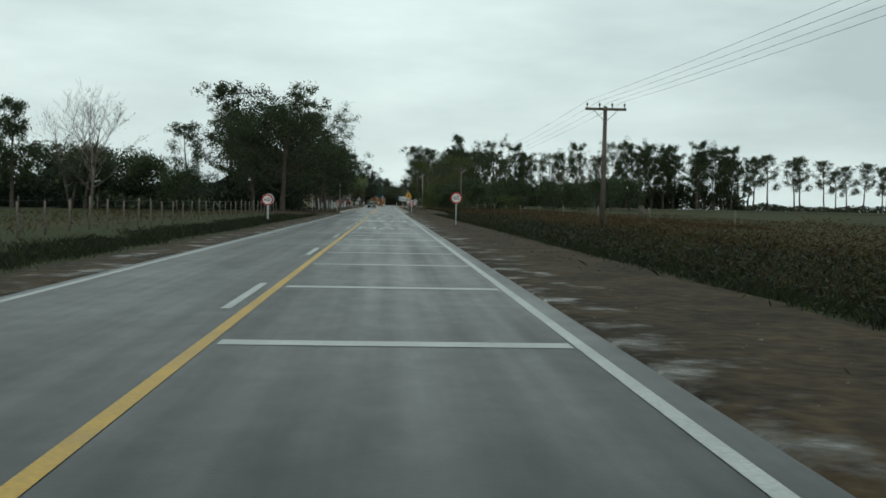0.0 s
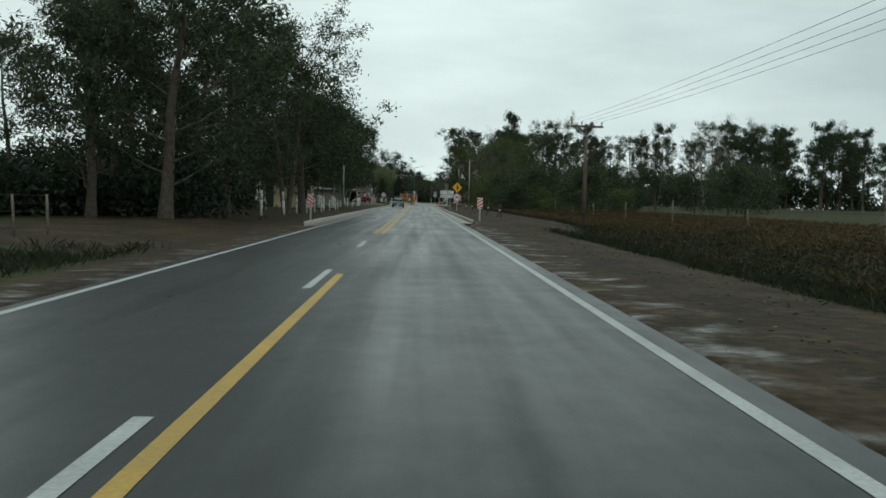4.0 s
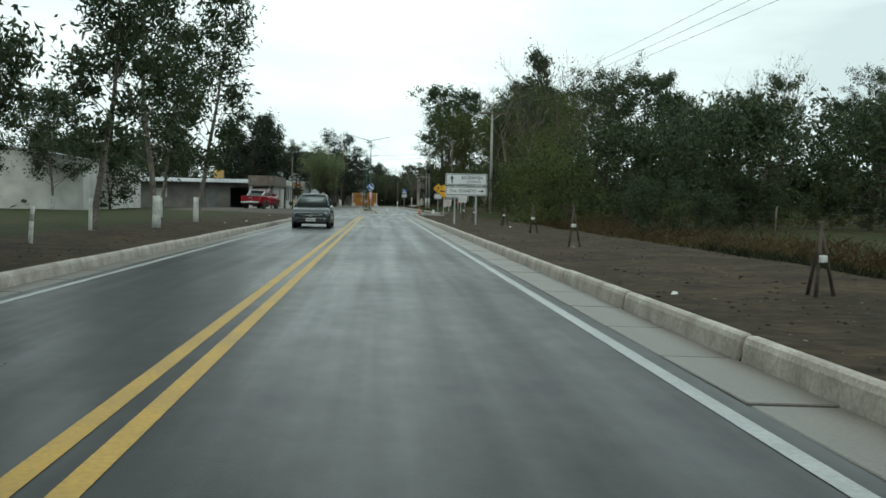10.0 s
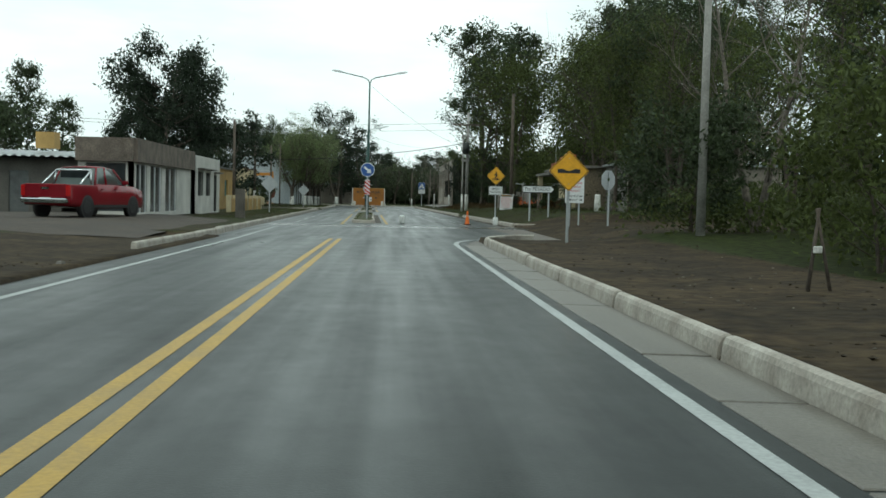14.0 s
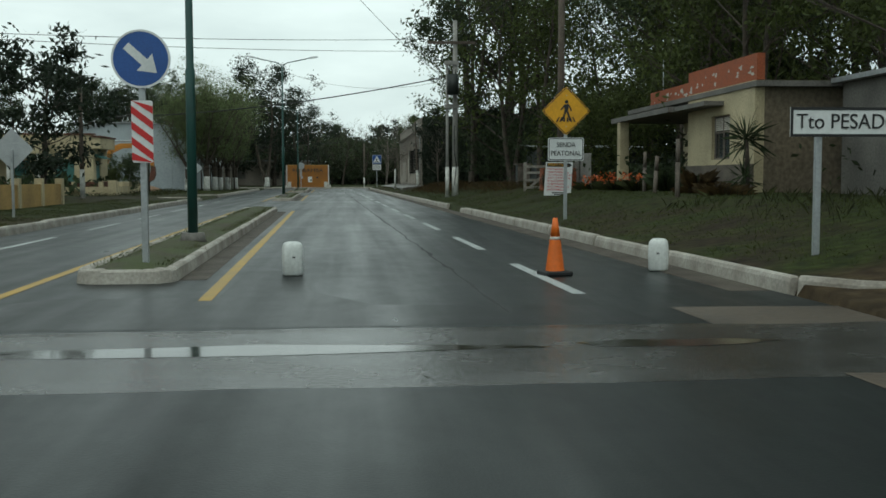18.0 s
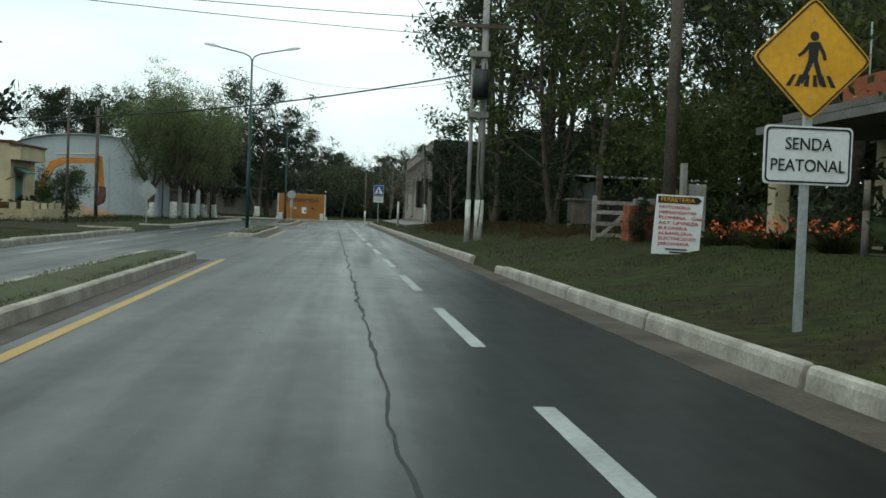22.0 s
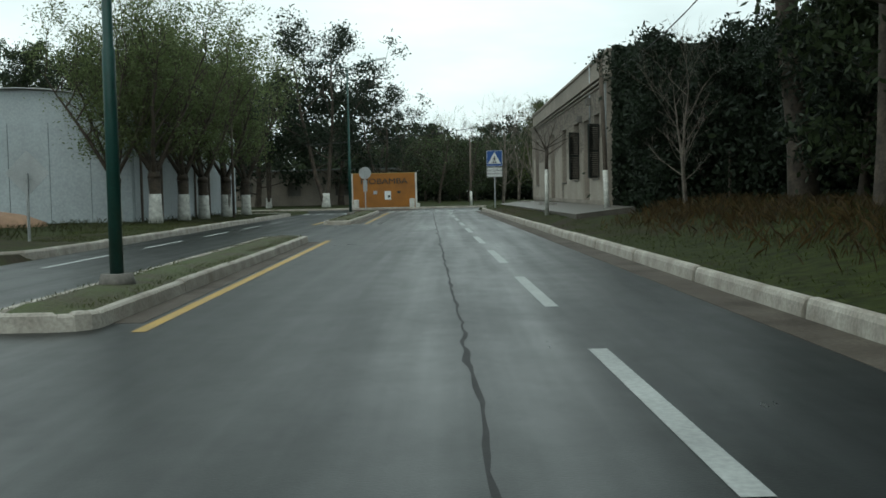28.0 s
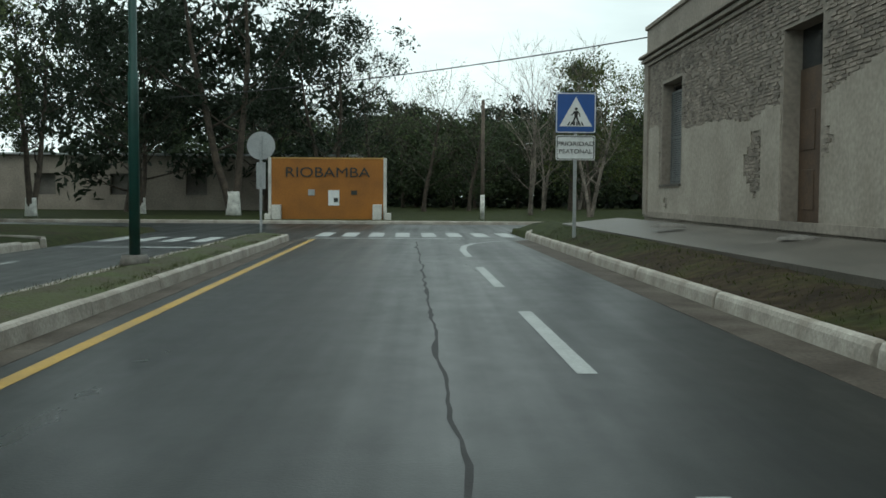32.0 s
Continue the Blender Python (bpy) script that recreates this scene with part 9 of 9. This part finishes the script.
def car(name, label, m, paint, kind):
    """Front at -y. kind 'sedan' or 'pickup'."""
    c = thing(name, label, "car", m)
    if kind == "sedan":
        L, hw, wr, ax = 4.3, 0.86, 0.31, (0.82, 3.45)
        st = [(0.0, 0.70, 0.28, 0.50, 0.66, 0.80), (0.10, 0.80, 0.20, 0.50, 0.76, 0.84), (0.45, 0.85, 0.18, 0.55, 0.86, 0.86), (1.15, 0.86, 0.18, 0.58, 0.97, 0.86), (1.9, 0.86, 0.18, 0.60, 0.98, 0.88), (3.1, 0.86, 0.18, 0.60, 1.0, 0.88), (3.7, 0.85, 0.20, 0.60, 1.02, 0.86), (4.2, 0.80, 0.26, 0.58, 0.98, 0.84), (4.3, 0.74, 0.32, 0.56, 0.90, 0.8)]
        cab = [(0.95, 0.74, 0.96, 0.70), (1.85, 0.57, 1.45, 0.0), (2.5, 0.57, 1.51, 0.0), (3.05, 0.56, 1.47, 0.0), (3.85, 0.70, 1.0, 0.0)]
    else:
        L, hw, wr, ax = 5.3, 0.92, 0.38, (0.95, 4.15)
        st = [(0.0, 0.78, 0.42, 0.66, 0.92, 0.82), (0.12, 0.88, 0.34, 0.66, 1.02, 0.86), (0.7, 0.91, 0.32, 0.70, 1.12, 0.86), (1.5, 0.92, 0.32, 0.72, 1.16, 0.88), (3.4, 0.92, 0.32, 0.72, 1.18, 0.9), (3.45, 0.92, 0.32, 0.72, 1.14, 0.94), (5.1, 0.92, 0.42, 0.72, 1.14, 0.94), (5.22, 0.90, 0.50, 0.72, 1.12, 0.94)]
        cab = [(1.35, 0.80, 1.15, 0.0), (2.05, 0.68, 1.74, 0.0), (2.7, 0.68, 1.80, 0.0), (3.2, 0.67, 1.76, 0.0), (3.5, 0.76, 1.15, 0.0)]
    bm = bmesh.new()
    loft(bm, [body_row(y, w, z0, zm, z1, tp) for y, w, z0, zm, z1, tp in st])
    body = part("body", bm, paint, c)
    # cabin: dark glass inside, painted roof and pillars over it
    bm = bmesh.new()
    wb = hw * 0.88
    rows = []
    for y, w, z, _ in cab:
        base = cab[0][2] - 0.02
        rows.append([(-wb, y, base), (-w - 0.01, y, z - 0.02), (w + 0.01, y, z - 0.02), (wb, y, base)])
    loft(bm, rows)
    part("glass", bm, M_CARGLASS, c, "dark tinted windows")
    bm = bmesh.new()
    top = cab[1:4]
    loft(bm, [[(-w - 0.02, y, z - 0.05), (-w + 0.06, y, z + 0.01), (0, y, z + 0.035), (w - 0.06, y, z + 0.01), (w + 0.02, y, z - 0.05)] for y, w, z, _ in top], False)
    rf_ = part("roof", bm, paint, c)
    rf_.modifiers.new("thick", 'SOLIDIFY').thickness = 0.03
    base = cab[0][2] - 0.02
    for s in (-1, 1):
        bm = bmesh.new()
        pil = [((wb, cab[0][0], base), (cab[1][1] + 0.012, cab[1][0], cab[1][2] - 0.03)), ((wb + 0.005, cab[2][0] + 0.05, base), (cab[2][1] + 0.015, cab[2][0] + 0.02, cab[2][2] - 0.03)), ((wb, cab[4][0], base), (cab[3][1] + 0.012, cab[3][0], cab[3][2] - 0.03))]
        bm.free()
        for (xa, ya, za), (xb, yb, zb_) in pil:
            part("pillar", tube(bmesh.new(), (s * xa, ya, za), (s * xb, yb, zb_), 0.05, 0.04, 6), paint, c)
        bm = bmesh.new()
        box(bm, (s * (hw + 0.12), cab[0][0] + 0.42, base + 0.13), (0.22, 0.10, 0.15))
        bmesh.ops.bevel(bm, geom=bm.edges[:], offset=0.03, segments=2, affect='EDGES')
        part("mirror", bm, paint if kind == "pickup" else M_PLASTICB, c)
        for y in (cab[1][0] + 0.25, cab[2][0] + 0.5):
            bm = bmesh.new()
            box(bm, (s * (hw + 0.015), y, base - 0.13), (0.03, 0.17, 0.035))
            part("door_handle", bm, M_CHROME if kind == "sedan" else paint, c)
        bm = bmesh.new()
        box(bm, (s * (hw + 0.002), (ax[0] + ax[1]) / 2, st[3][2] + 0.08), (0.03, ax[1] - ax[0] - 0.75, 0.10))
        part("sill", bm, M_PLASTICB, c)
        for y in ax:
            wheel(c, s * (hw - 0.09), y, wr, 0.19)
            bm = bmesh.new()
            tube(bm, (s * (hw - 0.2), y, wr), (s * (hw + 0.003), y, wr), wr + 0.03, wr + 0.03, 22)
            part("wheel_arch", bm, M_PLASTICB, c)
        bm = bmesh.new()
        zf = st[1][4]
        prism(bm, [(s * 0.46, zf - 0.22), (s * 0.68, zf - 0.20), (s * 0.745, zf - 0.07), (s * 0.70, zf - 0.045), (s * 0.46, zf - 0.10)], 0.22, Matrix.Translation((0, 0.012, 0)))
        bmesh.ops.recalc_face_normals(bm, faces=bm.faces)
        part("headlight", bm, M_LAMP, c, "clear headlight")
        bm = bmesh.new()
        zr = st[-2][4]
        if kind == "pickup":
            box(bm, (s * 0.83, L - 0.07, zr - 0.22), (0.14, 0.08, 0.36))
        else:
            box(bm, (s * 0.68, L - 0.03, zr - 0.14), (0.2, 0.08, 0.18))
        part("tail_light", bm, M_REDLENS, c, "red tail light")
    # nose
    bm = bmesh.new()
    gz = st[0][4] - 0.10
    prism(bm, [(-0.52, gz + 0.07), (-0.46, gz - 0.06), (-0.30, gz - 0.14), (0.30, gz - 0.14), (0.46, gz - 0.06), (0.52, gz + 0.07)], 0.10, Matrix.Translation((0, -0.012, 0)))
    bmesh.ops.recalc_face_normals(bm, faces=bm.faces)
    part("grille", bm, M_PLASTICB, c, "black grille")
    for sx in (-1, 1):
        bm = bmesh.new()
        prism(bm, [(sx * 0.07, gz - 0.01), (sx * 0.50, gz + 0.015), (sx * 0.50, gz + 0.05), (sx * 0.07, gz + 0.025)], 0.03, Matrix.Translation((0, -0.03, 0)))
        bmesh.ops.recalc_face_normals(bm, faces=bm.faces)
        part("chrome_bar", bm, M_CHROME, c)
    bm = bmesh.new()
    box(bm, (0, 0.0, st[0][2] + 0.16), (1.30, 0.05, 0.018))
    part("bumper_trim", bm, M_CHROME, c, "chrome strip along the bumper")
    bm = bmesh.new()
    prism(bm, [(0, st[0][4] - 0.17), (0.05, st[0][4] - 0.09), (0, st[0][4] - 0.01), (-0.05, st[0][4] - 0.09)], 0.02, Matrix.Translation((0, -0.05, 0)))
    part("badge", bm, M_CHROME, c, "plain metal badge")
    bm = bmesh.new()
    box(bm, (0, 0.03, st[0][2] + 0.06), (1.35, 0.1, 0.16))
    part("air_intake", bm, M_PLASTICB, c)
    for s in (-1, 1):
        bm = bmesh.new()
        tube(bm, (s * 0.62, -0.02, st[0][2] + 0.10), (s * 0.62, 0.1, st[0][2] + 0.10), 0.055, 0.06, 12)
        fog = part("fog_lamp", bm, M_LAMP, c)
        bm = bmesh.new()
        tube(bm, (s * 0.62, -0.012, st[0][2] + 0.10), (s * 0.62, 0.1, st[0][2] + 0.10), 0.085, 0.09, 14)
        part("lamp_surround", bm, M_CHROME, fog)
    for y, z in ((-0.035, st[0][4] - 0.29), (L + 0.01 if kind == "sedan" else L - 0.02, 0.62)):
        bm = bmesh.new()
        box(bm, (0, y, z), (0.42, 0.015, 0.13))
        pl = part("number_plate", bm, M_SIGNW, c)
        bm = bmesh.new()
        for i in range(6):
            box(bm, (-0.15 + 0.06 * i, y + (-0.01 if y < 1 else 0.01), z), (0.035, 0.004, 0.07))
        part("plain_bars", bm, M_SIGNK, pl)
    for s in (-1, 1):
        bm = bmesh.new()
        tube(bm, (s * 0.45, cab[0][0] + 0.02, base + 0.03), (s * 0.05, cab[0][0] + 0.28, base + 0.20), 0.012, 0.012, 4)
        part("wiper", bm, M_PLASTICB, c)
    if kind == "pickup":
        bm = bmesh.new()
        box(bm, (0, L - 0.06, 0.92), (1.52, 0.07, 0.46))
        bmesh.ops.bevel(bm, geom=bm.edges[:], offset=0.02, segments=1, affect='EDGES')
        tg = part("tailgate", bm, paint, c)
        bm = bmesh.new()
        box(bm, (0, L - 0.02, 1.0), (0.28, 0.02, 0.07))
        part("tailgate_handle", bm, M_CHROME, tg)
        bm = bmesh.new()
        box(bm, (0, L + 0.02, 0.58), (1.7, 0.16, 0.16))
        bmesh.ops.bevel(bm, geom=bm.edges[:], offset=0.03, segments=1, affect='EDGES')
        part("rear_bumper", bm, M_CHROME, c, "chrome step bumper")
        bm = bmesh.new()
        for s in (-1, 1):
            tube(bm, (s * 0.72, 3.62, 1.14), (s * 0.66, 3.5, 1.66), 0.035, 0.035, 8)
            tube(bm, (s * 0.72, 4.3, 1.15), (s * 0.66, 3.5, 1.66), 0.035, 0.035, 8)
        tube(bm, (-0.66, 3.5, 1.66), (0.66, 3.5, 1.66), 0.035, 0.035, 8)
        part("roll_bar", bm, M_CHROME, c, "chrome roll bar")
        bm = bmesh.new()
        box(bm, (0, 4.3, 1.13), (1.6, 1.6, 0.03))
        part("bed_cover", bm, M_PLASTICB, c)
        bm = bmesh.new()
        box(bm, (0, 3.36, 1.47), (1.2, 0.02, 0.42))
        part("rear_window", bm, M_GLASS, c)
    return c


car("red_pickup", "red double-cab pickup parked on the dirt forecourt", pose(-10.5, 270.6, 0.36, 0, 0, 180 - 14), M_REDCAR, "pickup")
bm = bmesh.new()
prof = [(-19.5, 0.10), (-17.5, 0.30), (-14.5, 0.36), (-9.8, 0.35), (-8.2, 0.22), (-7.0, 0.10)]
rows_ = []
for y, k in ((258.5, 0.25), (260.5, 0.6), (262.5, 1.0), (275.0, 1.0), (277.5, 0.8)):
    rows_.append([bm.verts.new((x, y, 0.02 + z * k + 0.03 * noise.noise((x * 0.8, y * 0.8, 3)))) for x, z in prof])
for a, b in zip(rows_, rows_[1:]):
    for i in range(len(prof) - 1):
        f = bm.faces.new((a[i], a[i + 1], b[i + 1], b[i]))
        f.smooth = True
M_DIRT = mat("trodden_dirt", (0.058, 0.043, 0.032, 1), 0.85, vary=0.35, scale=0.8, fine=14, bump=0.5, dist=0.05)
tagged(obj("ground_forecourt", bm, M_DIRT), "trodden dirt forecourt before the shed", "ground", kind="structure")
car("grey_saloon", "dark grey saloon in the oncoming lane", pose(-3.45, 220.0, 0.0, 0, 0, 0), M_GREYCAR, "sedan")

# digger behind the garden wall
dg = thing("excavator", "orange-yellow excavator parked beside the warehouse", "excavator", pose(-17.6, 352.0, 0.12, 0, 0, 0) @ Matrix.Scale(0.88, 4))
for y in (-1.0, 1.0):
    bm = bmesh.new()
    prism(bm, rounded(3.4, 0.8, 0.36, -1.4, 0.4), 0.5, Matrix.Translation((0, y - 0.25, 0)))
    part("track", bm, M_RUBBER, dg)
bm = bmesh.new()
box(bm, (-2.0, 0, 1.25), (2.6, 2.3, 0.8))
bmesh.ops.bevel(bm, geom=bm.edges[:], offset=0.1, segments=2, affect='EDGES')
part("engine_house", bm, M_DIGGER, dg)
bm = bmesh.new()
box(bm, (-1.05, -0.65, 1.95), (1.3, 0.95, 1.5), 0, 0.9)
cb = part("cab", bm, M_DIGGER, dg)
bm = bmesh.new()
box(bm, (-1.03, -0.66, 2.1), (1.26, 0.97, 0.9), 0, 0.94)
part("cab_window", bm, M_GLASS, cb)
bm = bmesh.new()
prism(bm, [(-0.7, 1.5), (-0.35, 1.35), (0.8, 3.6), (1.6, 3.98), (4.0, 4.1), (4.0, 4.45), (1.4, 4.42), (0.5, 4.05)], 0.32, Matrix.Translation((0, 0.1, 0)))
part("boom", bm, M_DIGGER, dg)
bm = bmesh.new()
prism(bm, [(3.75, 4.7), (4.15, 4.6), (4.35, 2.3), (4.1, 2.25), (3.6, 4.1)], 0.26, Matrix.Translation((0, 0.13, 0)))
part("arm", bm, M_DIGGER, dg)
bm = bmesh.new()
prism(bm, [(4.08, 2.45), (4.4, 2.35), (4.45, 1.7), (4.3, 1.2), (3.9, 1.0), (4.02, 1.6)], 0.7, Matrix.Translation((0, -0.1, 0)))
part("bucket", bm, M_RUST, dg)
bm = bmesh.new()
tube(bm, (0.9, 0.26, 4.62), (3.8, 0.26, 4.72), 0.08, 0.05, 8)
part("ram", bm, M_STEEL, dg)


# ---- far hedges and undergrowth ----
def thicket(name, label, material, bands, n, leaf, seed):
    """Undergrowth as one sheet of leaves heaped in mounds. bands: (x0, x1, y0, y1, height)."""
    nr = np.random.default_rng(seed)
    out = []
    tot = sum(math.hypot(b - a, d - c) * h for a, b, c, d, h in bands)
    for a, b, c, d, h in bands:
        k = int(n * math.hypot(b - a, d - c) * h / tot)
        t = nr.uniform(0, 1, k)
        x, y = a + (b - a) * t + nr.normal(0, 1.2, k), c + (d - c) * t + nr.normal(0, 1.2, k)
        top = h * np.array([0.7 + 0.55 * noise.noise((p * 0.23, q * 0.23, seed)) for p, q in zip(x, y)])
        z = np.array([at_land(p, q) for p, q in zip(x, y)]) + top * nr.uniform(0, 1, k) ** 0.8
        ok = ~((y > 348.5) & (y < 389) & ((x < 7.8) | (z > 6.2) | (y > 354.2)))
        x, y, z, k = x[ok], y[ok], z[ok], int(ok.sum())
        pos = np.stack([x, y, z], 1)
        ax = nr.normal(0, 1, (k, 3))
        ax /= np.linalg.norm(ax, axis=1)[:, None]
        sd_ = np.cross(ax, nr.normal(0, 1, (k, 3)))
        sd_ /= np.linalg.norm(sd_, axis=1)[:, None] + 1e-6
        s = nr.uniform(0.6, 1.4, k)[:, None]
        out.append(np.stack([pos - ax * leaf[0] * s, pos + sd_ * leaf[1] * s, pos + ax * leaf[0] * s, pos - sd_ * leaf[1] * s], 1).reshape(-1, 3))
    return tagged(new(name, leaf_mesh(np.concatenate(out), material)), label, "undergrowth", kind="stuff")


thicket("undergrowth_far", "dark hedge and scrub beyond the cross street", M_PINE, [(-70, 70, 446, 446, 4.5), (-70, 70, 452, 452, 6.5), (-60, -20, 428, 432, 4.0), (18, 70, 424, 430, 4.5), (-30, 30, 464, 464, 8)], 26000, (0.45, 0.25), 1)
thicket("undergrowth_wood", "dense undergrowth of the wood", M_EUCA, [(16, 46, 347, 349, 3), (20, 21, 288, 346, 1.6), (24, 25, 286, 346, 1.6), (30, 31, 300, 350, 1.6)], 30000, (0.26, 0.13), 2)
thicket("undergrowth_row", "scrub under the long eucalyptus row", M_EUCA, [(18, 118, 334, 334, 9.0), (40, 100, 346, 346, 8.5), (118, 200, 350, 352, 3.0)], 42000, (0.4, 0.22), 3)
thicket("undergrowth_left", "dark scrub behind the field and houses", M_EUCA, [(-60, -30, 130, 134, 4.2), (-32, -22, 118, 122, 2.6), (-28, -18, 104, 108, 2.0), (-32, -17, 186, 188, 3), (-60, -30, 260, 270, 4), (-50, -20, 316, 320, 4.5), (-60, -34, 380, 420, 6), (-17.5, -16.6, 326, 345, 1.6), (-34, -20, 170, 176, 3), (-30, -16, 148, 156, 2.2), (-120, -60, 128, 140, 7), (-70, -34, 112, 112, 5.5), (-34, -22, 252, 256, 2.5)], 26000, (0.32, 0.17), 4)

thicket("undergrowth_verge", "leafy scrub between the highway and the wood", M_FRESHLEAF, [(9, 30, 262, 262, 1.6), (11, 30, 250, 240, 1.7), (10.5, 14, 236, 262, 1.4), (12, 28, 276, 284, 2.2)], 34000, (0.10, 0.045), 5)
thicket("undergrowth_near", "dark scrub at the edge of the wood", M_EUCA, [(12.5, 14, 326, 345, 2.6), (14, 30, 296, 296, 1.6), (14.5, 16, 302, 330, 1.5), (18.2, 18.6, 290, 312, 5.0), (12, 18, 304, 305, 2.4)], 34000, (0.11, 0.05), 6)
thicket("undergrowth_yard", "dense dark evergreens against the brick house", M_PINE, [(8.0, 22, 351.0, 351.0, 5.6), (7.9, 12, 351.6, 351.6, 5.6), (9.4, 20, 348.5, 349, 5.0), (10.5, 24, 346, 347, 5.0)], 90000, (0.10, 0.045), 7)


thicket("undergrowth_stand", "dark dense scrub under the eucalyptus stand", M_PINE, [(-26, -11, 122, 122, 3.2), (-24, -13, 130, 132, 4.5), (-21, -14, 137, 150, 3.0), (-34, -20, 140, 146, 5.0), (-46, -20, 112, 109, 3.6), (-60, -34, 116, 114, 4.6), (-21, -15, 118, 124, 2.8), (-30, -18, 124, 128, 3.4), (-24, -16, 140, 146, 3.0)], 110000, (0.15, 0.075), 8)
thicket("ditch_scrub", "rank dark weeds heaped along the roadside ditch", M_RANK, [(7.6, 7.9, -4, 60, 1.0), (9.0, 9.4, 6, 112, 0.85), (8.4, 8.6, 60, 116, 0.8)], 60000, (0.075, 0.012), 9)
thicket("ditch_dry_scrub", "dry brown weeds heaped along the field's edge", M_DRY, [(10.4, 10.8, 4, 116, 1.1), (11.5, 12.4, 20, 116, 0.7), (9.6, 11.2, 122, 236, 0.7), (9.4, 22, 240, 232, 1.1), (10.5, 24, 228, 224, 0.8), (10.0, 12.5, 214, 234, 0.9)], 84000, (0.085, 0.010), 10)
nr = np.random.default_rng(70)
k = 42000
pos = np.stack([nr.uniform(7.55, 19, k), 354.36 - np.abs(nr.normal(0, 0.16, k)), 0.4 + 5.9 * nr.uniform(0, 1, k)], 1)
ax = nr.normal(0, 1, (k, 3)) * np.array([1, 0.35, 1])
ax /= np.linalg.norm(ax, axis=1)[:, None]
sd_ = np.cross(ax, np.array([0.0, 1.0, 0.0]) + nr.normal(0, 0.4, (k, 3)))
sd_ /= np.linalg.norm(sd_, axis=1)[:, None] + 1e-6
w = nr.uniform(0.6, 1.4, k)[:, None]
tagged(new("climbing_ivy", leaf_mesh(np.stack([pos - ax * 0.08 * w, pos + sd_ * 0.05 * w, pos + ax * 0.08 * w, pos - sd_ * 0.05 * w], 1).reshape(-1, 3), M_PINE)), "dark ivy climbing the side wall of the brick house", "ivy", kind="stuff")


# ---- bricks laid bare on the old house, last of all ----
def bare(x, z):
    """How far above the ragged edge of the plaster a spot of the wall lies."""
    return z > ragged(x) or lost(x, z)


def ragged(x):
    """Height at which the plaster coat ends."""
    return 3.05 + 0.22 * math.sin(x * 0.42 + 1.0) + 0.40 * noise.noise((x * 0.33, 3.0, 1.0)) + 0.10 * noise.noise((x * 1.9, 1.0, 2.0))


def lost(x, z):
    """Small spots low down where the coat has fallen off too."""
    return noise.noise((x * 0.55, z * 0.9, 7.0)) > 0.40 and z < 2.5


random.seed(88)
shapes = []
for k in range(6):
    bm = bmesh.new()
    box(bm, (0, 0, 0), (0.245 - 0.012 * random.random(), 0.022, 0.058 - 0.008 * random.random()), 0, 1.0)
    for v in bm.verts:
        v.co += Vector((random.uniform(-0.007, 0.007), random.uniform(-0.004, 0.004), random.uniform(-0.005, 0.005)))
    me = bpy.data.meshes.new("brick")
    bm.to_mesh(me)
    bm.free()
    me.materials.append(M_BRICK)
    shapes.append(me)
# the plaster coat that is left, in small fields up to its ragged edge
bm = bmesh.new()
x = 0.5
while x < BLEN - 0.5:
    w_, z = 0.21, 0.8
    top = ragged(x)
    while z < top:
        zh = min(0.148, top - z)
        if not lost(x, z) and not any(h[0] - 0.14 < x < h[1] + 0.14 and h[2] - 0.1 < z < h[3] + 0.04 for h in holes):
            f_ = [bm.verts.new((x + sx * w_ / 2, yy, z + sz * zh)) for yy in (-0.024, 0.004) for sx, sz in ((-1, 0), (1, 0), (1, 1), (-1, 1))]
            for q in ((0, 1, 2, 3), (0, 4, 5, 1), (1, 5, 6, 2), (2, 6, 7, 3), (3, 7, 4, 0)):
                bm.faces.new([f_[t] for t in q])
        z += 0.148
    x += w_
part("plaster_coat", bm, M_COAT, house, "pale plaster left on the lower wall")
facade = [o for o in house.children if o.name.startswith("front_wall")][0]
single, rest_v, rest_f = 0, [], []
for row in range(58):
    z = 0.78 + 0.074 * row
    for i in range(int(BLEN / 0.258)):
        x = 0.2 + 0.258 * i + (0.129 if row % 2 else 0)
        if x > BLEN - 0.6 or x < 0.6 or not bare(x, z):
            continue
        if any(h[0] - 0.16 < x < h[1] + 0.16 and h[2] - 0.08 < z < h[3] + 0.06 for h in holes):
            continue
        if random.random() < 0.06:
            continue
        m = pose(x + random.uniform(-0.008, 0.008), random.uniform(-0.014, -0.003), z + random.uniform(-0.006, 0.006), 0, random.uniform(-1.2, 1.2), random.uniform(-1, 1))
        me = shapes[random.randrange(6)]
        if 20.0 < x < 25.0 and single < 300 and z > 2.6:
            ob = new("brick", me)
            ob.parent = facade
            ob.matrix_basis = m
            single += 1
        else:
            b0 = len(rest_v)
            rest_v += [m @ v.co for v in me.vertices]
            rest_f += [[b0 + q for q in p.vertices] for p in me.polygons]
ob = plain("brickwork", rest_v, rest_f, M_BRICKS)
ob.parent = facade
tagged(ob, "bare weathered bricks where the plaster has fallen", kind="stuff")
